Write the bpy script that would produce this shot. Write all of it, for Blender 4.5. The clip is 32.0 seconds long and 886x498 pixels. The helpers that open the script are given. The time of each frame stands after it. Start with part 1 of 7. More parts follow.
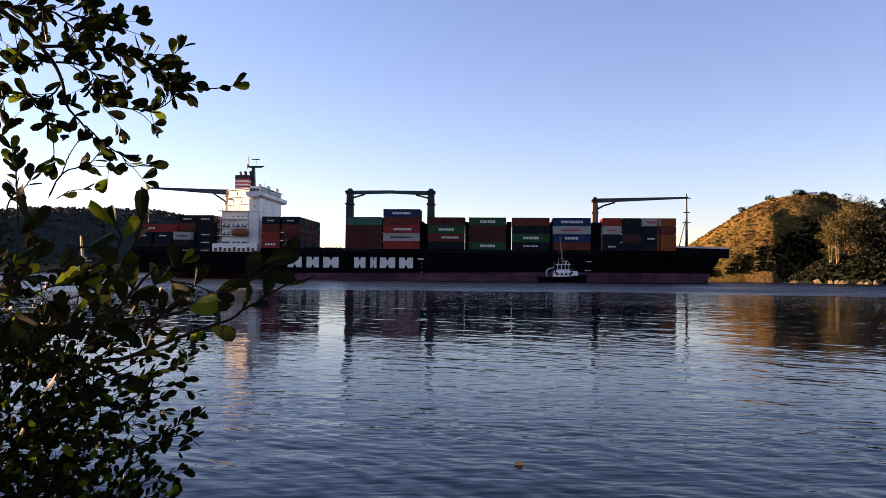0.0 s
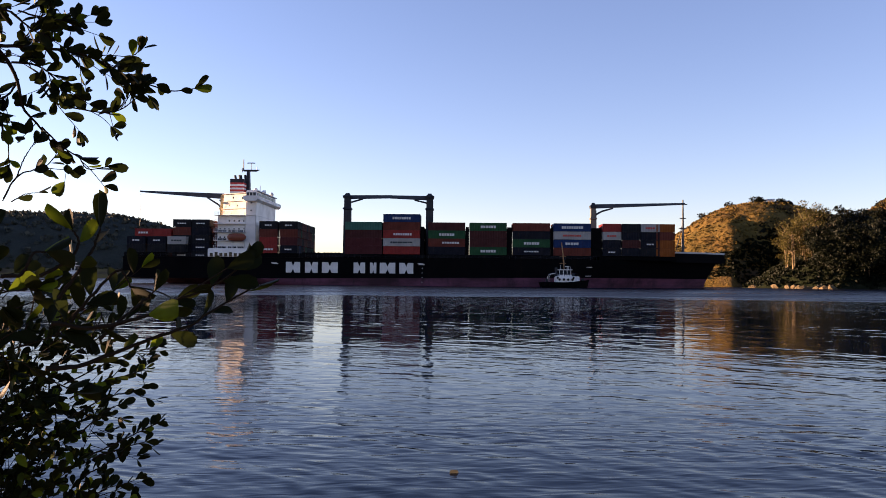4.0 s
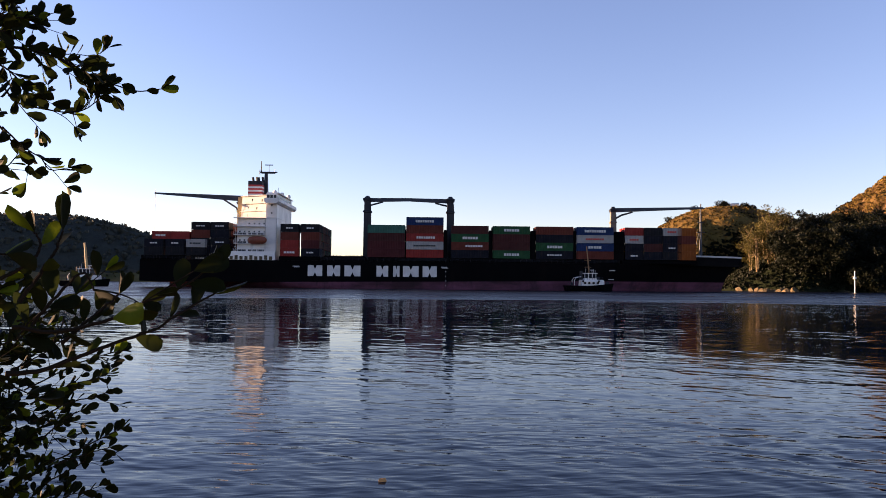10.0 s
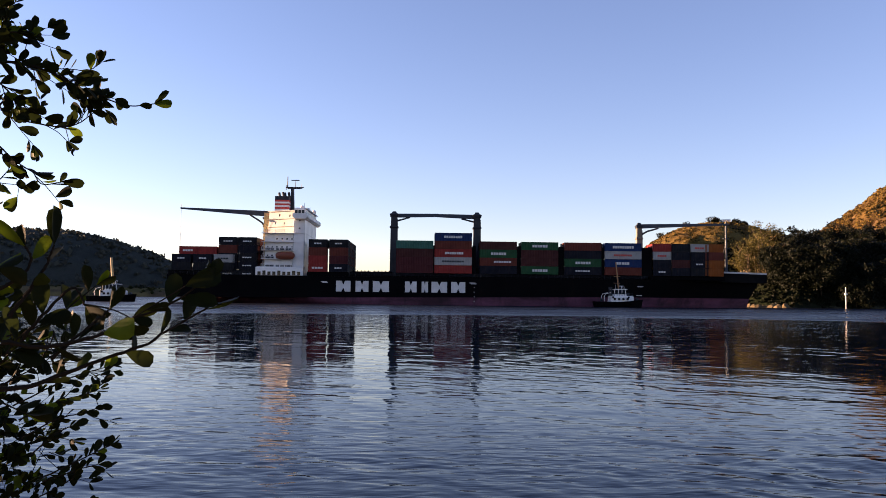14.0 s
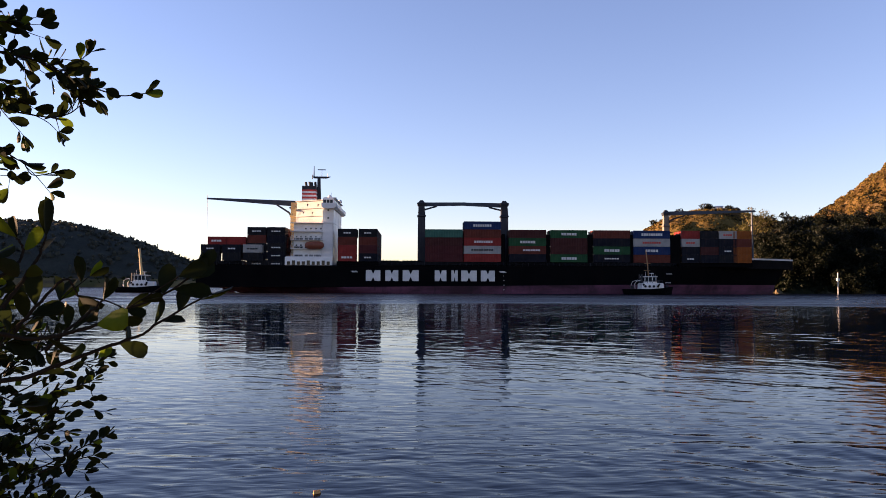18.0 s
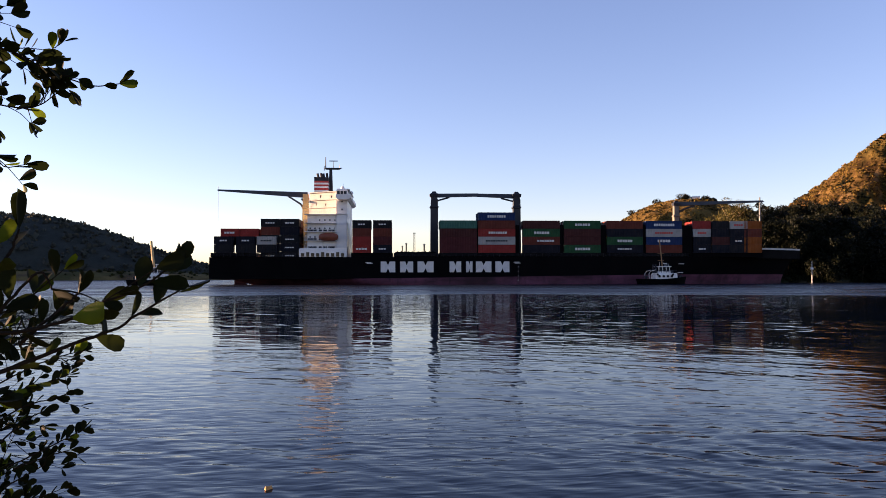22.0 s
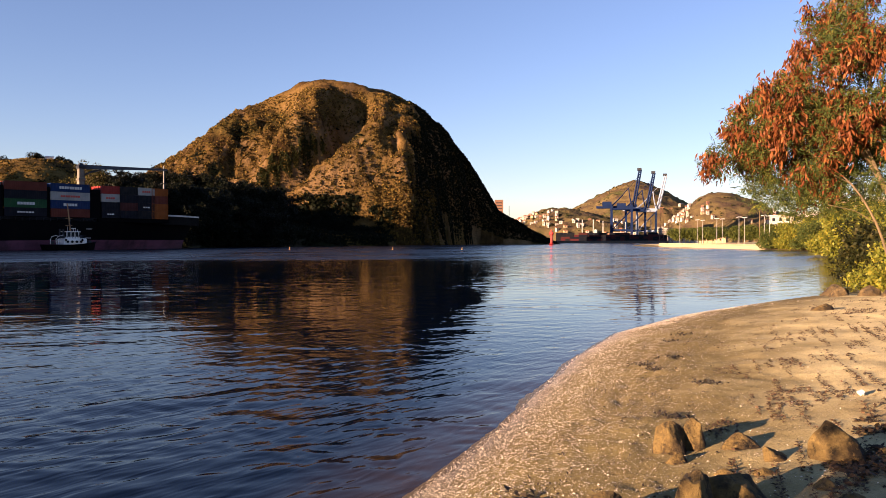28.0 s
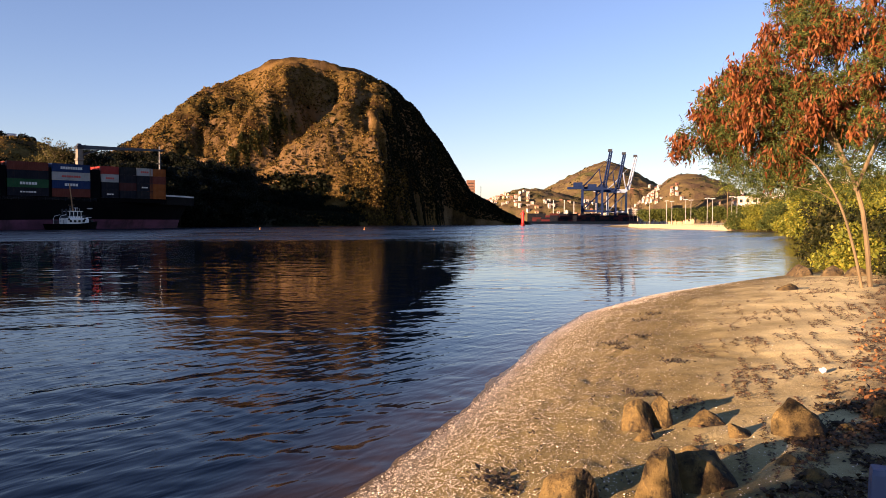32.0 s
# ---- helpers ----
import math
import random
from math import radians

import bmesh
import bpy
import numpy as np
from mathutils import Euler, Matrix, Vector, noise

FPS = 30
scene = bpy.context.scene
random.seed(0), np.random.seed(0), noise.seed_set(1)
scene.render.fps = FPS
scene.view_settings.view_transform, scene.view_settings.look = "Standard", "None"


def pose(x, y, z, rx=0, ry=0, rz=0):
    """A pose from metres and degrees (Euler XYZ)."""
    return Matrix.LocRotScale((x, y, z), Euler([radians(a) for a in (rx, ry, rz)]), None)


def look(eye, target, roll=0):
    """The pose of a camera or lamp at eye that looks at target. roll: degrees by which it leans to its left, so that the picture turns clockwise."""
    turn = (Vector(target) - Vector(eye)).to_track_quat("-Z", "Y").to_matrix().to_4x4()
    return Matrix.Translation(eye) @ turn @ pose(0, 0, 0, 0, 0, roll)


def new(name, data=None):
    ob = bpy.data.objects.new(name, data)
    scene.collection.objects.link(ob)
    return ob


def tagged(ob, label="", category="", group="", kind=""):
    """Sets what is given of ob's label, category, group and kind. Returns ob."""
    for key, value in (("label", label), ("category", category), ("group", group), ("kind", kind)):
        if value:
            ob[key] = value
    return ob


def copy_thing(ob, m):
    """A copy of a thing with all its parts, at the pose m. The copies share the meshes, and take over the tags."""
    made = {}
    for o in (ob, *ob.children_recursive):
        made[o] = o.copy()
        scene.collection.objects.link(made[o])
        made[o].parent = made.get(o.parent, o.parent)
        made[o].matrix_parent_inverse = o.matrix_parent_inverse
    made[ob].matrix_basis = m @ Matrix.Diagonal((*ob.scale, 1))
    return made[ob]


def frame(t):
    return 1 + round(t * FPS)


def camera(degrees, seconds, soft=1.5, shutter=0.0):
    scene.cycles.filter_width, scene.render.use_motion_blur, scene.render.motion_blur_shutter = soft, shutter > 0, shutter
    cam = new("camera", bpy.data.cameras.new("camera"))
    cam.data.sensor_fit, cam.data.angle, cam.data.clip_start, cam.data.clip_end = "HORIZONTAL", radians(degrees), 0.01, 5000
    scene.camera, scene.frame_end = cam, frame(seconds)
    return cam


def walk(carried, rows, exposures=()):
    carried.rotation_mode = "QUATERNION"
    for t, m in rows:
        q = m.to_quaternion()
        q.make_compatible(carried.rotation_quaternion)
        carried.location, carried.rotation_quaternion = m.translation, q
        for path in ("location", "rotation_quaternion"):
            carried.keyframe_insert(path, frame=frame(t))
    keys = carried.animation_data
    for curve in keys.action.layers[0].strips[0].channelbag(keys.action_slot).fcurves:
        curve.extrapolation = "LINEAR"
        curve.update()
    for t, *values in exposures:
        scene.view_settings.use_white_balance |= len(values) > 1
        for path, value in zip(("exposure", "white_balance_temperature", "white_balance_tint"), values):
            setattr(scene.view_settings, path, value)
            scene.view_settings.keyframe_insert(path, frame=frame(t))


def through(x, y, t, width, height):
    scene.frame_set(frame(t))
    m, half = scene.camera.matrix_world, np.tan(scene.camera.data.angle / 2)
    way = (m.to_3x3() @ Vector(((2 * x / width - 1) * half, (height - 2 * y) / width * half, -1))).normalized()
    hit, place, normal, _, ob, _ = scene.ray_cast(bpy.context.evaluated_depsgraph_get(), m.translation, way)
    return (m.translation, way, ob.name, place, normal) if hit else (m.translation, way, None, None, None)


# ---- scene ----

# the camera stands on the beach and only turns: seconds, yaw, pitch, roll
EYE = (0.0, 0.0, 2.6)
TURNS = (
    (0.0, 0.00, 1.80, -0.55), (0.5, 0.12, 1.76, -0.52), (1.0, 0.06, 1.99, -0.48), (1.5, -0.27, 2.14, -0.67),
    (2.0, -0.48, 2.32, -0.71), (2.5, -1.33, 2.25, -0.71), (3.0, -1.94, 2.48, -0.67), (3.5, -2.40, 2.38, -0.59),
    (5.5, -3.48, 1.85, -0.56), (6.0, -4.13, 1.93, -0.57), (6.5, -4.44, 2.42, -0.67), (7.0, -4.53, 2.61, -0.74),
    (7.5, -4.71, 2.58, -0.98), (8.0, -5.18, 2.47, -0.99), (8.5, -5.44, 2.51, -0.77), (9.0, -5.20, 2.53, -0.36),
    (9.5, -5.24, 2.52, -0.33), (10.0, -4.96, 2.45, -0.55), (10.5, -5.54, 2.84, -0.61), (11.0, -5.17, 3.02, -0.46),
    (11.5, -5.08, 3.04, -0.37), (12.0, -5.71, 2.98, -0.62), (12.5, -6.03, 3.13, -0.66), (13.0, -5.94, 3.27, -0.38),
    (13.5, -5.58, 3.43, -0.50), (14.0, -5.51, 3.61, -0.64), (14.5, -5.63, 3.60, -0.38), (16.5, -4.66, 3.29, -0.20),
    (17.0, -4.65, 3.22, -0.11), (17.5, -6.12, 3.08, -0.72), (18.0, -5.95, 2.75, -0.21), (18.5, -5.05, 2.54, 0.52),
    (19.0, -5.00, 2.38, -0.05), (19.5, -5.02, 2.13, -0.26), (20.0, -5.21, 2.09, -0.36), (20.5, -5.47, 2.19, -0.37),
    (21.0, -5.50, 2.10, -0.21), (21.5, -5.74, 2.28, -0.07), (22.0, -7.50, 2.08, 0.12), (22.5, -12.89, 1.74, -0.15),
    (23.0, -19.80, 1.88, -0.12), (23.5, -25.71, 1.13, -0.11), (24.0, -29.84, 1.16, 0.16), (24.5, -33.76, 0.90, 0.23),
    (25.0, -38.24, 0.77, -0.28), (25.5, -41.64, 0.52, -0.21), (26.0, -44.37, 0.40, -0.09), (26.5, -47.54, 0.08, -0.55),
    (28.5, -54.12, -0.99, 0.27), (29.0, -54.98, -1.64, 0.06), (29.5, -55.65, -2.00, -0.08), (30.0, -55.50, -2.12, 0.03),
    (30.5, -55.47, -2.18, 0.01), (31.0, -55.27, -2.05, -0.01), (31.5, -55.53, -1.94, -0.07), (32.0, -55.28, -2.06, -0.06),
)
cam = camera(60.28, 32.0, soft=0.8)
walk(cam, [(t, pose(*EYE, 90 + p, r, y)) for t, y, p, r in TURNS],
     ((0, 2.58, 6720, 43), (21.5, 2.58, 6720, 43), (24, 2.58, 6450, 40), (25.2, 2.32, 6350, 39), (26.5, 2.18, 6350, 39), (29, 2.18, 6350, 39), (32, 2.18, 6350, 39)))

# ---- light ----
SUN_BEARING, SUN_HEIGHT = -73.0, 8.2      # degrees clockwise from +y, degrees up
sb, sh = radians(SUN_BEARING), radians(SUN_HEIGHT)
SUN_WAY = Vector((math.sin(sb) * math.cos(sh), math.cos(sb) * math.cos(sh), math.sin(sh)))
world = bpy.data.worlds.new("world")
scene.world = world
world.use_nodes = True
wn = world.node_tree.nodes
sky = wn.new("ShaderNodeTexSky")
sky.sky_type = "NISHITA"
sky.sun_disc = False
sky.sun_elevation, sky.sun_rotation = sh, sb
sky.altitude, sky.air_density, sky.dust_density, sky.ozone_density = 0, 0.94, 0.1, 2.3
world.node_tree.links.new(sky.outputs[0], wn["Background"].inputs[0])
wn["Background"].inputs[1].default_value = 0.05
sun = new("sun", bpy.data.lights.new("sun", "SUN"))
sun.data.energy, sun.data.angle, sun.data.color = 5.0, radians(0.6), (1.0, 0.72, 0.37)
sun.matrix_world = look(tuple(SUN_WAY * 100), (0, 0, 0))


# ---- mesh helpers ----
def box(bm, x0, y0, z0, x1, y1, z1, bevel=0.0):
    """A box between two corners, with its edges cut by bevel."""
    b = bevel
    if b <= 0:
        v = [bm.verts.new(p) for p in ((x0, y0, z0), (x1, y0, z0), (x1, y1, z0), (x0, y1, z0),
                                       (x0, y0, z1), (x1, y0, z1), (x1, y1, z1), (x0, y1, z1))]
        for f in ((3, 2, 1, 0), (4, 5, 6, 7), (0, 1, 5, 4), (1, 2, 6, 5), (2, 3, 7, 6), (3, 0, 4, 7)):
            bm.faces.new([v[i] for i in f])
        return v
    rings = []
    for z, i in ((z0, b), (z0 + b, 0), (z1 - b, 0), (z1, b)):
        rings.append([(x0 + i, y0 + i, z), (x1 - i, y0 + i, z), (x1 - i, y1 - i, z), (x0 + i, y1 - i, z)])
    return loft(bm, rings)


def loft(bm, rings, caps=True, closed=True):
    """Skins rings of points, each with the same count."""
    vs = [[bm.verts.new(p) for p in r] for r in rings]
    n = len(vs[0])
    for a, b in zip(vs, vs[1:]):
        for i in range(n if closed else n - 1):
            j = (i + 1) % n
            bm.faces.new((a[i], a[j], b[j], b[i]))
    if caps and n > 2:
        bm.faces.new(vs[0][::-1])
        bm.faces.new(vs[-1])
    return vs


def tube(bm, p, q, r0, r1=None, n=8):
    """A round bar from p to q."""
    p, q = Vector(p), Vector(q)
    r1 = r0 if r1 is None else r1
    way = (q - p).normalized()
    side = way.cross(Vector((0, 0, 1)) if abs(way.z) < 0.9 else Vector((1, 0, 0))).normalized()
    up = side.cross(way)
    ring = lambda c, r: [c + side * r * math.cos(2 * math.pi * i / n) + up * r * math.sin(2 * math.pi * i / n) for i in range(n)]
    loft(bm, [ring(p, r0), ring(q, r1)])


def limb(bm, pts, r0, r1, n=6):
    """A bent, tapering branch through points."""
    pts = [Vector(p) for p in pts]
    rings = []
    for i, c in enumerate(pts):
        way = (pts[min(i + 1, len(pts) - 1)] - pts[max(i - 1, 0)]).normalized()
        side = way.cross(Vector((0.31, 0.2, 0.93))).normalized()
        up = side.cross(way)
        r = r0 + (r1 - r0) * i / (len(pts) - 1)
        rings.append([c + side * r * math.cos(2 * math.pi * k / n) + up * r * math.sin(2 * math.pi * k / n) for k in range(n)])
    loft(bm, rings)


def finish(bm, name, material, smooth=False):
    bmesh.ops.recalc_face_normals(bm, faces=bm.faces)
    me = bpy.data.meshes.new(name)
    bm.to_mesh(me)
    bm.free()
    me.materials.append(material)
    if smooth:
        me.polygons.foreach_set("use_smooth", [True] * len(me.polygons))
    return me


def part(name, bm, material, parent, label="", smooth=False, kind=""):
    """Links a bmesh (or a ready mesh) as one mesh under a thing or a part."""
    me = finish(bm, name, material, smooth) if isinstance(bm, bmesh.types.BMesh) else bm
    ob = new(name, me)
    ob.parent = parent
    return tagged(ob, label, kind=kind)


def thing(name, label, category, m=None, group="", kind=""):
    ob = new(name)
    ob.empty_display_size = 0.2
    if m is not None:
        ob.matrix_basis = m
    return tagged(ob, label, category, group, kind)


def solid(name, bm, material, label, category, m=None, group="", kind="", smooth=False):
    """A thing that is one mesh."""
    ob = new(name, finish(bm, name, material, smooth) if isinstance(bm, bmesh.types.BMesh) else bm)
    if m is not None:
        ob.matrix_basis = m
    return tagged(ob, label, category, group, kind)


def raw(name, verts, faces, material, smooth=False):
    """A mesh from numpy arrays: verts (n, 3), faces (m, k)."""
    verts, faces = np.asarray(verts, np.float32), np.asarray(faces, np.int32)
    me = bpy.data.meshes.new(name)
    m, k = faces.shape
    me.vertices.add(len(verts))
    me.vertices.foreach_set("co", verts.ravel())
    me.loops.add(m * k)
    me.loops.foreach_set("vertex_index", faces.ravel())
    me.polygons.add(m)
    me.polygons.foreach_set("loop_start", np.arange(0, m * k, k, dtype=np.int32))
    if smooth:
        me.polygons.foreach_set("use_smooth", np.ones(m, bool))
    me.update(calc_edges=True)
    me.validate()
    me.materials.append(material)
    return me


def strewn(name, tv, tf, pos, turn, size, material, smooth=False):
    """One mesh of many copies of a small template at places pos, with rotation matrices turn and sizes."""
    tv, tf = np.asarray(tv, float), np.asarray(tf, int)
    n = len(pos)
    size = np.asarray(size, float)
    if size.ndim == 1:
        size = np.repeat(size[:, None], 3, 1)
    v = np.einsum("nij,nkj->nki", turn, tv[None] * size[:, None, :]) + np.asarray(pos)[:, None, :]
    f = tf[None] + (np.arange(n) * len(tv))[:, None, None]
    return raw(name, v.reshape(-1, 3), f.reshape(-1, tf.shape[1]), material, smooth)


def any_turn(rng, n, tilt=1.0):
    """Rotation matrices: any turn about z, tilted by up to about tilt radians."""
    a, b, c = rng.uniform(0, 2 * np.pi, n), rng.normal(0, tilt, n), rng.normal(0, tilt, n)
    o, z = np.ones(n), np.zeros(n)
    m = lambda *r: np.stack(r, -1).reshape(n, 3, 3)
    rz = m(np.cos(a), -np.sin(a), z, np.sin(a), np.cos(a), z, z, z, o)
    rx = m(o, z, z, z, np.cos(b), -np.sin(b), z, np.sin(b), np.cos(b))
    ry = m(np.cos(c), z, np.sin(c), z, o, z, -np.sin(c), z, np.cos(c))
    return rz @ rx @ ry


def fbm(x, y, seed=0, octaves=5, scale=1.0, ridged=False):
    """Smooth noise on arrays, about -1 to 1: sums of turned sine lattices."""
    rng = np.random.default_rng(seed)
    out, amp, s = np.zeros_like(x, float), 1.0, 1.0 / scale
    for _ in range(octaves):
        v = np.zeros_like(x, float)
        for _ in range(5):
            a, p = rng.uniform(0, 2 * np.pi), rng.uniform(0, 2 * np.pi, 2)
            k = s * rng.uniform(0.7, 1.4) * 2 * np.pi
            v += np.sin(k * (x * np.cos(a) + y * np.sin(a)) + p[0] + 1.3 * np.sin(k * 0.6 * (y * np.cos(a) - x * np.sin(a)) + p[1]))
        v /= 2.6
        out += amp * ((1 - 2 * np.abs(v)) if ridged else v)
        amp, s = amp * 0.5, s * 2.03
    return out / 1.9


def sheet(xs, ys, fn, name, material, smooth=True):
    """A height field on the grid xs by ys."""
    X, Y = np.meshgrid(xs, ys)
    Z = fn(X, Y)
    v = np.stack([X, Y, Z], -1).reshape(-1, 3)
    nx, ny = len(xs), len(ys)
    i = (np.arange(ny - 1)[:, None] * nx + np.arange(nx - 1)[None]).ravel()
    return raw(name, v, np.stack([i, i + 1, i + nx + 1, i + nx], -1), material, smooth)


# ---- materials ----
def rgb(c):
    return (*c, 1.0) if len(c) == 3 else c


class Mat:
    """A small builder of node materials round one Principled shader."""

    def __init__(self, name, color, rough=0.6, metal=0.0, spec=0.3):
        self.m = bpy.data.materials.new(name)
        self.m.use_nodes = True
        self.t = self.m.node_tree
        self.p = self.t.nodes["Principled BSDF"]
        self.p.inputs["Base Color"].default_value = rgb(color)
        self.p.inputs["Roughness"].default_value = rough
        self.p.inputs["Metallic"].default_value = metal
        self.p.inputs["Specular IOR Level"].default_value = spec
        self.color = None
        self.base = rgb(color)
        self.height = None

    def node(self, kind, **sets):
        n = self.t.nodes.new(kind)
        for k, v in sets.items():
            n.inputs[k.replace("_", " ")].default_value = v
        return n

    def link(self, a, b):
        self.t.links.new(a, b)

    def coords(self, scale=(1, 1, 1), world=False):
        c = self.t.nodes.new("ShaderNodeNewGeometry").outputs["Position"] if world else self.t.nodes.new("ShaderNodeTexCoord").outputs["Object"]
        mp = self.node("ShaderNodeMapping", Scale=scale)
        self.link(c, mp.inputs["Vector"])
        return mp.outputs[0]

    def noise(self, scale, detail=4.0, rough=0.55, stretch=(1, 1, 1), distort=0.0, world=False):
        n = self.node("ShaderNodeTexNoise", Scale=scale, Detail=detail, Roughness=rough, Distortion=distort)
        self.link(self.coords(stretch, world), n.inputs["Vector"])
        return n.outputs["Fac"]

    def cells(self, scale, feature="F1", stretch=(1, 1, 1)):
        n = self.node("ShaderNodeTexVoronoi", Scale=scale)
        n.feature = feature
        self.link(self.coords(stretch), n.inputs["Vector"])
        return n

    def span(self, fac, lo, hi, a=0.0, b=1.0):
        n = self.node("ShaderNodeMapRange")
        n.inputs[1].default_value, n.inputs[2].default_value = lo, hi
        n.inputs[3].default_value, n.inputs[4].default_value = a, b
        self.link(fac, n.inputs[0])
        return n.outputs[0]

    def math(self, op, a, b):
        n = self.t.nodes.new("ShaderNodeMath")
        n.operation = op
        for i, v in enumerate((a, b)):
            if isinstance(v, (int, float)):
                n.inputs[i].default_value = v
            else:
                self.link(v, n.inputs[i])
        return n.outputs[0]

    def mix(self, fac, color, mode="MIX"):
        """Lays a colour over what is there, by fac."""
        n = self.t.nodes.new("ShaderNodeMix")
        n.data_type, n.blend_type = "RGBA", mode
        if isinstance(fac, (int, float)):
            n.inputs[0].default_value = fac
        else:
            self.link(fac, n.inputs[0])
        if self.color is None:
            n.inputs[6].default_value = self.base
        else:
            self.link(self.color, n.inputs[6])
        if isinstance(color, tuple):
            n.inputs[7].default_value = rgb(color)
        else:
            self.link(color, n.inputs[7])
        self.color = n.outputs[2]
        self.link(self.color, self.p.inputs["Base Color"])
        return self

    def vary(self, amount, source="island"):
        """Brightness that differs from piece to piece."""
        r = self.t.nodes.new("ShaderNodeNewGeometry").outputs["Random Per Island"] if source == "island" else self.t.nodes.new("ShaderNodeObjectInfo").outputs["Random"]
        v = self.span(r, 0, 1, 1 - amount, 1 + amount)
        c = self.t.nodes.new("ShaderNodeCombineColor")
        for i in range(3):
            self.link(v, c.inputs[i])
        return self.mix(1.0, c.outputs[0], "MULTIPLY")

    def bump(self, height, strength=0.4, distance=0.02):
        n = self.node("ShaderNodeBump", Strength=strength, Distance=distance)
        self.link(height, n.inputs["Height"])
        if self.height is not None:
            self.link(self.height, n.inputs["Normal"])
        self.height = n.outputs[0]
        self.link(self.height, self.p.inputs["Normal"])
        return self

    def rough(self, fac, lo, hi):
        self.link(self.span(fac, 0.3, 0.7, lo, hi), self.p.inputs["Roughness"])
        return self


def paint(name, color, rough=0.45, rust=0.25, scale=0.25, spec=0.3):
    """Weathered ship's paint: faded patches, runs of rust, small dents."""
    m = Mat(name, color, rough, 0.0, spec)
    dark = tuple(c * 0.6 for c in color)
    m.mix(m.span(m.noise(scale, 5, 0.6), 0.35, 0.75, 0, 0.7), dark)
    m.mix(m.span(m.noise(scale * 3, 6, 0.7, (1, 1, 0.18)), 0.58, 0.75, 0, rust), (0.16, 0.07, 0.03))
    m.bump(m.noise(scale * 6, 3), 0.15, 0.03)
    m.rough(m.noise(scale * 2, 4), rough - 0.1, rough + 0.2)
    return m.m


def leafy(name, color, other, through=0.35, rough=0.5, spec=0.12, few=(0.5, 1.0)):
    """Leaves: two tones, piece by piece, that let light through."""
    m = Mat(name, color, rough, 0.0, spec)
    r = m.t.nodes.new("ShaderNodeNewGeometry").outputs["Random Per Island"]
    m.mix(m.span(r, *few), other)
    m.mix(m.span(m.noise(40, 2), 0.4, 0.7, 0, 0.35), tuple(c * 0.6 for c in color))
    tr = m.t.nodes.new("ShaderNodeBsdfTranslucent")
    m.link(m.color, tr.inputs["Color"])
    mx = m.t.nodes.new("ShaderNodeMixShader")
    mx.inputs[0].default_value = through
    m.link(m.p.outputs[0], mx.inputs[1])
    m.link(tr.outputs[0], mx.inputs[2])
    m.link(mx.outputs[0], m.t.nodes["Material Output"].inputs["Surface"])
    return m.m


def water_material():
    m = Mat("sea_water", (0.0008, 0.0035, 0.012), 0.02, 0.0, 0.32)
    m.p.inputs["IOR"].default_value = 1.205
    # calm in mid-distance, ruffled beyond: zones set round the camera to fit its view
    away = m.t.nodes.new("ShaderNodeVectorMath")
    away.operation = "LENGTH"
    m.link(m.coords(), away.inputs[0])
    wander = m.math("ADD", away.outputs["Value"], m.span(m.noise(0.04, 4, 0.6, (0.35, 1, 1)), 0.2, 0.8, -22, 22))
    shore = m.span(wander, 8, 34, 1, 0)
    sp = m.t.nodes.new("ShaderNodeSeparateXYZ")
    m.link(m.coords(), sp.inputs[0])
    open_water = m.span(m.math("DIVIDE", sp.outputs["Y"], away.outputs["Value"]), 0.5, 0.72, 0.45, 1)
    streak = m.span(m.noise(0.11, 4, 0.6, (0.12, 1.0, 1), 0.4), 0.4, 0.56, 0.3, 1)
    out = m.math("MULTIPLY", m.math("MULTIPLY", m.span(wander, 104, 128, 0, 1), open_water), streak)
    reach = m.math("MULTIPLY", m.span(m.math("DIVIDE", sp.outputs["Y"], away.outputs["Value"]), 0.55, 0.47, 0, 0.3), m.span(wander, 32, 62, 0, 1))
    out = m.math("MAXIMUM", out, m.math("MULTIPLY", reach, streak))
    m.link(m.math("ADD", m.span(away.outputs["Value"], 7, 26, 0.09, 0.025), m.math("MULTIPLY", out, 0.46)), m.p.inputs["Roughness"])
    # sand seen through the last hand's depth of water
    at = m.t.nodes.new("ShaderNodeNewGeometry")
    wp = m.t.nodes.new("ShaderNodeSeparateXYZ")
    m.link(at.outputs["Position"], wp.inputs[0])
    off = m.math("SUBTRACT", m.math("SUBTRACT", wp.outputs["Y"], m.math("MULTIPLY", wp.outputs["X"], 0.294)), 3.3)
    off = m.math("ADD", off, m.span(m.noise(0.7, 3, 0.5, world=True), 0, 1, -0.25, 0.25))
    m.mix(m.span(off, 0.05, 1.5, 0.75, 0), (0.05, 0.03, 0.016))
    # cat's paws far out, the finest ripples near by
    force = m.math("ADD", m.span(wander, 36, 95, 0.0, 0.85), m.math("MULTIPLY", out, 2.6))
    patch = m.math("MULTIPLY", m.span(m.noise(0.06, 3, 0.5, (0.25, 1, 1)), 0.35, 0.65, 0.5, 1.2), m.span(shore, 0, 1, 0.15, 1.3))
    fine = m.noise(3.4, 2, 0.5, (0.35, 1.0, 1), 0.3)
    mid = m.noise(1.25, 3, 0.46, (0.5, 1.0, 1), 0.4)
    m.bump(m.math("MULTIPLY", mid, force), 1.0, 0.075)
    m.bump(m.math("MULTIPLY", fine, patch), 1.0, 0.02)
    return m.m


WATER = water_material()

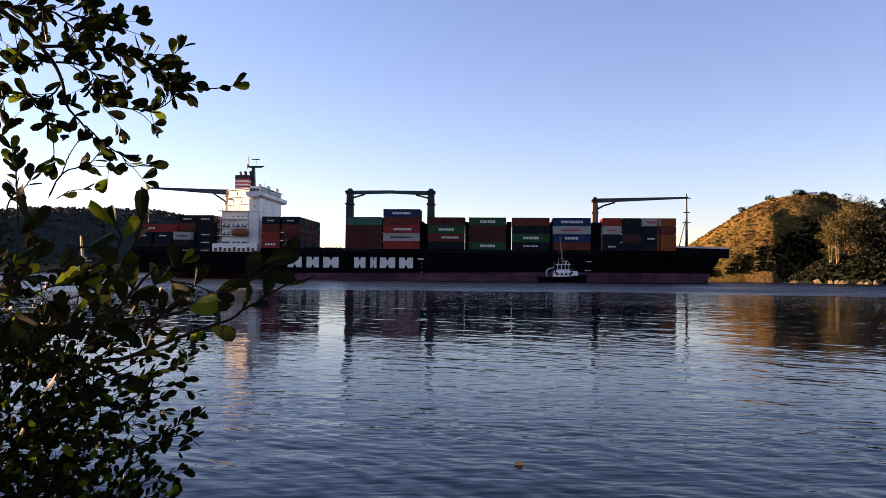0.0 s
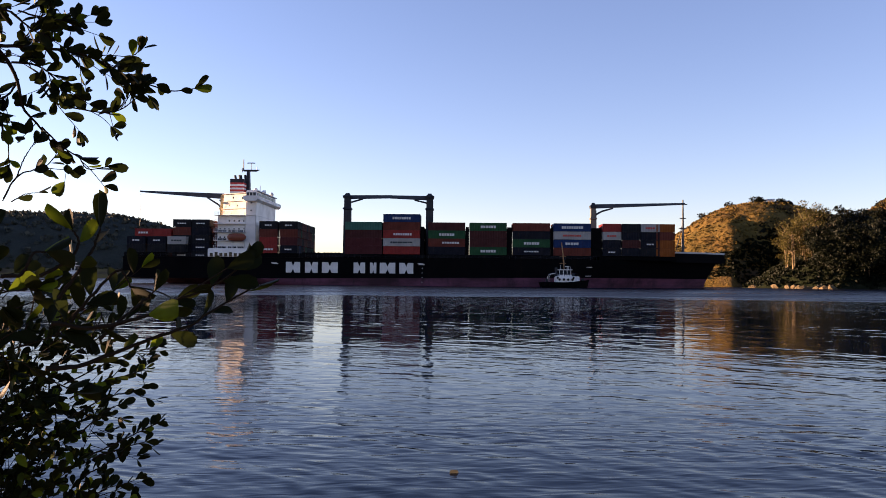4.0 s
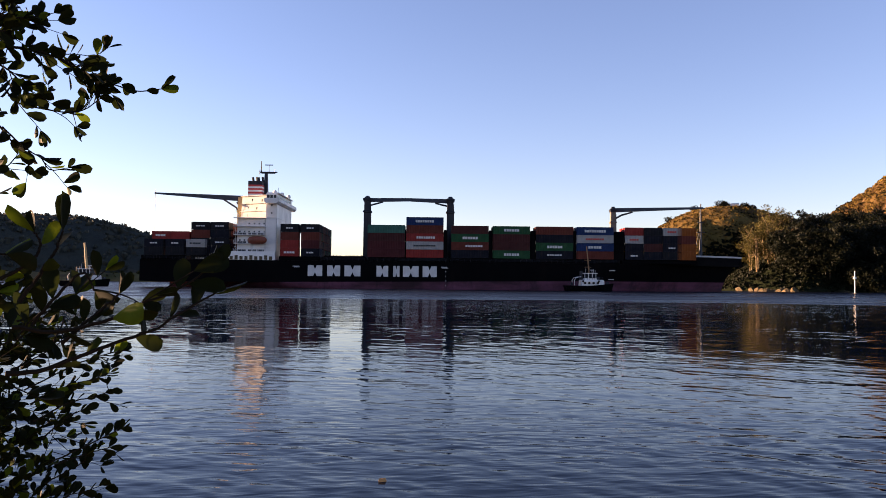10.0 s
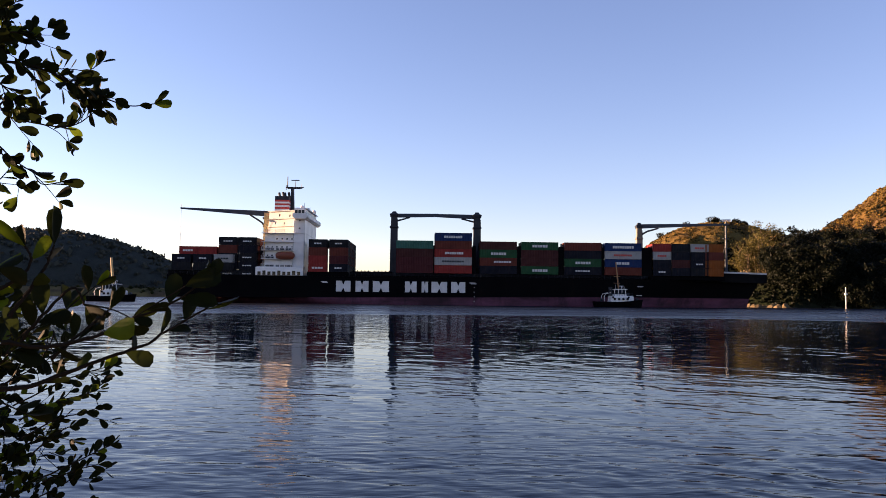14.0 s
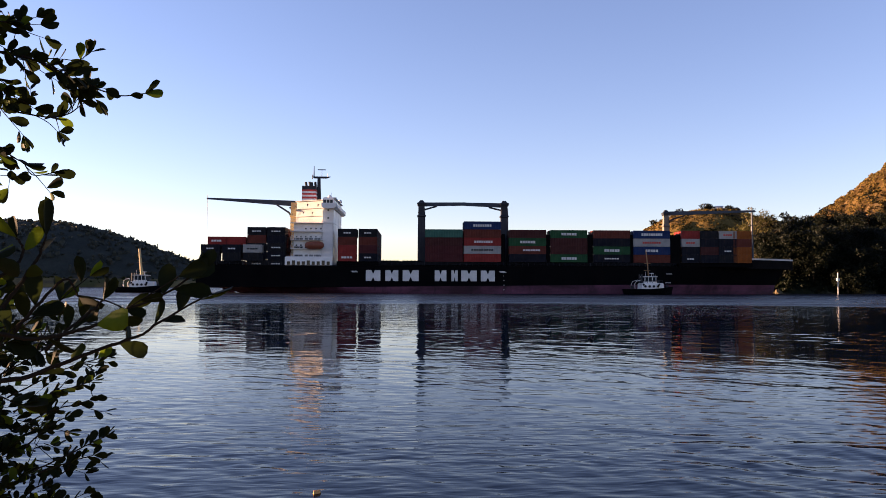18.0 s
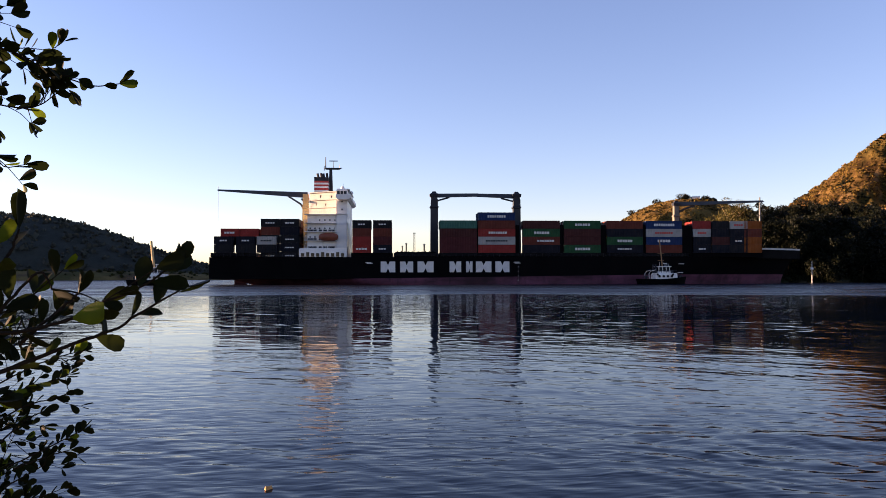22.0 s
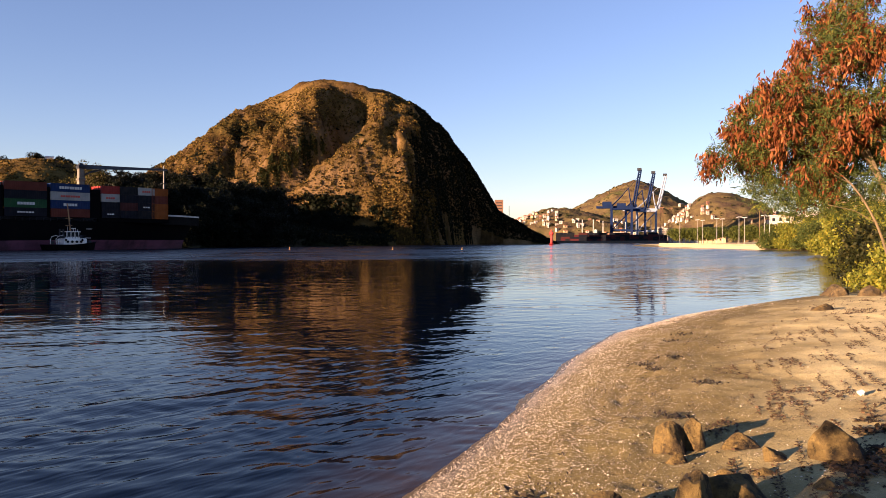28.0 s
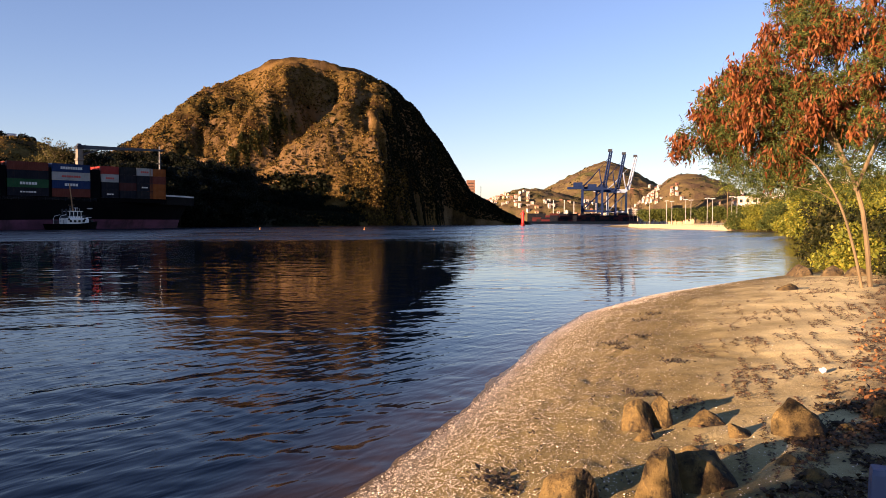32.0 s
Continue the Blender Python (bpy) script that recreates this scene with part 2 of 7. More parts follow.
# ---- land and water ----
def sand_material():
    m = Mat("beach_sand", (0.215, 0.17, 0.066), 0.9, 0.0, 0.1)
    m.mix(m.span(m.noise(0.6, 5, 0.6), 0.35, 0.7), (0.17, 0.13, 0.052))
    m.mix(m.span(m.noise(9, 5, 0.7), 0.5, 0.75, 0, 0.5), (0.1, 0.068, 0.033))
    m.mix(m.span(m.noise(2.2, 6, 0.75, (0.5, 1.6, 1), 1.2), 0.58, 0.68, 0, 0.4), (0.065, 0.043, 0.022))
    g = m.t.nodes.new("ShaderNodeNewGeometry")
    sp = m.t.nodes.new("ShaderNodeSeparateXYZ")
    m.link(g.outputs["Position"], sp.inputs[0])
    dry = m.span(m.math("ADD", sp.outputs["Z"], m.span(m.noise(0.8, 4), 0, 1, -0.25, 0.25)), 0.5, 0.8, 0, 1)
    m.mix(dry, (0.68, 0.565, 0.285))
    # darker back of the beach: leaf soil, with shade put into the colour
    soil_shade = m.span(m.math("ADD", m.math("SUBTRACT", sp.outputs["Y"], m.math("MULTIPLY", sp.outputs["X"], 0.09)), m.span(m.noise(1.1, 4, 0.6), 0, 1, -1.0, 1.0)), -0.35, 0.55, 0.75, 0)
    m.mix(soil_shade, (0.1, 0.068, 0.034))
    m.mix(m.span(m.noise(5, 6, 0.75, (0.7, 1.2, 1), 0.8), 0.56, 0.66, 0, 0.35), (0.085, 0.055, 0.024))
    m.mix(m.span(m.noise(38, 4, 0.75), 0.5, 0.68, 0, 0.55), (0.09, 0.062, 0.03))
    wet = m.span(m.math("ADD", sp.outputs["Z"], m.span(m.noise(1.2, 3), 0, 1, -0.05, 0.05)), 0.035, 0.16, 1, 0)
    chip = m.cells(95)
    white = m.math("MULTIPLY", m.span(chip.outputs["Distance"], 0.16, 0.26, 1, 0), m.span(chip.outputs["Color"], 0.55, 0.6))
    m.mix(m.math("MULTIPLY", white, m.span(m.noise(0.9, 3), 0.4, 0.65)), (0.75, 0.66, 0.52))
    m.mix(m.math("MULTIPLY", wet, 0.72), (0.085, 0.064, 0.048))
    m.link(m.span(wet, 0, 1, 0.92, 0.25), m.p.inputs["Roughness"])
    m.bump(m.noise(3.5, 6, 0.65), 0.8, 0.025)
    m.bump(m.noise(30, 4, 0.7), 0.8, 0.015)
    return m.m


def hill_material(name, grass, shrub, green, rock):
    m = Mat(name, grass, 0.95, 0.0, 0.05)
    m.mix(m.span(m.noise(0.035, 6, 0.6), 0.42, 0.62), shrub)
    m.mix(m.span(m.noise(0.022, 5, 0.55), 0.55, 0.68, 0, 0.9), green)
    m.mix(m.span(m.noise(0.3, 6, 0.7), 0.5, 0.72, 0, 0.55), tuple(c * 0.55 for c in shrub))
    m.mix(m.span(m.noise(1.6, 4, 0.7), 0.5, 0.68, 0, 0.5), tuple(c * 0.6 for c in shrub))
    steep = m.t.nodes.new("ShaderNodeNewGeometry")
    sp = m.t.nodes.new("ShaderNodeSeparateXYZ")
    m.link(steep.outputs["True Normal"], sp.inputs[0])
    bare = m.math("MULTIPLY", m.span(sp.outputs["Z"], 0.62, 0.42), m.span(m.noise(0.05, 5, 0.6, (1, 1, 0.35)), 0.45, 0.58))
    m.mix(bare, rock)
    m.bump(m.noise(0.25, 6, 0.7), 0.9, 2.0)
    m.bump(m.noise(0.9, 5, 0.7), 0.7, 0.7)
    return m.m


SAND = sand_material()
HILL = hill_material("dry_hill", (0.135, 0.082, 0.025), (0.03, 0.0165, 0.006), (0.036, 0.034, 0.008), (0.17, 0.105, 0.048))
GOLDEN = hill_material("golden_hill", (0.15, 0.096, 0.026), (0.07, 0.04, 0.014), (0.04, 0.04, 0.01), (0.1, 0.068, 0.038))
# headland base near black: its shade is put into the colour
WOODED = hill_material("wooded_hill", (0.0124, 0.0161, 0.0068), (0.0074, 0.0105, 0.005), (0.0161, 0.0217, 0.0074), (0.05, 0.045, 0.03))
# paler, greyer woods: the distance haze is put into the colour
RIDGE = hill_material("haze_toned_ridge", (0.036, 0.042, 0.036), (0.03, 0.036, 0.032), (0.042, 0.048, 0.038), (0.05, 0.048, 0.04))
FAR_HILL = hill_material("far_dry_hill", (0.15, 0.112, 0.046), (0.085, 0.058, 0.036), (0.055, 0.06, 0.02), (0.13, 0.095, 0.065))

# the water's edge of the near shore, from behind the camera along the beach to the quay
SHORE = [(-900, -260), (-60, -14), (-14, -3.2), (-5, 0.6), (1, 3.1), (5.2, 4.75), (8.8, 5.75), (15, 7.8), (20, 9.0), (26, 9.3),
         (33, 8.5), (38, 7.4), (41.5, 6.2), (60, 8.3), (120, 18), (204, 33), (240, 60), (318, 122), (345, 152), (430, 175), (900, 240)]


def inland(X, Y):
    """Metres from the water's edge, positive on land."""
    best = np.full(X.shape, 1e9)
    sign = np.ones(X.shape)
    for (ax, ay), (bx, by) in zip(SHORE, SHORE[1:]):
        dx, dy = bx - ax, by - ay
        k = np.clip(((X - ax) * dx + (Y - ay) * dy) / (dx * dx + dy * dy), 0, 1)
        d = np.hypot(X - ax - k * dx, Y - ay - k * dy)
        side = np.where(dx * (Y - ay) - dy * (X - ax) > 0, -1.0, 1.0)
        sign = np.where(d < best, side, sign)
        best = np.minimum(best, d)
    return best * sign


def beach_height(X, Y):
    d = inland(X, Y)
    near = np.exp(-((X - 12) / 40.0) ** 2)
    z = np.where(d > 0, 0.95 * (1 - np.exp(-np.maximum(d, 0) / 4.2)) + 0.012 * np.minimum(np.maximum(d, 0), 120), np.maximum(d * 0.12, -4.0))
    z = z + np.clip(d / 2, 0, 1) * (0.02 * fbm(X, Y, 3, 4, 2.6) + 0.006 * fbm(X, Y, 4, 3, 0.5)) * (0.4 + near)
    comb = np.clip((d - 0.9) / 0.5, 0, 1) * np.clip((2.9 - d) / 0.6, 0, 1) * near * np.clip(fbm(X, Y, 12, 2, 1.6) + 0.4, 0, 1)
    z = z + 0.02 * comb * np.sin(2 * np.pi * d / 0.34 + 2.5 * fbm(X, Y, 11, 3, 1.2))
    return z + 0.004 * fbm(X, Y, 9, 2, 1.3) * (np.abs(d) < 2)


def spaced(*runs):
    out = [np.arange(a, b, s) for a, b, s in runs]
    return np.unique(np.round(np.concatenate(out), 3))


gx = spaced((-4600, -600, 400), (-600, -60, 45), (-60, -6, 2), (-6, 2, 0.4), (2, 14, 0.09), (14, 30, 0.2), (30, 60, 0.7), (60, 330, 9), (330, 960, 60), (960, 4700, 400))
gy = spaced((-4600, -500, 400), (-500, -60, 40), (-60, -8, 3), (-8, -3, 0.4), (-3, 6.5, 0.09), (6.5, 10.5, 0.13), (10.5, 30, 1.5), (30, 260, 10), (260, 960, 70), (960, 4700, 400))
ground = new("ground", sheet(gx, gy, beach_height, "ground", SAND))
tagged(ground, "pale brown shelly sand beach with dark leaf litter running under the water", "beach", kind="structure")

def swell(X, Y):
    """The harbour's surface: short wavelets on a slow swell, livelier near the camera, faint further out."""
    rng = np.random.default_rng(7)
    R = np.hypot(X, Y) + 6 * fbm(X, Y, 71, 2, 45)
    wx, wy = X + 0.35 * fbm(X, Y, 72, 2, 5.5), Y + 0.35 * fbm(X, Y, 73, 2, 5.5)
    lively = np.interp(R, [4, 9, 15, 24, 45, 90, 140], [1.5, 1.2, 0.7, 0.48, 0.5, 0.56, 0.55]) * np.clip(0.95 + 0.85 * fbm(0.4 * X, Y, 74, 3, 13), 0.2, 1.9)
    Z = np.zeros_like(X)
    for k in range(44):
        lam = 0.24 * (15.0 ** (k / 43.0))
        a = radians(56 + rng.normal(0, 32))
        steep = 0.0105 if lam < 0.7 else 0.0065 if lam < 1.3 else 0.0038
        n = 2 * math.pi / lam
        Z += steep / n * np.sin(n * (wx * math.cos(a) + wy * math.sin(a)) + rng.uniform(0, 6.28)) * 1.25
    return Z * lively * np.clip((150 - np.hypot(X, Y)) / 40, 0, 1) * np.clip((np.hypot(X, Y) - 2.0) / 2.0, 0, 1)


def water_mesh():
    """One sheet to the horizon: fine rings in the bay before the beach, coarse ones beyond and behind."""
    A = np.radians(np.concatenate([np.arange(-60, -38, 2.0), np.arange(-38, 90, 0.25), np.arange(90, 300.1, 6.0)]))
    R = np.concatenate([[0.5, 1.5], np.arange(2.5, 14, 0.065), np.arange(14, 60, 0.13), np.arange(60, 152, 0.4), [160, 200, 300, 600, 1400, 4600]])
    RR, AA = np.meshgrid(R, A)
    X, Y = RR * np.sin(AA), RR * np.cos(AA)
    fine = (AA > radians(-37.9)) & (AA < radians(89.9))
    Z = np.where(fine, swell(X, Y), 0.0)
    nr = len(R)
    i = (np.arange(len(A) - 1)[:, None] * nr + np.arange(nr - 1)[None]).ravel()
    return raw("water", np.stack([X, Y, Z], -1).reshape(-1, 3), np.stack([i, i + nr, i + nr + 1, i + 1], -1)[:, ::-1], WATER, True)


water = new("water", water_mesh())
tagged(water, "calm dark blue harbour water with small ripples", "water", kind="structure")


def hill(name, label, bearing, distance, height, material, left, right, near, far, seed, rough=3.0, extent=None, step=3.0, carve=None, flat=2.0, wedge=0.0, turn=(55, 75)):
    """A hill round a summit seen at a bearing and distance: left and right are profile functions of the metres aside."""
    b = radians(bearing)
    cx, cy = distance * math.sin(b), distance * math.cos(b)
    across, away = (math.cos(b), -math.sin(b)), (math.sin(b), math.cos(b))
    s0, s1 = extent
    S, D = np.meshgrid(np.arange(s0, s1, step), np.arange(-near, far, step * 1.1))
    prof = np.where(S < 0, left(np.abs(S)), right(np.abs(S)))
    front = near * (1 - wedge * np.clip((S - turn[0] + 9 * fbm(S, D, seed + 2, 3, 60)) / turn[1], 0, 1) ** 1.2)
    q = np.clip(1 - (np.abs(D) / np.where(D < 0, front, far)) ** flat, 0, 1) ** (0.62)
    Z = height * prof * q
    if carve:
        Z = Z + carve(S, D, Z)
    edge = np.clip(Z / 12, 0, 1)
    Z = Z + edge * rough * fbm(S, D, seed, 5, 42) + edge * rough * (0.3 + 0.6 * np.clip(-D / 50, 0, 1)) * fbm(S, D, seed + 1, 3, 13, True) - 3.0
    X, Y = cx + S * across[0] + D * away[0], cy + S * across[1] + D * away[1]
    ny, nx = S.shape
    i = (np.arange(ny - 1)[:, None] * nx + np.arange(nx - 1)[None]).ravel()
    me = raw(name, np.stack([X, Y, Z], -1).reshape(-1, 3), np.stack([i, i + 1, i + nx + 1, i + nx], -1), material, True)
    ob = new(name, me)
    tagged(ob, label, "hill", kind="structure")
    return X, Y, Z, S, D


def gully(S, D, Z):
    """The bowl and ribs on the near face of the great rock."""
    line = np.interp(Z, [30, 42, 63, 91, 119, 135], [-56, -42, -18, 12, 22, 24])
    win = np.clip((Z - 30) / 15, 0, 1) * np.clip((120 - Z) / 14, 0, 1) * np.clip((-D - 12) / 40, 0, 1)
    off = S - line
    cut = -32 * np.exp(-np.where(off < 0, (off / 12) ** 2, (off / 15) ** 2)) * win
    rib = 6 * np.exp(-((S - line + 20) / 8) ** 2) * win * np.clip((Z - 55) / 20, 0, 1)
    side = S - np.interp(Z, [45, 60, 90, 125], [-54, -48, -33, -22])
    cut = cut - 20 * np.exp(-np.where(side < 0, (side / 16) ** 2, (side / 7) ** 2)) * np.clip((Z - 45) / 18, 0, 1) * np.clip((126 - Z) / 12, 0, 1) * np.clip((-D - 10) / 30, 0, 1)
    fold = 4 * np.exp(-((S - 60 - 0.3 * (Z - 60)) / 10) ** 2) * win - 5 * np.exp(-((S - 40 - 0.25 * (Z - 60)) / 7) ** 2) * win
    fold = fold - 5 * np.exp(-((S + 62 - 0.35 * (Z - 60)) / 8) ** 2) * win + 3 * np.exp(-((S + 80 - 0.4 * (Z - 60)) / 9) ** 2) * win
    flute = 3.2 * fbm(S, 0.3 * D + 0.2 * Z, 33, 3, 15, True) * np.clip((Z - 20) / 30, 0, 1) * np.clip((122 - Z) / 25, 0, 1) * np.clip((-D - 8) / 25, 0, 1)
    return cut + rib + fold + flute


rock_hill = hill("rock_hill", "great domed rock hill with dry golden grass, brown scrub and bare gullies", 44.3, 620, 131, HILL,
                 lambda s: np.exp(-(s / 138.0) ** 1.85),
                 lambda s: np.maximum(np.clip(1 - (s / 151.0) ** 2.3, 0, 1) ** 0.75, 0.42 * np.clip(1 - (s / 196.0) ** 2.4, 0, 1)),
                 140, 150, 11, 1.5, (-290, 226), 2.4, gully, 2.1, 0.8, (50, 66))
low_hill = hill("low_hill", "low grassy hill of golden dry grass above the headland", 25.2, 430, 46.5, GOLDEN,
                lambda s: np.exp(-(s / 58.0) ** 2.3), lambda s: 0.62 * np.exp(-(s / 62.0) ** 2) + 0.38 * np.exp(-(s / 230.0) ** 2),
                80, 120, 21, 1.0, (-110, 190), 2.0, None, 2.0, 0.75, (-18, 70))
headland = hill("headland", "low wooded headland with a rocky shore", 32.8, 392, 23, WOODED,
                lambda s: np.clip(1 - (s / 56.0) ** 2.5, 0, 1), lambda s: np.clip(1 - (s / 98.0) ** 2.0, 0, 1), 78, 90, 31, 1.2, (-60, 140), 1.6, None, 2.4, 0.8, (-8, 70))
far_ridge = hill("far_wooded_ridge", "long wooded ridge across the bay, greyed for haze", -22.0, 950, 72, RIDGE,
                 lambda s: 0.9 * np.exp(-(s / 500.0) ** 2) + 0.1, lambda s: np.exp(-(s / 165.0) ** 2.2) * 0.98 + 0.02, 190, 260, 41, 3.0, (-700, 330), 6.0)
far_shore = hill("far_shore_meadow", "low green shore below the far ridge", -20.0, 760, 11, FAR_HILL,
                 lambda s: np.clip(1 - (s / 420.0) ** 4, 0, 1), lambda s: np.clip(1 - (s / 200.0) ** 4, 0, 1), 30, 120, 43, 1.0, (-430, 205), 5.0)
town_hill = hill("town_hill", "far pointed hill of dry grass and green scrub behind the port", 67.3, 1850, 142, FAR_HILL,
                 lambda s: 0.9 * np.exp(-(s / 185.0) ** 1.5) + 0.1 * np.exp(-(s / 300.0) ** 2), lambda s: 0.75 * np.exp(-(s / 145.0) ** 1.7) + 0.25 * np.exp(-(s / 300.0) ** 2), 420, 400, 51, 5.0, (-420, 420), 8.0)
town_hill_low = hill("low_town_hill", "far low hill covered with houses behind the port", 61.5, 1500, 68, FAR_HILL,
                     lambda s: np.exp(-(s / 100.0) ** 2), lambda s: np.exp(-(s / 170.0) ** 2), 260, 250, 53, 3.0, (-200, 330), 7.0)
town_hill_round = hill("round_town_hill", "far rounded brown hill with houses at its foot", 72.8, 1550, 96, FAR_HILL,
                       lambda s: np.exp(-(s / 85.0) ** 2), lambda s: 0.8 * np.exp(-(s / 130.0) ** 2) + 0.2 * np.exp(-(s / 500.0) ** 2), 300, 300, 57, 3.0, (-220, 700), 8.0)

# ---- the container ship: x along it from its name towards the bow, y to its far side, z up from the water ----
SHIP_TURN = -3.95
SHIP_PATH = ((0, -52.03, 254.3), (8, -28.5, 251.45), (16, -5.3, 248.9), (24, 17.65, 246.55), (32, 40.45, 244.55))
CARRIED = []                                # all that sails with the ship: object and its pose aboard


def aboard(ob, m):
    ob.matrix_basis = pose(SHIP_PATH[0][1], SHIP_PATH[0][2], 0, 0, 0, SHIP_TURN) @ m
    CARRIED.append((ob, m))
    return ob


HULL = paint("black_hull_paint", (0.003, 0.003, 0.0038), 0.6, 0.03, 0.08, 0.02)
BOOT = Mat("faded_red_antifouling", (0.13, 0.042, 0.07), 0.7, 0.0, 0.15)
BOOT.mix(BOOT.span(BOOT.noise(0.05, 5, 0.6, (1, 1, 3)), 0.4, 0.62, 0, 0.85), (0.02, 0.008, 0.01))
BOOT.mix(BOOT.span(BOOT.noise(0.25, 6, 0.7, (1, 1, 0.3)), 0.5, 0.7, 0, 0.7), (0.012, 0.008, 0.008)).bump(BOOT.noise(1.5, 3), 0.15, 0.03)
BOOT = BOOT.m
WHITE = paint("white_ship_paint", (0.72, 0.71, 0.69), 0.4, 0.12, 0.15)
LETTER = paint("white_lettering_paint", (0.6, 0.59, 0.57), 0.5, 0.25, 0.3)
CASING = paint("cream_casing_paint", (0.42, 0.4, 0.37), 0.5, 0.35, 0.3)
STEEL = paint("dark_steel_paint", (0.014, 0.018, 0.026), 0.5, 0.3, 0.3)
JIB = paint("slate_crane_paint", (0.025, 0.035, 0.05), 0.45, 0.2, 0.2)
DECK = paint("deck_red_oxide", (0.10, 0.045, 0.035), 0.8, 0.3, 0.2)
BUFF = paint("buff_crane_paint", (0.46, 0.35, 0.17), 0.5, 0.25, 0.3)
POST_GREY = paint("grey_crane_post_paint", (0.14, 0.125, 0.1), 0.5, 0.25, 0.3)
ORANGE = paint("orange_lifeboat", (0.2, 0.05, 0.026), 0.4, 0.05, 0.5)
STRIPE_RED = paint("red_funnel_band", (0.5, 0.05, 0.04), 0.45, 0.1, 0.4)
GREY = paint("grey_bulwark_paint", (0.42, 0.42, 0.41), 0.6, 0.25, 0.2)
GLASS = Mat("dark_window_glass", (0.01, 0.013, 0.017), 0.06).m
BEAM = 32.0


def hull_half(x, z):
    """Half breadth of the hull at a place along it and a height."""
    up = min(max(z / 12.0, 0), 1)
    stem = 141.5 + 7.5 * up ** 1.5
    full = 78 + 14 * up
    bow = 1.0 if x < full else max(0.0, 1 - ((x - full) / (stem - full)) ** (2.0 + 0.9 * up))
    aft = -54.6 if z > 3.0 else -54.6 + (3.0 - z) * 6.0
    stern = min(1.0, 0.90 + 0.10 * max(0.0, min(1.0, (x - aft) / 22.0))) if z > 3.0 else min(1.0, 0.25 + 0.75 * max(0.0, (x - aft) / 40.0) ** 0.7)
    return BEAM / 2 * min(bow, stern)


def hull_piece(z_levels, material, name, label):
    xs = list(np.linspace(-54.6, 70, 22)) + list(np.linspace(73, 149, 32))
    bm = bmesh.new()
    rings = []
    for z in z_levels:
        aft = -54.6 if z > 3.0 else -54.6 + (3.0 - z) * 4.0
        stem = 141.5 + 7.5 * min(max(z / 12.0, 0), 1) ** 1.5
        pts = [aft + (x + 54.6) / (149 + 54.6) * (stem - aft) for x in xs]
        zz = [z + (1.2 * max(0, (x - 118) / 30) ** 0.5 * (z > 8.9) if x > 118 else 0) - (1.25 * min(max((95 - x) / 110, 0), 1) if z == 3.2 else 0) for x in pts]
        near = [(x, 16 - hull_half(x, z), h) for x, h in zip(pts, zz)]
        rest = [(x, 16 + hull_half(x, z), h) for x, h in zip(pts, zz)]
        rings.append(near + rest[::-1])
    loft(bm, rings)
    ob = part(name, bm, material, SHIP, label, True)
    ob.data.set_sharp_from_angle(angle=radians(32))
    return ob


SHIP = thing("container_ship", "black-hulled container ship with white deckhouse, red boot-topping and stacked containers", "ship")
aboard(SHIP, Matrix())
hull_piece((-2.5, 0.0, 1.6, 3.2), BOOT, "lower_hull", "faded pinkish red antifouling below the load line")
hull_piece((3.2, 5.0, 7.0, 9.0), HULL, "hull", "glossy black steel hull")

bm = bmesh.new()
loft(bm, [[(x, 16 - 0.93 * hull_half(x, 9), 9.05), (x, 16 + 0.93 * hull_half(x, 9), 9.05)] for x in np.linspace(-54, 122, 30)], caps=False, closed=False)
part("deck", bm, DECK, SHIP, "rust-red main deck")


def bow_wall(z0, z1, inset, material, name, label):
    bm = bmesh.new()
    for sgn in (-1, 1):
        outer, inner = [], []
        xs = np.linspace(119, 148.6, 24)
        for x in xs:
            h = hull_half(min(x, 148.3), 12)
            outer.append((x, 16 + sgn * (h + inset)))
            inner.append((x, 16 + sgn * max(h + inset - 0.35, 0.0)))
        loft(bm, [[(*o, z0), (*i, z0), (*i, z1), (*o, z1)] for o, i in zip(outer, inner)])
    part(name, bm, material, SHIP, label)


bow_wall(8.6, 11.6, 0.0, HULL, "bow_bulwark", "")
bow_wall(11.6, 12.15, 0.06, GREY, "bulwark_cap", "pale grey bulwark rail along the bow")
bm = bmesh.new()
loft(bm, [[(x, 16 - 0.97 * hull_half(x, 12), 10.6), (x, 16 + 0.97 * hull_half(x, 12), 10.6)] for x in np.linspace(120, 148, 16)], caps=False, closed=False)
part("forecastle_deck", bm, DECK, SHIP)
bm = bmesh.new()
box(bm, -49.5, 15.6, -2.5, -45.5, 16.4, 3.0, 0.1)
part("rudder", bm, BOOT, SHIP, "rusty red rudder head at the waterline")
# side rails of the weather deck and the coamings that carry the stacks
for x0, x1 in ((-54, -39.6), (-9.3, 4.2), (4.5, 19), (19.5, 46), (46.5, 73.5), (74, 101.5), (103, 128)):
    bm = bmesh.new()
    box(bm, x0, 1.0, 9.05, x1, 30.8, 10.41, 0.08)
    part("hatch_coaming", bm, HULL, SHIP)
for x0 in (5.0, 11.8):
    bm = bmesh.new()
    box(bm, x0, 2.5, 10.25, x0 + 6.4, 29.5, 10.75, 0.06)
    for k in range(5):
        box(bm, x0 + 0.6 + k * 1.2, 2.3, 10.75, x0 + 0.9 + k * 1.2, 2.7, 11.05)
    part("hatch_cover", bm, HULL, SHIP, "bare dark steel hatch cover")


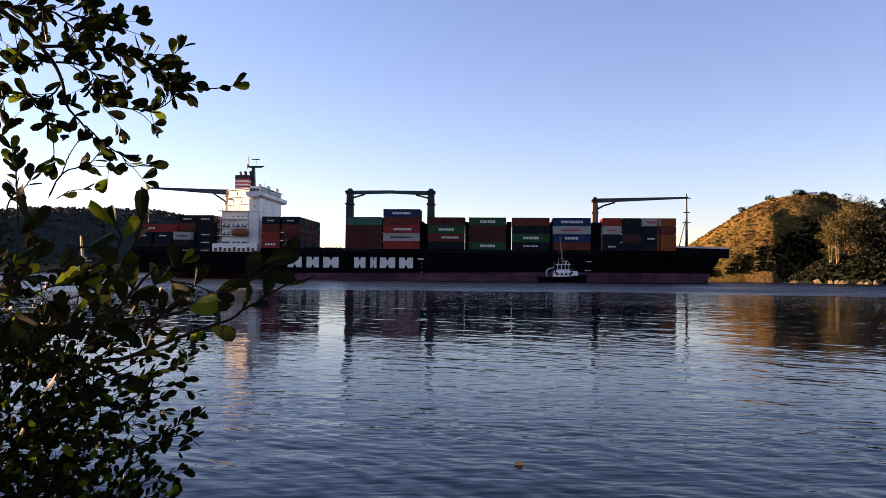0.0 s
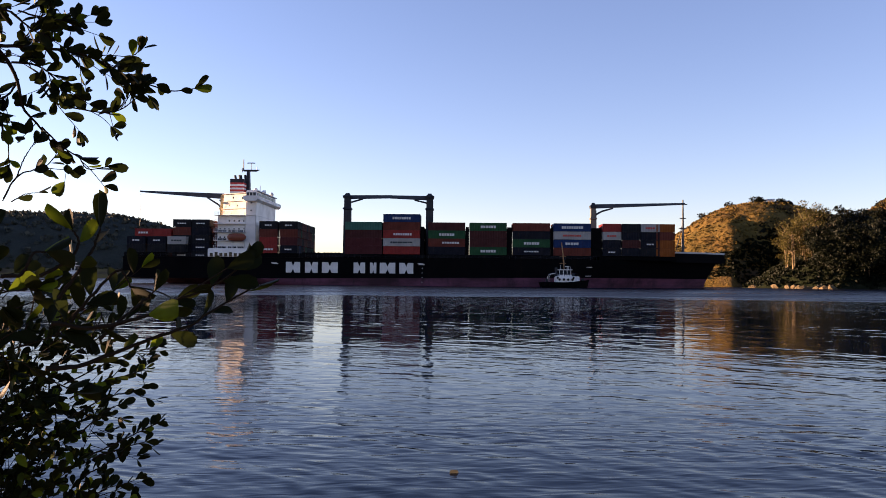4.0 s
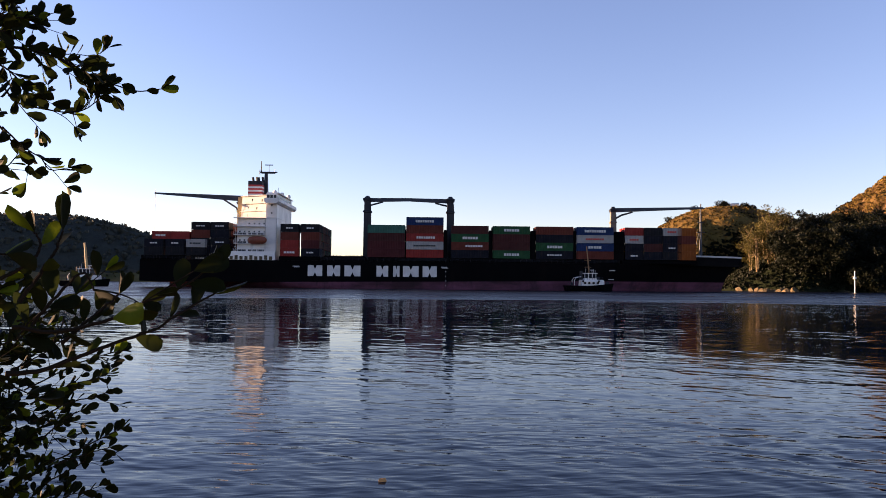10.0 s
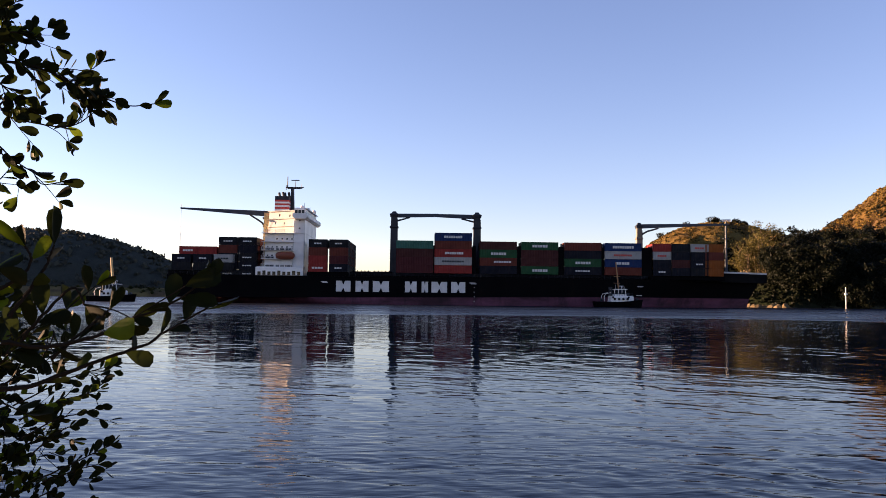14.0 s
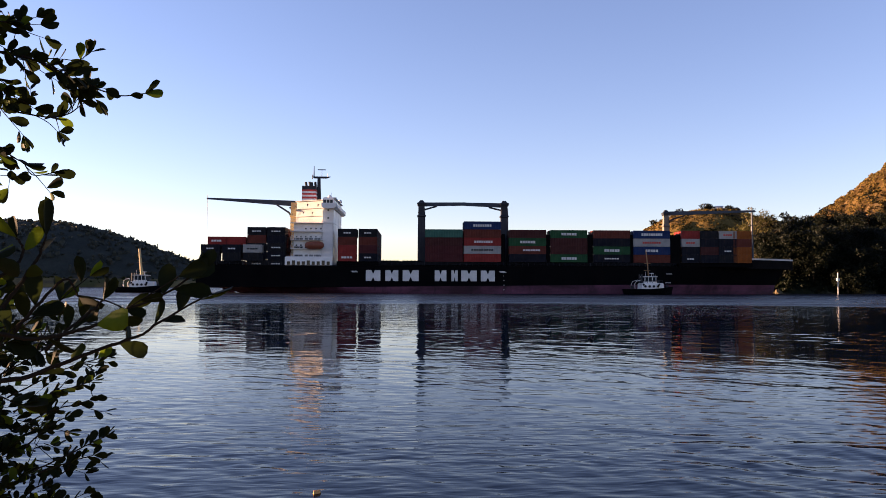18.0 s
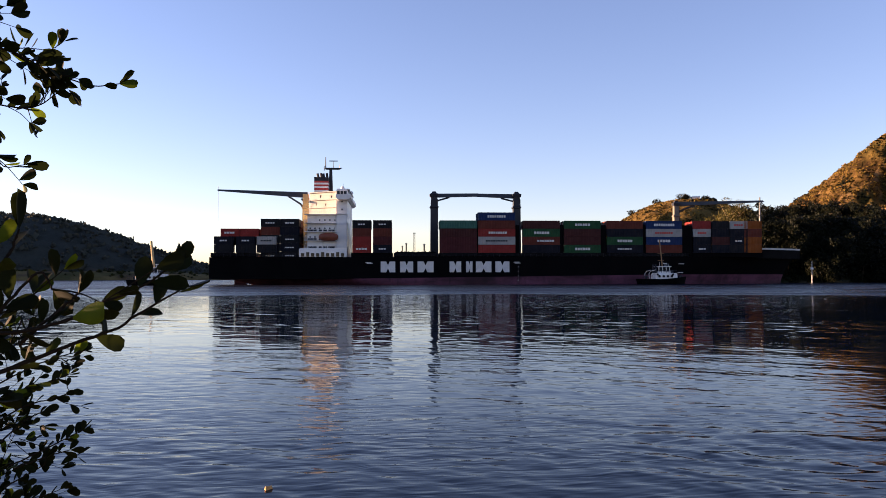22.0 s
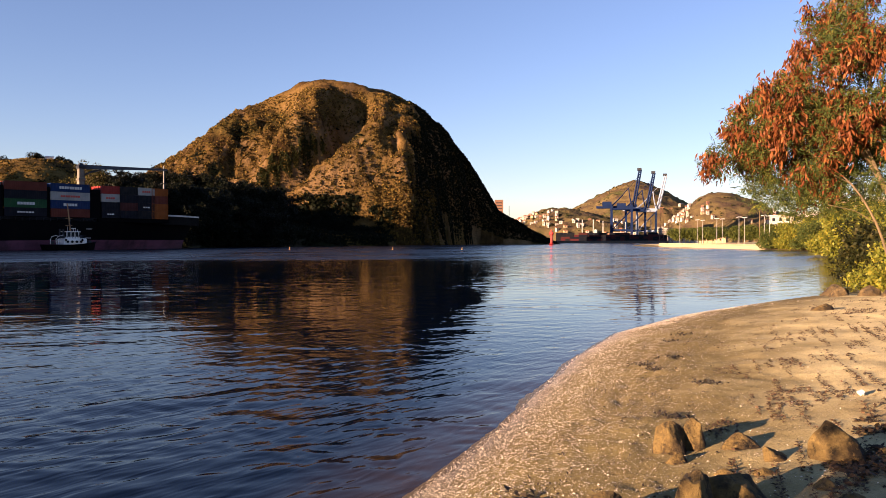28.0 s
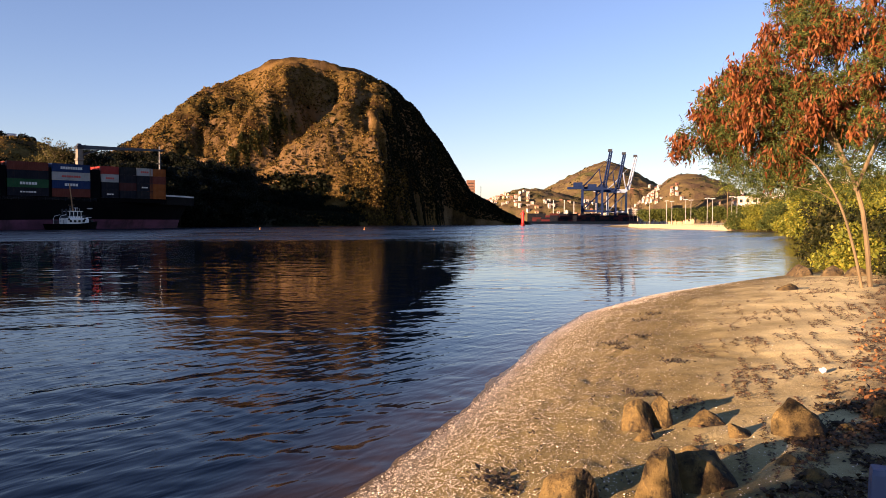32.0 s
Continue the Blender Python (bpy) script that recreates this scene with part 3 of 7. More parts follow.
def ship_rail(x0, x1, y, z, material, name="railing", gap=2.0):
    bm = bmesh.new()
    n = max(2, int((x1 - x0) / gap))
    for k in range(n + 1):
        x = x0 + (x1 - x0) * k / n
        box(bm, x - 0.03, y - 0.03, z, x + 0.03, y + 0.03, z + 1.05)
    for h in (0.4, 0.72, 1.05):
        box(bm, x0, y - 0.02, z + h - 0.02, x1, y + 0.02, z + h + 0.02)
    part(name, bm, material, SHIP)


ship_rail(-54, -27, 0.6, 9.05, STEEL)
ship_rail(4.5, 102, 0.25, 9.05, STEEL)
# the emblem on the side: plain white slabs where the owner's name stands, with small dashes at both ends
def emblem(x0, x1):
    """A flat notched slab on the ship's side."""
    w, c = x1 - x0, (x0 + x1) / 2
    bm = bmesh.new()
    outline = [(x0, 0), (c - 0.12 * w, 0), (c, 1.3), (c + 0.12 * w, 0), (x1, 0), (x1, 3.5), (c + 0.12 * w, 3.5), (c, 2.2), (c - 0.12 * w, 3.5), (x0, 3.5)]
    loft(bm, [[(x, y, 4.05 + z) for x, z in outline] for y in (-0.005, -0.04)])
    part("emblem_slab", bm, LETTER, SHIP, "plain white painted slab on the black side")


for x0, x1 in ((0.3, 5.0), (6.6, 10.8), (12.2, 17.4), (22.6, 26.4), (28.0, 30.1), (31.2, 36.3), (37.6, 42.2)):
    emblem(x0, x1)
for x0, z in ((-4.6, 7.1), (43.6, 7.2), (-4.2, 6.85), (44.0, 6.9), (98.6, 6.6), (98.2, 3.7)):
    bm = bmesh.new()
    box(bm, x0, -0.04, z, x0 + 1.9, -0.005, z + 0.2)
    part("side_mark", bm, LETTER, SHIP)
for k in range(4):
    bm = bmesh.new()
    box(bm, 45.0, -0.04, 1.2 + k * 1.5, 45.25, -0.005, 1.45 + k * 1.5)
    part("draught_mark", bm, LETTER, SHIP)

# the deckhouse
HOUSE = part("deckhouse", (lambda b: (box(b, -23.6, 3.2, 9.05, -10.6, 28.8, 23.0, 0.12), b)[1])(bmesh.new()), WHITE, SHIP, "white steel accommodation block")
bm = bmesh.new()
box(bm, -14.2, 3.0, 23.0, -10.6, 29.0, 31.2, 0.12)
TOWER = part("bridge_tower", bm, WHITE, SHIP, "white bridge tower")
bm = bmesh.new()
loft(bm, [[(-13.6, -0.4, 27.6), (-10.2, -0.4, 27.6), (-10.2, 32.4, 27.6), (-13.6, 32.4, 27.6)], [(-14.2, -0.4, 28.2), (-9.4, -0.4, 28.2), (-9.4, 32.4, 28.2), (-14.2, 32.4, 28.2)],
          [(-14.2, -0.4, 29.3), (-9.4, -0.4, 29.3), (-9.4, 32.4, 29.3), (-14.2, 32.4, 29.3)]])
part("bridge_wing", bm, WHITE, SHIP)
bm = bmesh.new()
box(bm, -14.0, 3.2, 31.2, -10.0, 28.8, 31.5, 0.05)
part("bridge_roof", bm, WHITE, SHIP)
for k in range(12):
    bm = bmesh.new()
    box(bm, -10.62, 3.8 + k * 2.05, 29.55, -10.5, 5.4 + k * 2.05, 30.7)
    part("bridge_window", bm, GLASS, TOWER)
for k in range(3):
    bm = bmesh.new()
    box(bm, -14.0 + k * 1.1, 2.92, 29.55, -13.1 + k * 1.1, 3.02, 30.7)
    part("bridge_window", bm, GLASS, TOWER)
bm = bmesh.new()
loft(bm, [[(-23.8, 8.6, 23.0), (-14.3, 3.6, 23.0), (-14.3, 28.4, 23.0), (-23.8, 23.4, 23.0)], [(-23.6, 9.6, 30.9), (-14.3, 4.6, 30.9), (-14.3, 27.4, 30.9), (-23.6, 22.4, 30.9)]])
part("funnel_casing", bm, CASING, SHIP, "cream engine casing in the low sun")
for z in (25.4, 28.0, 30.6):
    bm = bmesh.new()
    loft(bm, [[(-24.2, 8.4 + (z - 23) * 0.12, h), (-14.2, 3.2 + (z - 23) * 0.12, h), (-14.2, 3.7 + (z - 23) * 0.12, h), (-24.2, 8.9 + (z - 23) * 0.12, h)] for h in (z, z + 0.16)])
    part("casing_ledge", bm, CASING, SHIP)
for k, (f, z) in enumerate(((0.25, 26.2), (0.6, 26.0), (0.4, 28.9), (0.8, 28.6))):
    bm = bmesh.new()
    x, y = -23.7 + 9.4 * f, 8.9 - 5.0 * f + 0.12 * (z - 23)
    box(bm, x, y - 0.35, z, x + 1.0, y + 0.4, z + 0.8)
    part("casing_louvre", bm, STEEL, SHIP)
for k, (z, material) in enumerate(((30.9, WHITE), (32.0, STRIPE_RED), (32.7, WHITE), (33.3, STRIPE_RED), (33.9, WHITE), (34.5, STRIPE_RED), (35.1, STEEL))):
    bm = bmesh.new()
    top = (32.0, 32.7, 33.3, 33.9, 34.5, 35.1, 36.4)[k]
    loft(bm, [[(-22.4, 12.0, z), (-17.6, 12.0, z), (-17.6, 20.0, z), (-22.4, 20.0, z)], [(-22.4, 12.0, top), (-17.6, 12.0, top), (-17.6, 20.0, top), (-22.4, 20.0, top)]])
    part("funnel_band", bm, material, SHIP)
for k in range(4):
    bm = bmesh.new()
    tube(bm, (-21.2 + k * 0.95, 15 + (k % 2) * 2, 36.3), (-21.6 + k * 1.0, 15 + (k % 2) * 2, 38.0 + 0.4 * (k % 2)), 0.42)
    part("exhaust_pipe", bm, STEEL, SHIP)
# mast with yards and aerials
bm = bmesh.new()
loft(bm, [[(-17.9, 15.0, 30.9), (-16.4, 15.0, 30.9), (-16.4, 17.0, 30.9), (-17.9, 17.0, 30.9)], [(-17.6, 15.4, 39.6), (-16.7, 15.4, 39.6), (-16.7, 16.6, 39.6), (-17.6, 16.6, 39.6)]])
part("mast", bm, STEEL, SHIP, "dark signal mast")
bm = bmesh.new()
loft(bm, [[(-18.8, 15.6, 39.5), (-14.4, 15.6, 39.5), (-14.4, 16.4, 39.5), (-18.8, 16.4, 39.5)], [(-19.6, 15.5, 40.1), (-13.2, 15.5, 40.1), (-13.2, 16.5, 40.1), (-19.6, 16.5, 40.1)]])
part("yard", bm, STEEL, SHIP)
for x, z0, z1, r in ((-18.9, 40.0, 43.8, 0.22), (-16.2, 40.0, 42.6, 0.1), (-14.2, 40.0, 41.3, 0.12), (-19.4, 39.2, 40.8, 0.18), (-12.9, 31.4, 34.6, 0.12), (-11.0, 31.4, 33.0, 0.08)):
    bm = bmesh.new()
    tube(bm, (x, 16, z0), (x, 16, z1), r, r * 0.6, 6)
    part("aerial", bm, STEEL if r != 0.12 else WHITE, SHIP)
bm = bmesh.new()
box(bm, -17.6, 15.6, 42.3, -14.8, 15.9, 42.6, 0.05)
part("radar_scanner", bm, STEEL, SHIP)
for k in range(3):
    bm = bmesh.new()
    bmesh.ops.create_uvsphere(bm, u_segments=10, v_segments=7, radius=0.75, matrix=Matrix.Translation((-12.6 + 1.0 * k, 9 + 7 * k, 32.2)))
    part("radome", bm, WHITE, SHIP, "", True)
# decks round the house: slabs, rails, portholes, lifeboat with its davits
for z in (11.9, 14.6, 17.4, 20.2, 23.0):
    bm = bmesh.new()
    box(bm, -24.4 + (0 if z > 12 else -1.4), 1.4, z - 0.18, -14.0 + (0 if z > 12 else 3.4), 3.3, z, 0.03)
    part("side_deck", bm, WHITE, SHIP)
    ship_rail(-24.3, -14.1 if z > 12 else -10.7, 1.5, z, WHITE, "deck_railing", 1.3)
bm = bmesh.new()
box(bm, -26.0, 1.0, 9.05, -10.7, 3.3, 11.7, 0.1)
DECK_HOUSE = part("main_deck_house", bm, WHITE, SHIP)
# dark panels from deck level stand in for shaded openings between white posts
for k in range(9):
    bm = bmesh.new()
    box(bm, -25.3 + 1.6 * k, 0.95, 9.15, -24.3 + 1.6 * k, 1.02, 10.3 + 0.3 * (k % 3 == 1))
    part("deck_opening" if k % 3 == 1 else "house_opening", bm, GLASS, DECK_HOUSE)
for z in (15.4, 18.2, 20.9, 24.4, 27.0):
    for x in ((-22.9, -21.4, -19.9, -18.2, -16.6, -15.0)[(z > 20) * 2:] if z < 23 else (-12.6,)):
        bm = bmesh.new()
        box(bm, x, 3.1 if z < 23 else 2.93, z, x + 0.5, 3.25 if z < 23 else 3.02, z + 0.5)
        part("house_opening", bm, GLASS, HOUSE)
boat = bmesh.new()
loft(boat, [[(x, 1.0 + 1.3 * c * w, 15.6 + (1.25 if s > 0 else 1.45) * s * h) for c, s in [(math.cos(a), math.sin(a)) for a in np.linspace(0, 2 * math.pi, 12, endpoint=False)]]
            for x, w, h in ((-19.6, 0.1, 0.3), (-19.0, 0.6, 0.75), (-18.0, 0.95, 0.95), (-16.5, 1.0, 1.0), (-14.8, 0.95, 0.95), (-13.9, 0.6, 0.75), (-13.4, 0.1, 0.3))])
part("lifeboat", boat, ORANGE, SHIP, "orange enclosed lifeboat on davits", True)
for x in (-18.6, -14.5):
    bm = bmesh.new()
    limb(bm, [(x, 3.2, 12.0), (x, 2.8, 16.0), (x, 1.6, 18.4), (x, 0.4, 18.3)], 0.22, 0.15)
    part("davit", bm, WHITE, SHIP)
for k in range(8):
    bm = bmesh.new()
    box(bm, -24.2, 2.0 + 0.05 * k, 12.0 + 1.35 * k, -23.8, 3.2, 12.1 + 1.35 * k)
    part("stair_step", bm, WHITE, SHIP)

# thin dark strips along the side decks stand in for shaded recesses
for z in (11.95, 14.65, 17.45):
    for x0, x1 in ((-23.4, -20.6), (-19.9, -17.2), (-16.8, -14.4)):
        bm = bmesh.new()
        box(bm, x0, 3.08, z + 0.05, x1, 3.17, z + 0.62)
        part("locker_and_shade_strip", bm, STEEL, SHIP)
for x, z0, z1 in ((-24.0, 12.0, 20.2), (-14.3, 12.0, 23.0), (-10.75, 9.1, 23.0)):
    bm = bmesh.new()
    tube(bm, (x, 2.9, z0), (x, 2.9, z1), 0.09, n=6)
    part("drain_pipe", bm, GREY, SHIP)
# deck cranes: pedestals, jibs, tip gear
def crane_post(x, top, material, w=0.95, cap=True, y=14.0):
    bm = bmesh.new()
    loft(bm, [[(x - k * w, y - k * w, z), (x + k * w, y - k * w, z), (x + k * w, y + k * w, z), (x - k * w, y + k * w, z)]
              for z, k in ((9.0, 1.05), (top - 5.2, 0.95), (top - 4.9, 1.2), (top - 4.6, 1.2), (top - 4.3, 0.9), (top, 0.85))])
    post = part("crane_pedestal", bm, material, SHIP)
    if cap:
        bm = bmesh.new()
        loft(bm, [[(x + c * w * k, y + d * w * k, z) for c, d in ((-1, -1), (1, -1), (1, 1), (-1, 1))] for z, k in ((top - 1.2, 1.1), (top - 0.3, 1.25), (top + 0.1, 0.7), (top + 0.7, 0.45))])
        part("slewing_head", bm, STEEL, SHIP)
        bm = bmesh.new()
        tube(bm, (x + w * 1.05, y - w * 1.05, 9.2), (x + w * 0.95, y - w * 1.0, top - 2), 0.09, 0.09, 5)
        part("ladder", bm, STEEL, SHIP)
    return post


def crane_jib(x0, z0, x1, z1, deep0, deep1, y=14.0, brace=0.0):
    bm = bmesh.new()
    rings = []
    for k in range(9):
        f = k / 8
        x, z = x0 + (x1 - x0) * f, z0 + (z1 - z0) * f
        d = deep0 + (deep1 - deep0) * f
        rings.append([(x, y - 0.8 + 0.4 * f, z - d), (x, y + 0.8 - 0.4 * f, z - d), (x, y + 0.7 - 0.4 * f, z), (x, y - 0.7 + 0.4 * f, z)])
    loft(bm, rings)
    part("crane_jib", bm, JIB, SHIP, "long slate-blue crane jib lowered to rest")
    if brace:
        bm = bmesh.new()
        s = 1 if x1 > x0 else -1
        limb(bm, [(x0, y, z0 - 3.6), (x0 + s * 2.2, y, z0 - 2.4), (x0 + s * brace, y, z0 - deep0 + 0.1)], 0.35, 0.28)
        part("jib_brace", bm, JIB, SHIP)


crane_post(18.3, 31.2, STEEL, 1.25)
crane_post(46.8, 31.2, STEEL, 1.25)
crane_jib(17.2, 31.1, 33.5, 31.3, 1.3, 1.1, brace=6.4)
crane_jib(47.9, 31.1, 33.0, 31.3, 1.5, 1.1, 14.6, brace=6.4)
crane_post(103.2, 28.4, POST_GREY, 0.95)
crane_jib(104.0, 28.6, 134.6, 29.3, 1.4, 0.6, brace=6.0)
crane_post(-25.6, 31.0, BUFF, 1.1, False, 16)
crane_jib(-25.0, 31.6, -55.4, 32.5, 1.9, 0.5, 16, brace=-7.5)
bm = bmesh.new()
tube(bm, (-55.2, 16, 33.6), (-55.2, 16, 19.5), 0.06, n=5)
part("hoist_wire", bm, STEEL, SHIP)
bm = bmesh.new()
limb(bm, [(-25.2, 16, 24.5), (-27.4, 16, 27.6), (-31.5, 16, 30.2)], 0.35, 0.3)
part("jib_brace", bm, JIB, SHIP)
# foremast
bm = bmesh.new()
tube(bm, (134.5, 16, 10.5), (134.5, 16, 30.6), 0.55, 0.25)
part("foremast", bm, JIB, SHIP, "dark foremast with lamps and ladder")
for z, w in ((28.9, 1.4), (24.0, 1.0), (20.5, 1.3)):
    bm = bmesh.new()
    box(bm, 134.5 - w, 15.5, z, 134.5 + w, 16.5, z + 0.25, 0.04)
    part("mast_platform", bm, STEEL, SHIP)
bm = bmesh.new()
tube(bm, (131.6, 16, 10.6), (134.3, 16, 22.0), 0.18, 0.12)
part("mast_stay", bm, STEEL, SHIP)
for x in (124, 129.5, 139):
    bm = bmesh.new()
    box(bm, x, 13, 10.6, x + 2.2, 19, 12.0, 0.2)
    part("windlass", bm, STEEL, SHIP)

# ---- containers ----
PAINTS = {
    "maroon": (0.094, 0.017, 0.02), "red": (0.34, 0.036, 0.03), "brown": (0.078, 0.019, 0.018), "navy": (0.0052, 0.0074, 0.0167), "blue": (0.0075, 0.035, 0.125),
    "green": (0.0093, 0.0868, 0.0341), "teal": (0.0372, 0.1612, 0.124), "white": (0.434, 0.4278, 0.4092), "orange": (0.3224, 0.0806, 0.0124), "rust": (0.16, 0.034, 0.022), "slate": (0.0093, 0.0109, 0.0155)}
BOXPAINT = {k: paint(k + "_container_paint", tuple(v * 0.68 for v in c), 0.55, 0.14, 0.3, 0.12) for k, c in PAINTS.items()}
MARK = {"w": LETTER, "r": STRIPE_RED, "d": STEEL}
MODELS = {}


def container_model(length):
    """Meshes of a corrugated steel box: walls, frame, door leaves, lock bars; origin at one low corner of its near side."""
    L, W, Ht, n = length, 2.44, 2.59, int(length / 0.55)
    walls = bmesh.new()
    xs, ys = [], []
    for k in range(n * 2 + 1):
        xs.append(0.14 + (L - 0.28) * k / (n * 2))
        ys.append(0.03 if (k // 1) % 2 else 0.075)
    ring = [(x, y) for x, y in zip(xs, ys)] + [(x, W - y) for x, y in zip(xs[::-1], ys[::-1])]
    loft(walls, [[(x, y, 0.13) for x, y in ring], [(x, y, Ht - 0.1) for x, y in ring]])
    frame_bm = bmesh.new()
    for x in (0, L - 0.16):
        for y in (0, W - 0.16):
            box(frame_bm, x, y, 0, x + 0.16, y + 0.16, Ht)
    for y in (0, W - 0.1):
        for z in (0, Ht - 0.12):
            box(frame_bm, 0.16, y, z, L - 0.16, y + 0.1, z + 0.12)
    doors = bmesh.new()
    for y in (0.17, W / 2 + 0.01):
        box(doors, L - 0.14, y, 0.14, L - 0.05, y + W / 2 - 0.19, Ht - 0.14)
    bars = []
    for y in (0.4, 0.95, 1.45, 2.0):
        b = bmesh.new()
        tube(b, (L - 0.03, y, 0.1), (L - 0.03, y, Ht - 0.1), 0.025, n=4)
        bars.append(("lock_bar", b))
    return [(nm, finish(b, nm, STEEL)) for nm, b in (("shell", walls), ("frame", frame_bm), ("door", doors), *bars)]


def container(x, y, z, length, colour, marks=""):
    key = (length, colour)
    if key not in MODELS:
        if length not in MODELS:
            MODELS[length] = container_model(length)
        made = []
        for nm, me in MODELS[length]:
            me = me.copy()
            me.materials.clear()
            me.materials.append(STEEL if nm == "lock_bar" else BOXPAINT[colour])
            made.append((nm, me))
        MODELS[key] = made
    words = {"navy": "dark navy", "slate": "dark slate", "teal": "teal green"}.get(colour, colour)
    ob = thing("shipping_container", f"{words} {'forty' if length > 8 else 'twenty'}-foot corrugated steel shipping container", "container", group="containers aboard the ship")
    for nm, me in MODELS[key]:
        made = part(nm, me, None, door if nm == "lock_bar" else ob)
        door = made if nm == "door" else None if nm != "lock_bar" else door
    if marks:
        kind, a, b, h = marks
        for i in range(max(2, int((b - a) * length / 0.75))):
            n = max(2, int((b - a) * length / 0.75))
            bm = bmesh.new()
            w = (b - a) * length / n
            box(bm, a * length + i * w, -0.03, 1.25 - h / 2, a * length + i * w + w * 0.8, 0.028, 1.25 + h / 2)
            part("mark_bar", bm, MARK[kind], ob, "plain bar of lettering")
    return aboard(ob, Matrix.Translation((x, y, z)))


BASE, TIER = 10.4, 2.66
LONG, SHORT = 12.19, 6.06
rngc = random.Random(5)
DULL = ["maroon", "brown", "navy", "slate", "rust", "green", "blue", "maroon", "navy"]
W_ = ("w", 0.3, 0.72, 0.8)
R_ = ("r", 0.25, 0.75, 0.6)
N_ = ("w", 0.3, 0.7, 0.45)
# near side of each stack, from the deck up: place along the ship, length, colours with marks
STACKS = [
    (19.5, LONG, [("maroon", ""), ("maroon", ""), ("brown", ""), ("teal", "")]),
    (32.1, LONG, [("red", ""), ("white", ("d", 0.2, 0.8, 0.5)), ("red", ("w", 0.28, 0.78, 0.7)), ("rust", ""), ("blue", ("w", 0.25, 0.75, 0.75))]),
    (46.9, LONG, [("navy", ""), ("rust", ("w", 0.38, 0.85, 0.6)), ("green", W_), ("brown", "")]),
    (60.5, LONG, [("green", W_), ("brown", ""), ("brown", ""), ("green", W_)]),
    (74.7, LONG, [("navy", N_), ("green", W_), ("navy", ""), ("rust", "")]),
    (88.0, LONG, [("rust", ""), ("blue", ("w", 0.32, 0.68, 0.8)), ("white", R_), ("blue", ("w", 0.22, 0.8, 0.8))]),
    (104.0, SHORT, [("navy", N_), ("navy", ""), ("white", R_), ("red", "")]),
    (110.3, SHORT, [("navy", ""), ("brown", ""), ("navy", ""), ("slate", "")]),
    (116.5, SHORT, [("slate", ""), ("navy", N_), ("navy", ""), ("white", R_)]),
    (121.4, SHORT, [("orange", ""), ("orange", ""), ("rust", ""), ("orange", "")]),
    (-52.9, SHORT, [("slate", ""), ("navy", N_), ("rust", "")][:2]),
    (-46.0, SHORT, [("slate", ""), ("navy", N_)]),
    (-39.4, SHORT, [("slate", ""), ("white", ("d", 0.2, 0.8, 0.5))][:2]),
    (-8.9, SHORT, [("red", ("w", 0.2, 0.8, 0.6)), ("red", ""), ("rust", ""), ("slate", N_)]),
    (-2.2, SHORT, [("navy", N_), ("maroon", ""), ("rust", ""), ("slate", N_)]),
]
for x, length, column in STACKS:
    deep = 12 if x == -2.2 else 3
    for row in range(deep):
        for tier, (colour, marks) in enumerate(column):
            if row and tier < len(column) - 1 and x not in (-2.2, 121.4, 32.1):
                continue
            c = colour if row == 0 or rngc.random() < 0.35 else rngc.choice(DULL)
            if x == -2.2 and row and rngc.random() < 0.3:
                c = "rust"
            container(x, 0.6 + row * 2.52, BASE + tier * TIER + (0.0 if x > -9.5 else 0.02), length, c, marks if row == 0 else "")
# lashing bridges that close the gaps between the stacks
for x0, x1 in ((31.75, 32.05), (44.5, 45.6), (59.25, 60.35), (72.85, 74.5), (87.05, 87.85), (100.4, 103.7)):
    ob = thing("lashing_bridge", "dark steel lashing bridge between container stacks", "lashing bridge", group="lashing bridges")
    for y in (0.9, 6.0, 12.0, 18.0, 24.0, 29.0):
        bm = bmesh.new()
        box(bm, 0, y, 0, x1 - x0, y + 0.5, 3.55 * TIER)
        part("post", bm, HULL, ob)
    for tier in (1, 2, 3):
        bm = bmesh.new()
        box(bm, 0, 0.9, tier * TIER - 0.2, x1 - x0, 29.5, tier * TIER)
        part("walkway", bm, HULL, ob)
    # added solid dark plate that blocks the sky in the gap
    bm = bmesh.new()
    box(bm, (x1 - x0) * 0.35, 1.6, 0, (x1 - x0) * 0.5, 29.0, 3.4 * TIER)
    part("gap_plate", bm, HULL, ob)
    aboard(ob, Matrix.Translation((x0, 0, BASE - 0.3)))
# the tall pair abaft the deckhouse and the red boxes at the stern, set further in
for x in (-38.6, -32.3):
    for row in range(1, 12):
        for tier in range(5):
            if row > 1 and tier < 4 and x < -33:
                continue
            c = ("slate", "navy", "slate", "rust" if x < -33 else "navy", "slate")[tier] if row == 1 else rngc.choice(["rust", "orange", "maroon", "navy", "rust"])
            container(x, 0.6 + row * 2.52, BASE - 2.1 + tier * TIER, SHORT, c, ("w", 0.25, 0.75, 0.4) if row == 1 and tier != 3 else "")
for row in (1, 2, 3):
    container(-51.4, 0.6 + row * 2.52, BASE + 0.02 + 2 * TIER, SHORT, "red", ("w", 0.2, 0.75, 0.6) if row == 1 else "")
    container(-45.2, 0.6 + row * 2.52, BASE + 0.02 + 2 * TIER, SHORT, "red")


# ---- the two tugs ----
MAST_BROWN = paint("brown_mast_paint", (0.3, 0.16, 0.07), 0.5, 0.3, 0.3)


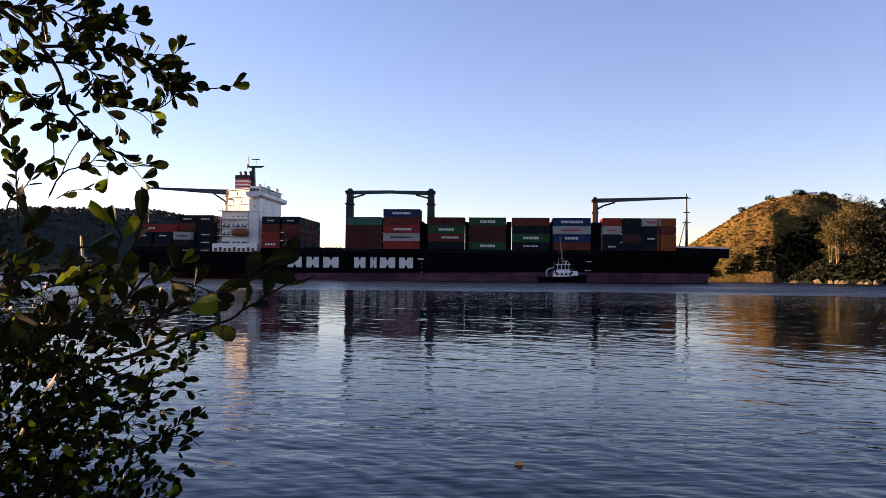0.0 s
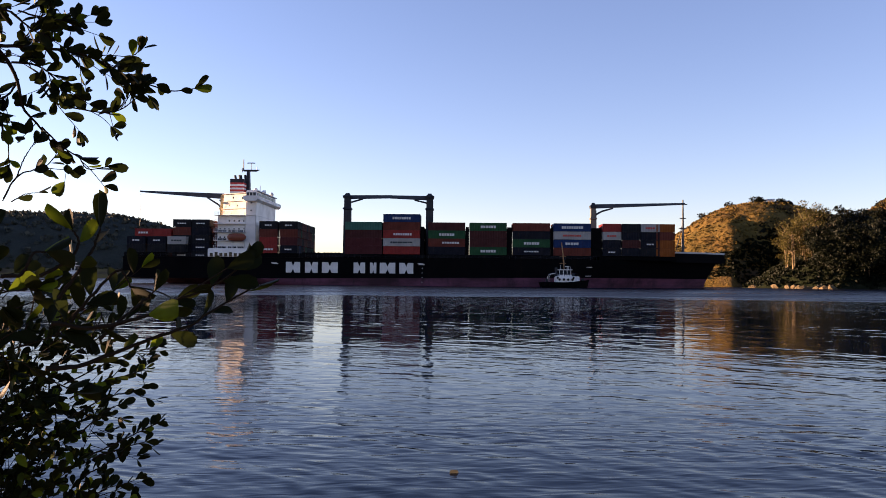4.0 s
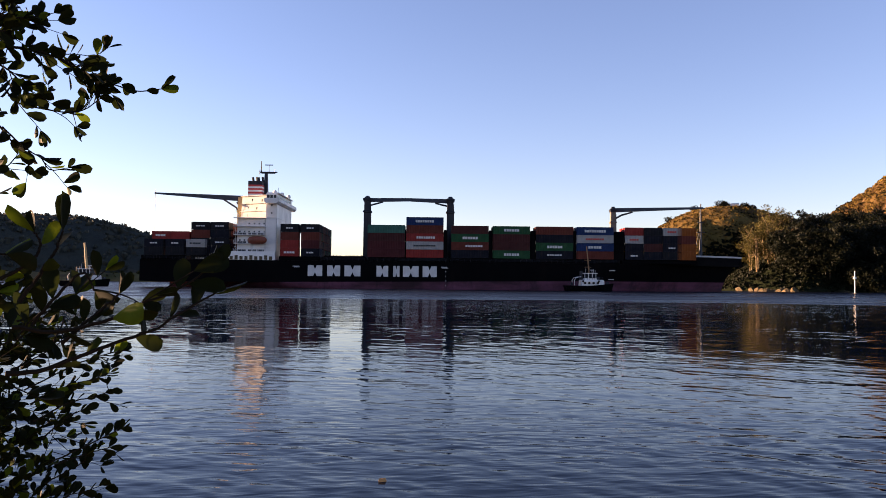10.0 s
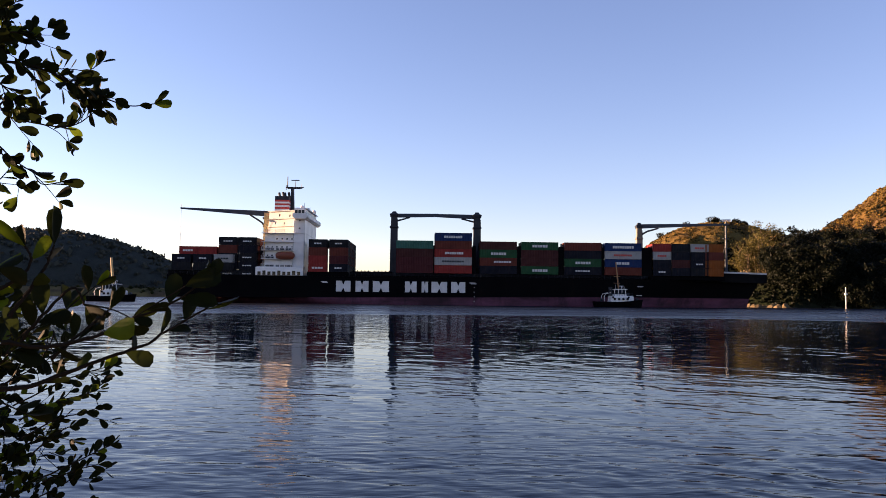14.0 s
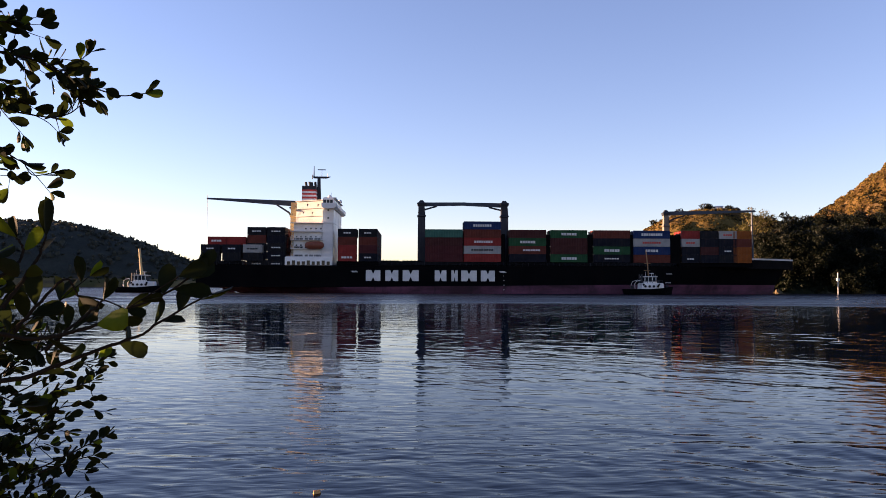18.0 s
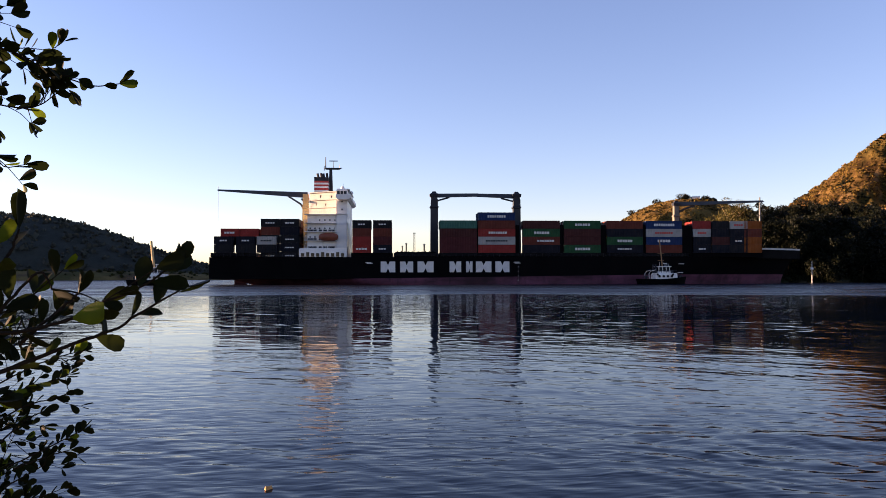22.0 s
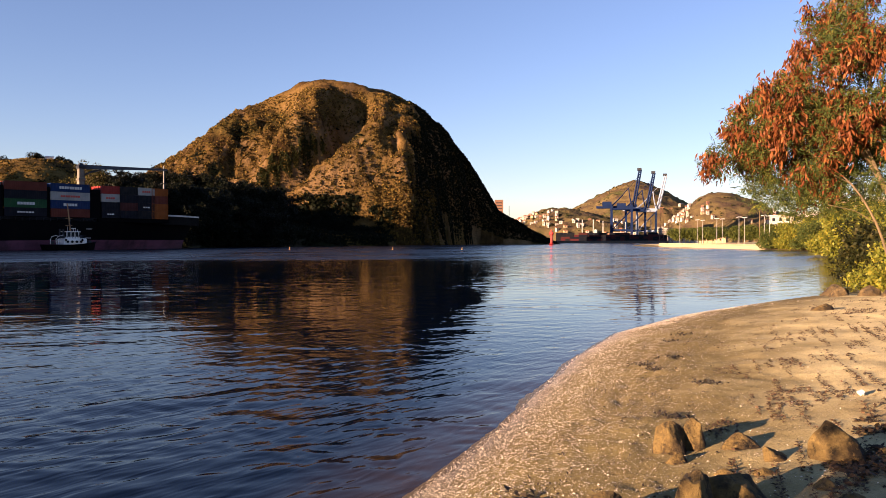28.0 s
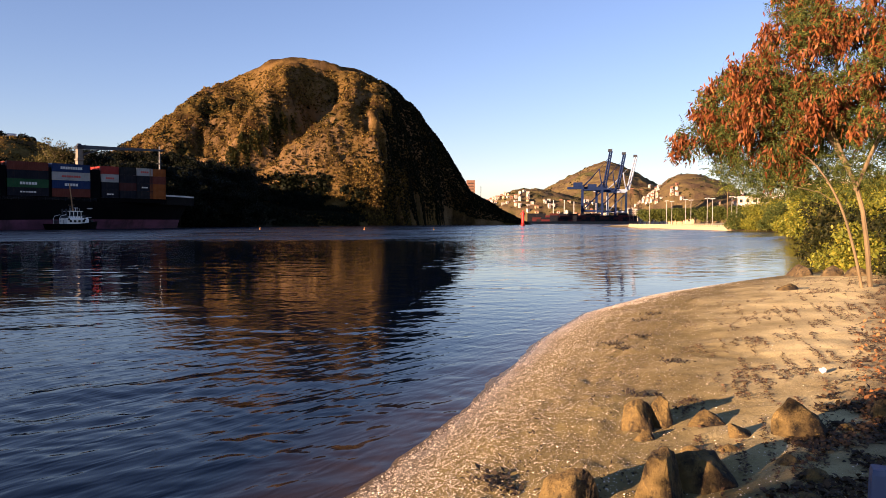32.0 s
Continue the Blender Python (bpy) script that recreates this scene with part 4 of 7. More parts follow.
def tug_boat(u, y, big):
    """A harbour tug with black hull, white house, mast; its own x towards the bow."""
    ob = thing("tug_boat", "harbour tug with black fendered hull, white wheelhouse and tall leaning mast", "tug", group="tugs with the ship")
    k = 1.0
    bm = bmesh.new()
    rings = []
    for z, s in ((-1.2, 0.86), (0.3, 0.96), (1.5, 1.0), (2.1, 1.02)):
        pts = []
        for x in np.linspace(-8.6, 9.6, 15):
            f = (x + 8.6) / 18.2
            w = 4.4 * min(1, 0.75 + f) * (1 if f < 0.62 else max(0.05, 1 - ((f - 0.62) / 0.38) ** 2.2)) * s
            pts.append((x * s, -w, z + (0.9 * max(0, f - 0.55) * 2.2 if z > 1 else 0)))
        rings.append(pts + [(x, -w, z) for x, w, z in pts[::-1]])
    loft(bm, rings)
    part("hull", bm, HULL, ob, "black hull with rubber fendering")
    for k in range(7):
        bm = bmesh.new()
        tube(bm, (-7 + 1.9 * k, -4.65, 1.1), (-7 + 1.9 * k, -4.35, 1.1), 0.5, n=10)
        part("tyre_fender", bm, HULL, ob)
    bm = bmesh.new()
    rings = []
    for z, g in ((2.0, 1.0), (3.9, 0.97), (4.3, 0.9)):
        near = [(-3.0, -2.9), (3.4, -2.7), (5.0, -2.2), (6.0, -1.3), (6.4, 0)]
        ring = near + [(x, -y) for x, y in near[-2::-1]]
        rings.append([(1.7 + (x - 1.7) * g, y * g, z) for x, y in ring])
    loft(bm, rings)
    house = part("deckhouse", bm, WHITE, ob, "white deckhouse with a rounded front")
    for i in range(4):
        bm = bmesh.new()
        tube(bm, (-1.6 + i * 1.6, -3.0, 3.1), (-1.6 + i * 1.6, -2.5, 3.1), 0.46, n=12)
        part("porthole", bm, GLASS, house)
    bm = bmesh.new()
    loft(bm, [[(-1.5, -1.9, 4.3), (2.5, -1.9, 4.3), (2.5, 1.9, 4.3), (-1.5, 1.9, 4.3)], [(-1.6, -2.0, 6.6), (2.8, -2.0, 6.6), (2.8, 2.0, 6.6), (-1.6, 2.0, 6.6)]])
    wheel = part("wheelhouse", bm, GLASS, ob, "dark glazed wheelhouse")
    for x in (-1.5, -0.1, 1.3, 2.65):
        bm = bmesh.new()
        box(bm, x - 0.1, -2.12, 4.3, x + 0.1, -1.8, 6.6)
        part("mullion", bm, WHITE, wheel)
    for z0, z1, g in ((4.3, 4.9, 0.1), (6.6, 6.85, 0.35)):
        bm = bmesh.new()
        box(bm, -1.7 - g, -2.05 - g, z0, 2.9 + g, 2.05 + g, z1, 0.03)
        part("wheelhouse_band", bm, WHITE, wheel)
    for s in (-1.5, 1.5):
        bm = bmesh.new()
        tube(bm, (-2.5, s, 4.3), (-2.6, s, 7.6), 0.36, 0.3)
        part("funnel", bm, STEEL, ob)
    top = 17.0 if big else 9.8
    # stern tug's mast: thicker and buff, its sunlit gold put into the colour
    bm = bmesh.new()
    tube(bm, (0.6, 0, 6.8), (-0.5, 0, top), 0.3 if u > 0 else 0.6, 0.18 if u > 0 else 0.45)
    part("mast", bm, MAST_BROWN if u > 0 else BUFF, ob, "tall mast leaning aft")
    for z in (9.0, 11.6):
        bm = bmesh.new()
        box(bm, -1.2, -0.1, z, 1.2, 0.1, z + 0.16)
        part("mast_yard", bm, MAST_BROWN, ob)
    for x, z in ((-1.0, 8.6), (1.9, 8.2), (2.6, 7.8)):
        bm = bmesh.new()
        tube(bm, (x, -1.2, 6.85), (x, -1.2, z), 0.06, 0.04, 5)
        part("aerial", bm, WHITE, ob)
    bm = bmesh.new()
    tube(bm, (1.6, 0, 6.85), (1.6, 0, 7.9), 0.1)
    box(bm, 0.8, -0.15, 7.9, 2.4, 0.15, 8.1)
    part("radar", bm, WHITE, ob)
    bm = bmesh.new()
    limb(bm, [(-5.4, -2.4, 2.2), (-5.5, -2.4, 4.0), (-4.9, -2.4, 5.0), (-3.0, -2.4, 5.5)], 0.12, 0.1)
    limb(bm, [(-5.4, 2.4, 2.2), (-5.5, 2.4, 4.0), (-4.9, 2.4, 5.0), (-3.0, 2.4, 5.5)], 0.12, 0.1)
    part("tow_arch", bm, WHITE, ob)
    bm = bmesh.new()
    for z in (2.9, 3.4):
        for a, b in ((-8.2, -4.6), ):
            box(bm, a, -3.6, z, b, -3.55, z + 0.05)
    for i in range(5):
        box(bm, -8.1 + i * 0.85, -3.62, 2.1, -8.0 + i * 0.85, -3.54, 3.45)
    part("bulwark_rail", bm, STEEL, ob)
    for x in (-2.3, 3.6):
        bm = bmesh.new()
        loft(bm, [[(x + 0.42 * math.cos(a), -2.98, 3.75 + 0.42 * math.sin(a)) for a in np.linspace(0, 6.28, 11)[:-1]], [(x + 0.38 * math.cos(a), -3.12, 3.75 + 0.38 * math.sin(a)) for a in np.linspace(0, 6.28, 11)[:-1]]])
        part("life_ring", bm, HULL, ob)
    for x0, x1, z0 in ((-3.4, -2.2, 4.35), (3.2, 4.2, 4.35), (-6.6, -5.8, 2.2)):
        bm = bmesh.new()
        box(bm, x0, -1.6, z0, x1, -0.6, z0 + 1.1, 0.08)
        part("locker_and_shade_strip", bm, STEEL, ob)
    bm = bmesh.new()
    for x in np.linspace(-2.6, 5.0, 9):
        box(bm, x - 0.04, -2.62, 4.3, x + 0.04, -2.54, 5.3)
    box(bm, -2.7, -2.62, 5.26, 5.1, -2.54, 5.34)
    part("top_rail", bm, STEEL, ob)
    for s in (-0.9, 0.9):
        bm = bmesh.new()
        limb(bm, [(0.6, s, 6.85), (0.35, s * 0.6, 9.4), (0.2, 0, 11.4)], 0.1, 0.06, 5)
        part("mast_stay", bm, STEEL, ob)
    bm = bmesh.new()
    tube(bm, (7.4, -0.8, 3.1), (7.4, 0.8, 3.1), 0.55, n=10)
    part("towing_winch", bm, STEEL, ob)
    return aboard(ob, Matrix.Translation((u, y, 0)) @ Matrix.Scale(0.84, 4))


tug_boat(90.0, -7.5, True)
tug_boat(-73.2, 4.0, True)
# ---- plants ----
BARK = Mat("grey_brown_bark", (0.07, 0.05, 0.032), 0.9, 0.0, 0.1)
BARK.mix(BARK.span(BARK.noise(6, 5, 0.7, (1, 1, 0.25)), 0.4, 0.65), (0.03, 0.022, 0.015)).bump(BARK.noise(14, 5, 0.7, (1, 1, 0.3)), 0.7, 0.02)
BARK = BARK.m
# bark darkened for the shade inside the shrub
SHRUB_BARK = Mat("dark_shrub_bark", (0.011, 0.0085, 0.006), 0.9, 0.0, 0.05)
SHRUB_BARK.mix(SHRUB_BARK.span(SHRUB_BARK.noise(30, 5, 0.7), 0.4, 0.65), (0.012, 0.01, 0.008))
SHRUB_BARK = SHRUB_BARK.m
PALE_BARK = Mat("pale_bark", (0.095, 0.07, 0.036), 0.9)
PALE_BARK.mix(PALE_BARK.span(PALE_BARK.noise(1.5, 5, 0.7, (1, 1, 0.3)), 0.45, 0.65), (0.18, 0.13, 0.066))
PALE_BARK = PALE_BARK.m
# near-black leaves, a few bright: shade and backlight put into the colour
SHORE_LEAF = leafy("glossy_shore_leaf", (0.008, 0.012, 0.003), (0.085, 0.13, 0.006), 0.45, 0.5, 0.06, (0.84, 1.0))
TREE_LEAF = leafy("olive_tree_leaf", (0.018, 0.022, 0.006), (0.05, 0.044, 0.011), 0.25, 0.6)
# paler olive leaf with the low sun's gold put into its colour
SUN_TONED_LEAF = leafy("sun_toned_olive_leaf", (0.05, 0.045, 0.011), (0.12, 0.095, 0.022), 0.3, 0.6)
# near-black leaf: the shade of wood, flank and foot is in its colour
SHADE_TONED_LEAF = leafy("shade_toned_leaf", (0.0042, 0.0062, 0.0024), (0.0095, 0.0125, 0.0045), 0.15, 0.6)
BRIGHT_LEAF = leafy("yellow_green_leaf", (0.12, 0.135, 0.016), (0.29, 0.25, 0.028), 0.3, 0.5)
FEATHER_LEAF = leafy("feathery_leaf", (0.05, 0.075, 0.018), (0.15, 0.15, 0.03), 0.35, 0.6)
POD = leafy("red_brown_seed_pod", (0.1, 0.029, 0.009), (0.24, 0.09, 0.024), 0.12, 0.5)
PARK_LEAF = leafy("park_tree_leaf", (0.045, 0.06, 0.012), (0.12, 0.125, 0.02), 0.3, 0.6)
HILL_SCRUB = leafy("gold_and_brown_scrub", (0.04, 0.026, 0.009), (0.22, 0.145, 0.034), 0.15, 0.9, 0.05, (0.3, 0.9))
# tree tops greyed to carry the haze of the far ridge
WOODS = leafy("haze_toned_woods", (0.05, 0.056, 0.047), (0.062, 0.068, 0.054), 0.05, 0.9)

LEAF_V, LEAF_F = [(0, 0, 0)], []
for _y, _w in ((0.2, 0.12), (0.45, 0.23), (0.7, 0.26), (0.9, 0.19)):
    LEAF_V += [(-_w, _y, 0.25 * _w), (0, _y, -0.03 * _y), (_w, _y, 0.25 * _w)]
LEAF_V.append((0, 1.0, -0.04))
LEAF_F = [(0, 2, 1), (0, 3, 2), (10, 11, 13), (11, 12, 13)]
for _k in (1, 4, 7):
    LEAF_F += [(_k, _k + 1, _k + 4), (_k, _k + 4, _k + 3), (_k + 1, _k + 2, _k + 5), (_k + 1, _k + 5, _k + 4)]
BLADE_V = [(0, 0, 0), (-0.3, 0.45, 0.1), (0.3, 0.5, 0.06), (0, 1.0, -0.08)]
BLADE_F = [(0, 2, 1), (1, 2, 3)]


def frames_along(ways, rng, spread=0.8):
    """Rotation matrices whose y axis points roughly along given ways."""
    y = ways + rng.normal(0, spread, ways.shape)
    y /= np.linalg.norm(y, axis=1)[:, None]
    r = rng.normal(0, 1, ways.shape)
    x = np.cross(y, r)
    x /= np.linalg.norm(x, axis=1)[:, None]
    return np.stack([x, y, np.cross(x, y)], -1)


def curve_points(pts, n):
    """Points along a smooth run through control points, and the ways there."""
    pts = np.asarray(pts, float)
    u = np.linspace(0, len(pts) - 1, n)
    i = np.minimum(u.astype(int), len(pts) - 2)
    f = (u - i)[:, None]
    p0, p1, p2, p3 = pts[np.maximum(i - 1, 0)], pts[i], pts[i + 1], pts[np.minimum(i + 2, len(pts) - 1)]
    c = 0.5 * (2 * p1 + (p2 - p0) * f + (2 * p0 - 5 * p1 + 4 * p2 - p3) * f ** 2 + (3 * p1 - p0 - 3 * p2 + p3) * f ** 3)
    w = np.gradient(c, axis=0)
    return c, w / np.linalg.norm(w, axis=1)[:, None]


# the shrub at the water's edge, beside the camera
rng = np.random.default_rng(12)
shrub = thing("shore_shrub", "dense shrub of near-black small oval leaves, a few coloured as backlit", "shrub", pose(0, 0, 0))
stem = bmesh.new()
for k, (x, y, lean) in enumerate(((-1.75, 1.95, 0.2), (-1.95, 2.3, 0.5), (-1.6, 1.6, 0.3))):
    z0 = float(beach_height(np.array([x]), np.array([y]))[0]) - 0.1
    limb(stem, [(x, y, z0), (x - 0.05, y, z0 + 0.6), (x + 0.1 * lean, y + 0.05, 1.9), (x + 0.25, y + 0.1, 2.7), (x + 0.35, y + 0.1, 3.4)], 0.05, 0.02, 8)
part("stem", stem, SHRUB_BARK, shrub)
leaf_p, leaf_r, leaf_s = [], [], []


def leaves_on(c, w, n, size, lo=0.1):
    """Leaves set one by one along a twig, pointing forwards and out to its sides, a pair at its tip."""
    at = np.concatenate([rng.uniform(lo, 1.0, max(n - 2, 0)), np.array([0.97, 1.0])[:n]])
    i = np.clip(np.round(at * (len(c) - 1)).astype(int), 0, len(c) - 1)
    out = rng.normal(0, 1, (n, 3)) * np.array([1.0, 0.55, 1.0])
    out -= np.sum(out * w[i], 1)[:, None] * w[i]
    out /= np.linalg.norm(out, axis=1)[:, None]
    way = w[i] * rng.uniform(0.5, 1.1, n)[:, None] + out * np.where(at > 0.95, 0.35, 0.85)[:, None] + np.array([0, 0, 0.12])
    leaf_p.append(c[i])
    leaf_r.append(frames_along(way, rng, 0.12))
    leaf_s.append(rng.uniform(0.62, 1.12, n) * size)


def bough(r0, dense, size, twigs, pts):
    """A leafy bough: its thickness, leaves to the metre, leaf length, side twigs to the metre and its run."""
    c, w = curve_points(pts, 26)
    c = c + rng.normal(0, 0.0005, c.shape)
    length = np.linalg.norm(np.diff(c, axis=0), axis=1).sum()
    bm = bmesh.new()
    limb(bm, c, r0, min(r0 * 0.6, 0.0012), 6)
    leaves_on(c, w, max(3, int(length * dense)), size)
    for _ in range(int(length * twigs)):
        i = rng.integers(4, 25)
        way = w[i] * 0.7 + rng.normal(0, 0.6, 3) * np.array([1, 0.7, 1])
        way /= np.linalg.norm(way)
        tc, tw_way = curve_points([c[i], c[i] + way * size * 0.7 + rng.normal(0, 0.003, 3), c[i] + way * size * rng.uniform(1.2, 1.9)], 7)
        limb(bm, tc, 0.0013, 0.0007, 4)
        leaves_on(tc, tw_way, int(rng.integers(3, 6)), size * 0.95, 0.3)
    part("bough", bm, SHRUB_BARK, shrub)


# the high branch that reaches out over the water, traced to fit the camera's view
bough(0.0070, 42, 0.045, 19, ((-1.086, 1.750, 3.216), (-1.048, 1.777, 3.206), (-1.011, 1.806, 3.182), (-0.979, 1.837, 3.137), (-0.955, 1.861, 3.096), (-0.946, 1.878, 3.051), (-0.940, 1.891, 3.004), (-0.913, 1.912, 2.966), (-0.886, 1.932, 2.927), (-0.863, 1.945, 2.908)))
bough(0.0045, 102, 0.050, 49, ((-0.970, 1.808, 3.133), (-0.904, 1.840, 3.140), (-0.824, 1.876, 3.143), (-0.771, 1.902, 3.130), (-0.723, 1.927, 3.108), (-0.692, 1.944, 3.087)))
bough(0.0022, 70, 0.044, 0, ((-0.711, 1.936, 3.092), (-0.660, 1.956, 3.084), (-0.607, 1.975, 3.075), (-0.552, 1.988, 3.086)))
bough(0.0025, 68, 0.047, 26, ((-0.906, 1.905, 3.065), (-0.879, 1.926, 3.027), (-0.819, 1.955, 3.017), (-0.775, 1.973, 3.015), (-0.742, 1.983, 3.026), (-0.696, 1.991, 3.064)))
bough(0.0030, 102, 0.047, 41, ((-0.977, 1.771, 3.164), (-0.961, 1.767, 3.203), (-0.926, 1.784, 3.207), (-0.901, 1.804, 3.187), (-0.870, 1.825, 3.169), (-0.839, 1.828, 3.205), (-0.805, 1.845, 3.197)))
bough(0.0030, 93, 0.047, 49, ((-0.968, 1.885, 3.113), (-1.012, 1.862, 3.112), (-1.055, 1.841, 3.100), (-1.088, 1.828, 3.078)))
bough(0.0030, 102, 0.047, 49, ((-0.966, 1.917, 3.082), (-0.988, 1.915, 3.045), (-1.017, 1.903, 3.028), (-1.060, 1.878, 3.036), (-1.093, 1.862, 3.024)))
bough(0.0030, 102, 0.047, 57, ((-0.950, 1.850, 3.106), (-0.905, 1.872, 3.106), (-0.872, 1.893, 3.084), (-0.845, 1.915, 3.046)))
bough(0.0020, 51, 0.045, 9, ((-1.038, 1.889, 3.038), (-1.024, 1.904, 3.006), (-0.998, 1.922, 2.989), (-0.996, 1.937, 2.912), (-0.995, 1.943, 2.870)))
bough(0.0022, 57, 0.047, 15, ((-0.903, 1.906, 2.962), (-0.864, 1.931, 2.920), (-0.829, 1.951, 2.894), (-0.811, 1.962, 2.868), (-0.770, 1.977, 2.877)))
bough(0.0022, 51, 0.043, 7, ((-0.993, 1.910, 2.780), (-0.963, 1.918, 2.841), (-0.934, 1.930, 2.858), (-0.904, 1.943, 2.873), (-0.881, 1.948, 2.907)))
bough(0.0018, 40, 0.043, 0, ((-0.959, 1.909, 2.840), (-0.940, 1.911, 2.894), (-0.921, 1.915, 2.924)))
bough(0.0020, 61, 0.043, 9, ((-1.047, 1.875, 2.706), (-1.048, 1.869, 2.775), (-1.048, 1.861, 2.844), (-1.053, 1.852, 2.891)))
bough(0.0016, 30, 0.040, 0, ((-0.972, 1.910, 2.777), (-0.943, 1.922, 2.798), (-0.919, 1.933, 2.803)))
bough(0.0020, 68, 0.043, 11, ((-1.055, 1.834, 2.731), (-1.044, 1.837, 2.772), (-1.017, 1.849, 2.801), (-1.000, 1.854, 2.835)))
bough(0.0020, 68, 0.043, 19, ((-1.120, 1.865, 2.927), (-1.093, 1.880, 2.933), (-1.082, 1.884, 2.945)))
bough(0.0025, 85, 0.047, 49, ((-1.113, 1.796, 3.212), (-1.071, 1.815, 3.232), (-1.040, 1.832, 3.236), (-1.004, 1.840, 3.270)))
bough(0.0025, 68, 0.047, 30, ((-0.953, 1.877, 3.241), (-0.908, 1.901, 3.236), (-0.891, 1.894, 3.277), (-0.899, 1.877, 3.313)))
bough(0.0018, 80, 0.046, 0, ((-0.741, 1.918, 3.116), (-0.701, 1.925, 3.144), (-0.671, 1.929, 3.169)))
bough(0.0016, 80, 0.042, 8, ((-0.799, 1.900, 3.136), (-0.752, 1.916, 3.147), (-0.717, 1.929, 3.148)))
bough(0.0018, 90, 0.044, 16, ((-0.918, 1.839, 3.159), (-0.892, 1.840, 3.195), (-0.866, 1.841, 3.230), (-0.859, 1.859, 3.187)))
# the boughs that hang close by, at guessed distances along the camera's view
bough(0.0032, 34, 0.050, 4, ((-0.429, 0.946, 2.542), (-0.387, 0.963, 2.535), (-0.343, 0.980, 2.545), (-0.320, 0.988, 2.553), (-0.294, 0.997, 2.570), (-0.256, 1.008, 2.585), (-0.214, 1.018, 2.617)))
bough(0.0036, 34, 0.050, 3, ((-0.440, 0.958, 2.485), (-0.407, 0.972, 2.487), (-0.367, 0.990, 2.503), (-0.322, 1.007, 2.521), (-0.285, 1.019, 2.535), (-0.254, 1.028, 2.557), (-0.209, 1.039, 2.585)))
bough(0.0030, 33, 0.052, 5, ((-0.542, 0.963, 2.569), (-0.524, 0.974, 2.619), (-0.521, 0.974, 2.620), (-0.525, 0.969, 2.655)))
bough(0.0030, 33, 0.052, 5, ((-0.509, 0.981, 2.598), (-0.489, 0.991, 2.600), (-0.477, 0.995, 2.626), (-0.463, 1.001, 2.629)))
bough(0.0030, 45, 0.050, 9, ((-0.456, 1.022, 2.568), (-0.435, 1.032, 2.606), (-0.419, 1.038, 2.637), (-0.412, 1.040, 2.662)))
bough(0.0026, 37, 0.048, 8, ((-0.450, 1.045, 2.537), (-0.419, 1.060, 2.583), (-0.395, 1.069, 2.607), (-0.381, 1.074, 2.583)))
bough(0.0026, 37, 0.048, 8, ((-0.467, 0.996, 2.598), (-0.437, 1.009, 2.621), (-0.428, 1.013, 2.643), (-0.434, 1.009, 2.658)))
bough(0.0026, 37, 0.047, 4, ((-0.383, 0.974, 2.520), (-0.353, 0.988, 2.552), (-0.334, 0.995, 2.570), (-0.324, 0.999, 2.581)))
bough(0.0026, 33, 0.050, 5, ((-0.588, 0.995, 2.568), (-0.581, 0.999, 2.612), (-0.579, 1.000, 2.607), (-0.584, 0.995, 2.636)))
# the low outer twigs, placed to fit the camera's view
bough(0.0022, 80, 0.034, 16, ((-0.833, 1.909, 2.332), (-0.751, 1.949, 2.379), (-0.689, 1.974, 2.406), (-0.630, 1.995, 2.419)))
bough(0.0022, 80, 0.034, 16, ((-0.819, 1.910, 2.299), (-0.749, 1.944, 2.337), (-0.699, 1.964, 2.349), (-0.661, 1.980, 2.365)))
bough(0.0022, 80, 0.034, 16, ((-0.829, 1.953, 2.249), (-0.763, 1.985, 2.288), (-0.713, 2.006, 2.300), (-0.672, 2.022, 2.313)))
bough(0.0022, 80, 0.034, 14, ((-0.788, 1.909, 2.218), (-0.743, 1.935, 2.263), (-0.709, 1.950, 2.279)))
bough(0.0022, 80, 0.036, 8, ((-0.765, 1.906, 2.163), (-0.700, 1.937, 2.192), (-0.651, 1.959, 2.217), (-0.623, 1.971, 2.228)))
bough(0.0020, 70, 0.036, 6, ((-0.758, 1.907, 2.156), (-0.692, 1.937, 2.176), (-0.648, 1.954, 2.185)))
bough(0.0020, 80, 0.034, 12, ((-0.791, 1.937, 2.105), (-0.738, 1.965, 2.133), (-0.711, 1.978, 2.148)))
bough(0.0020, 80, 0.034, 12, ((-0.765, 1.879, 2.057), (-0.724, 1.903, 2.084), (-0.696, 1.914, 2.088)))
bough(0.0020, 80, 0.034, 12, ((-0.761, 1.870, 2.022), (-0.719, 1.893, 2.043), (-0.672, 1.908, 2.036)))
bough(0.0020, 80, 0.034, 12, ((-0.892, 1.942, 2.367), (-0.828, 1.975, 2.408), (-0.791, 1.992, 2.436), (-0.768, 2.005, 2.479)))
# inner growth: many twigs that fill the shrub from the ground up, then unseen shade masses
tw = bmesh.new()


def fill(n, low, high, leaves, size, edge=None, up=(0.5, 0.1, 0.4)):
    mid, half = (np.array(low) + np.array(high)) / 2, (np.array(high) - np.array(low)) / 2
    for _ in range(n):
        a = rng.uniform(low, high)
        while (n > 500 and np.sum(((a - mid) / half) ** 2) > 1.0 + 0.12 * math.sin(7 * a[0]) * math.sin(6 * a[2])) or (edge and a[0] > edge(a[2])):
            a = rng.uniform(low, high)
        way = rng.normal(0, 0.7, 3) + np.array(up)
        way /= np.linalg.norm(way)
        ln = size * (rng.uniform(2.2, 4.2) if n > 50 else rng.uniform(1.2, 2.2))
        tc, tw_way = curve_points([a, a + way * ln * 0.5 + rng.normal(0, 0.1 * size, 3), a + way * ln], 6)
        limb(tw, tc, 0.03 * size, 0.015 * size, 4)
        leaves_on(tc, tw_way, leaves, size, 0.15)


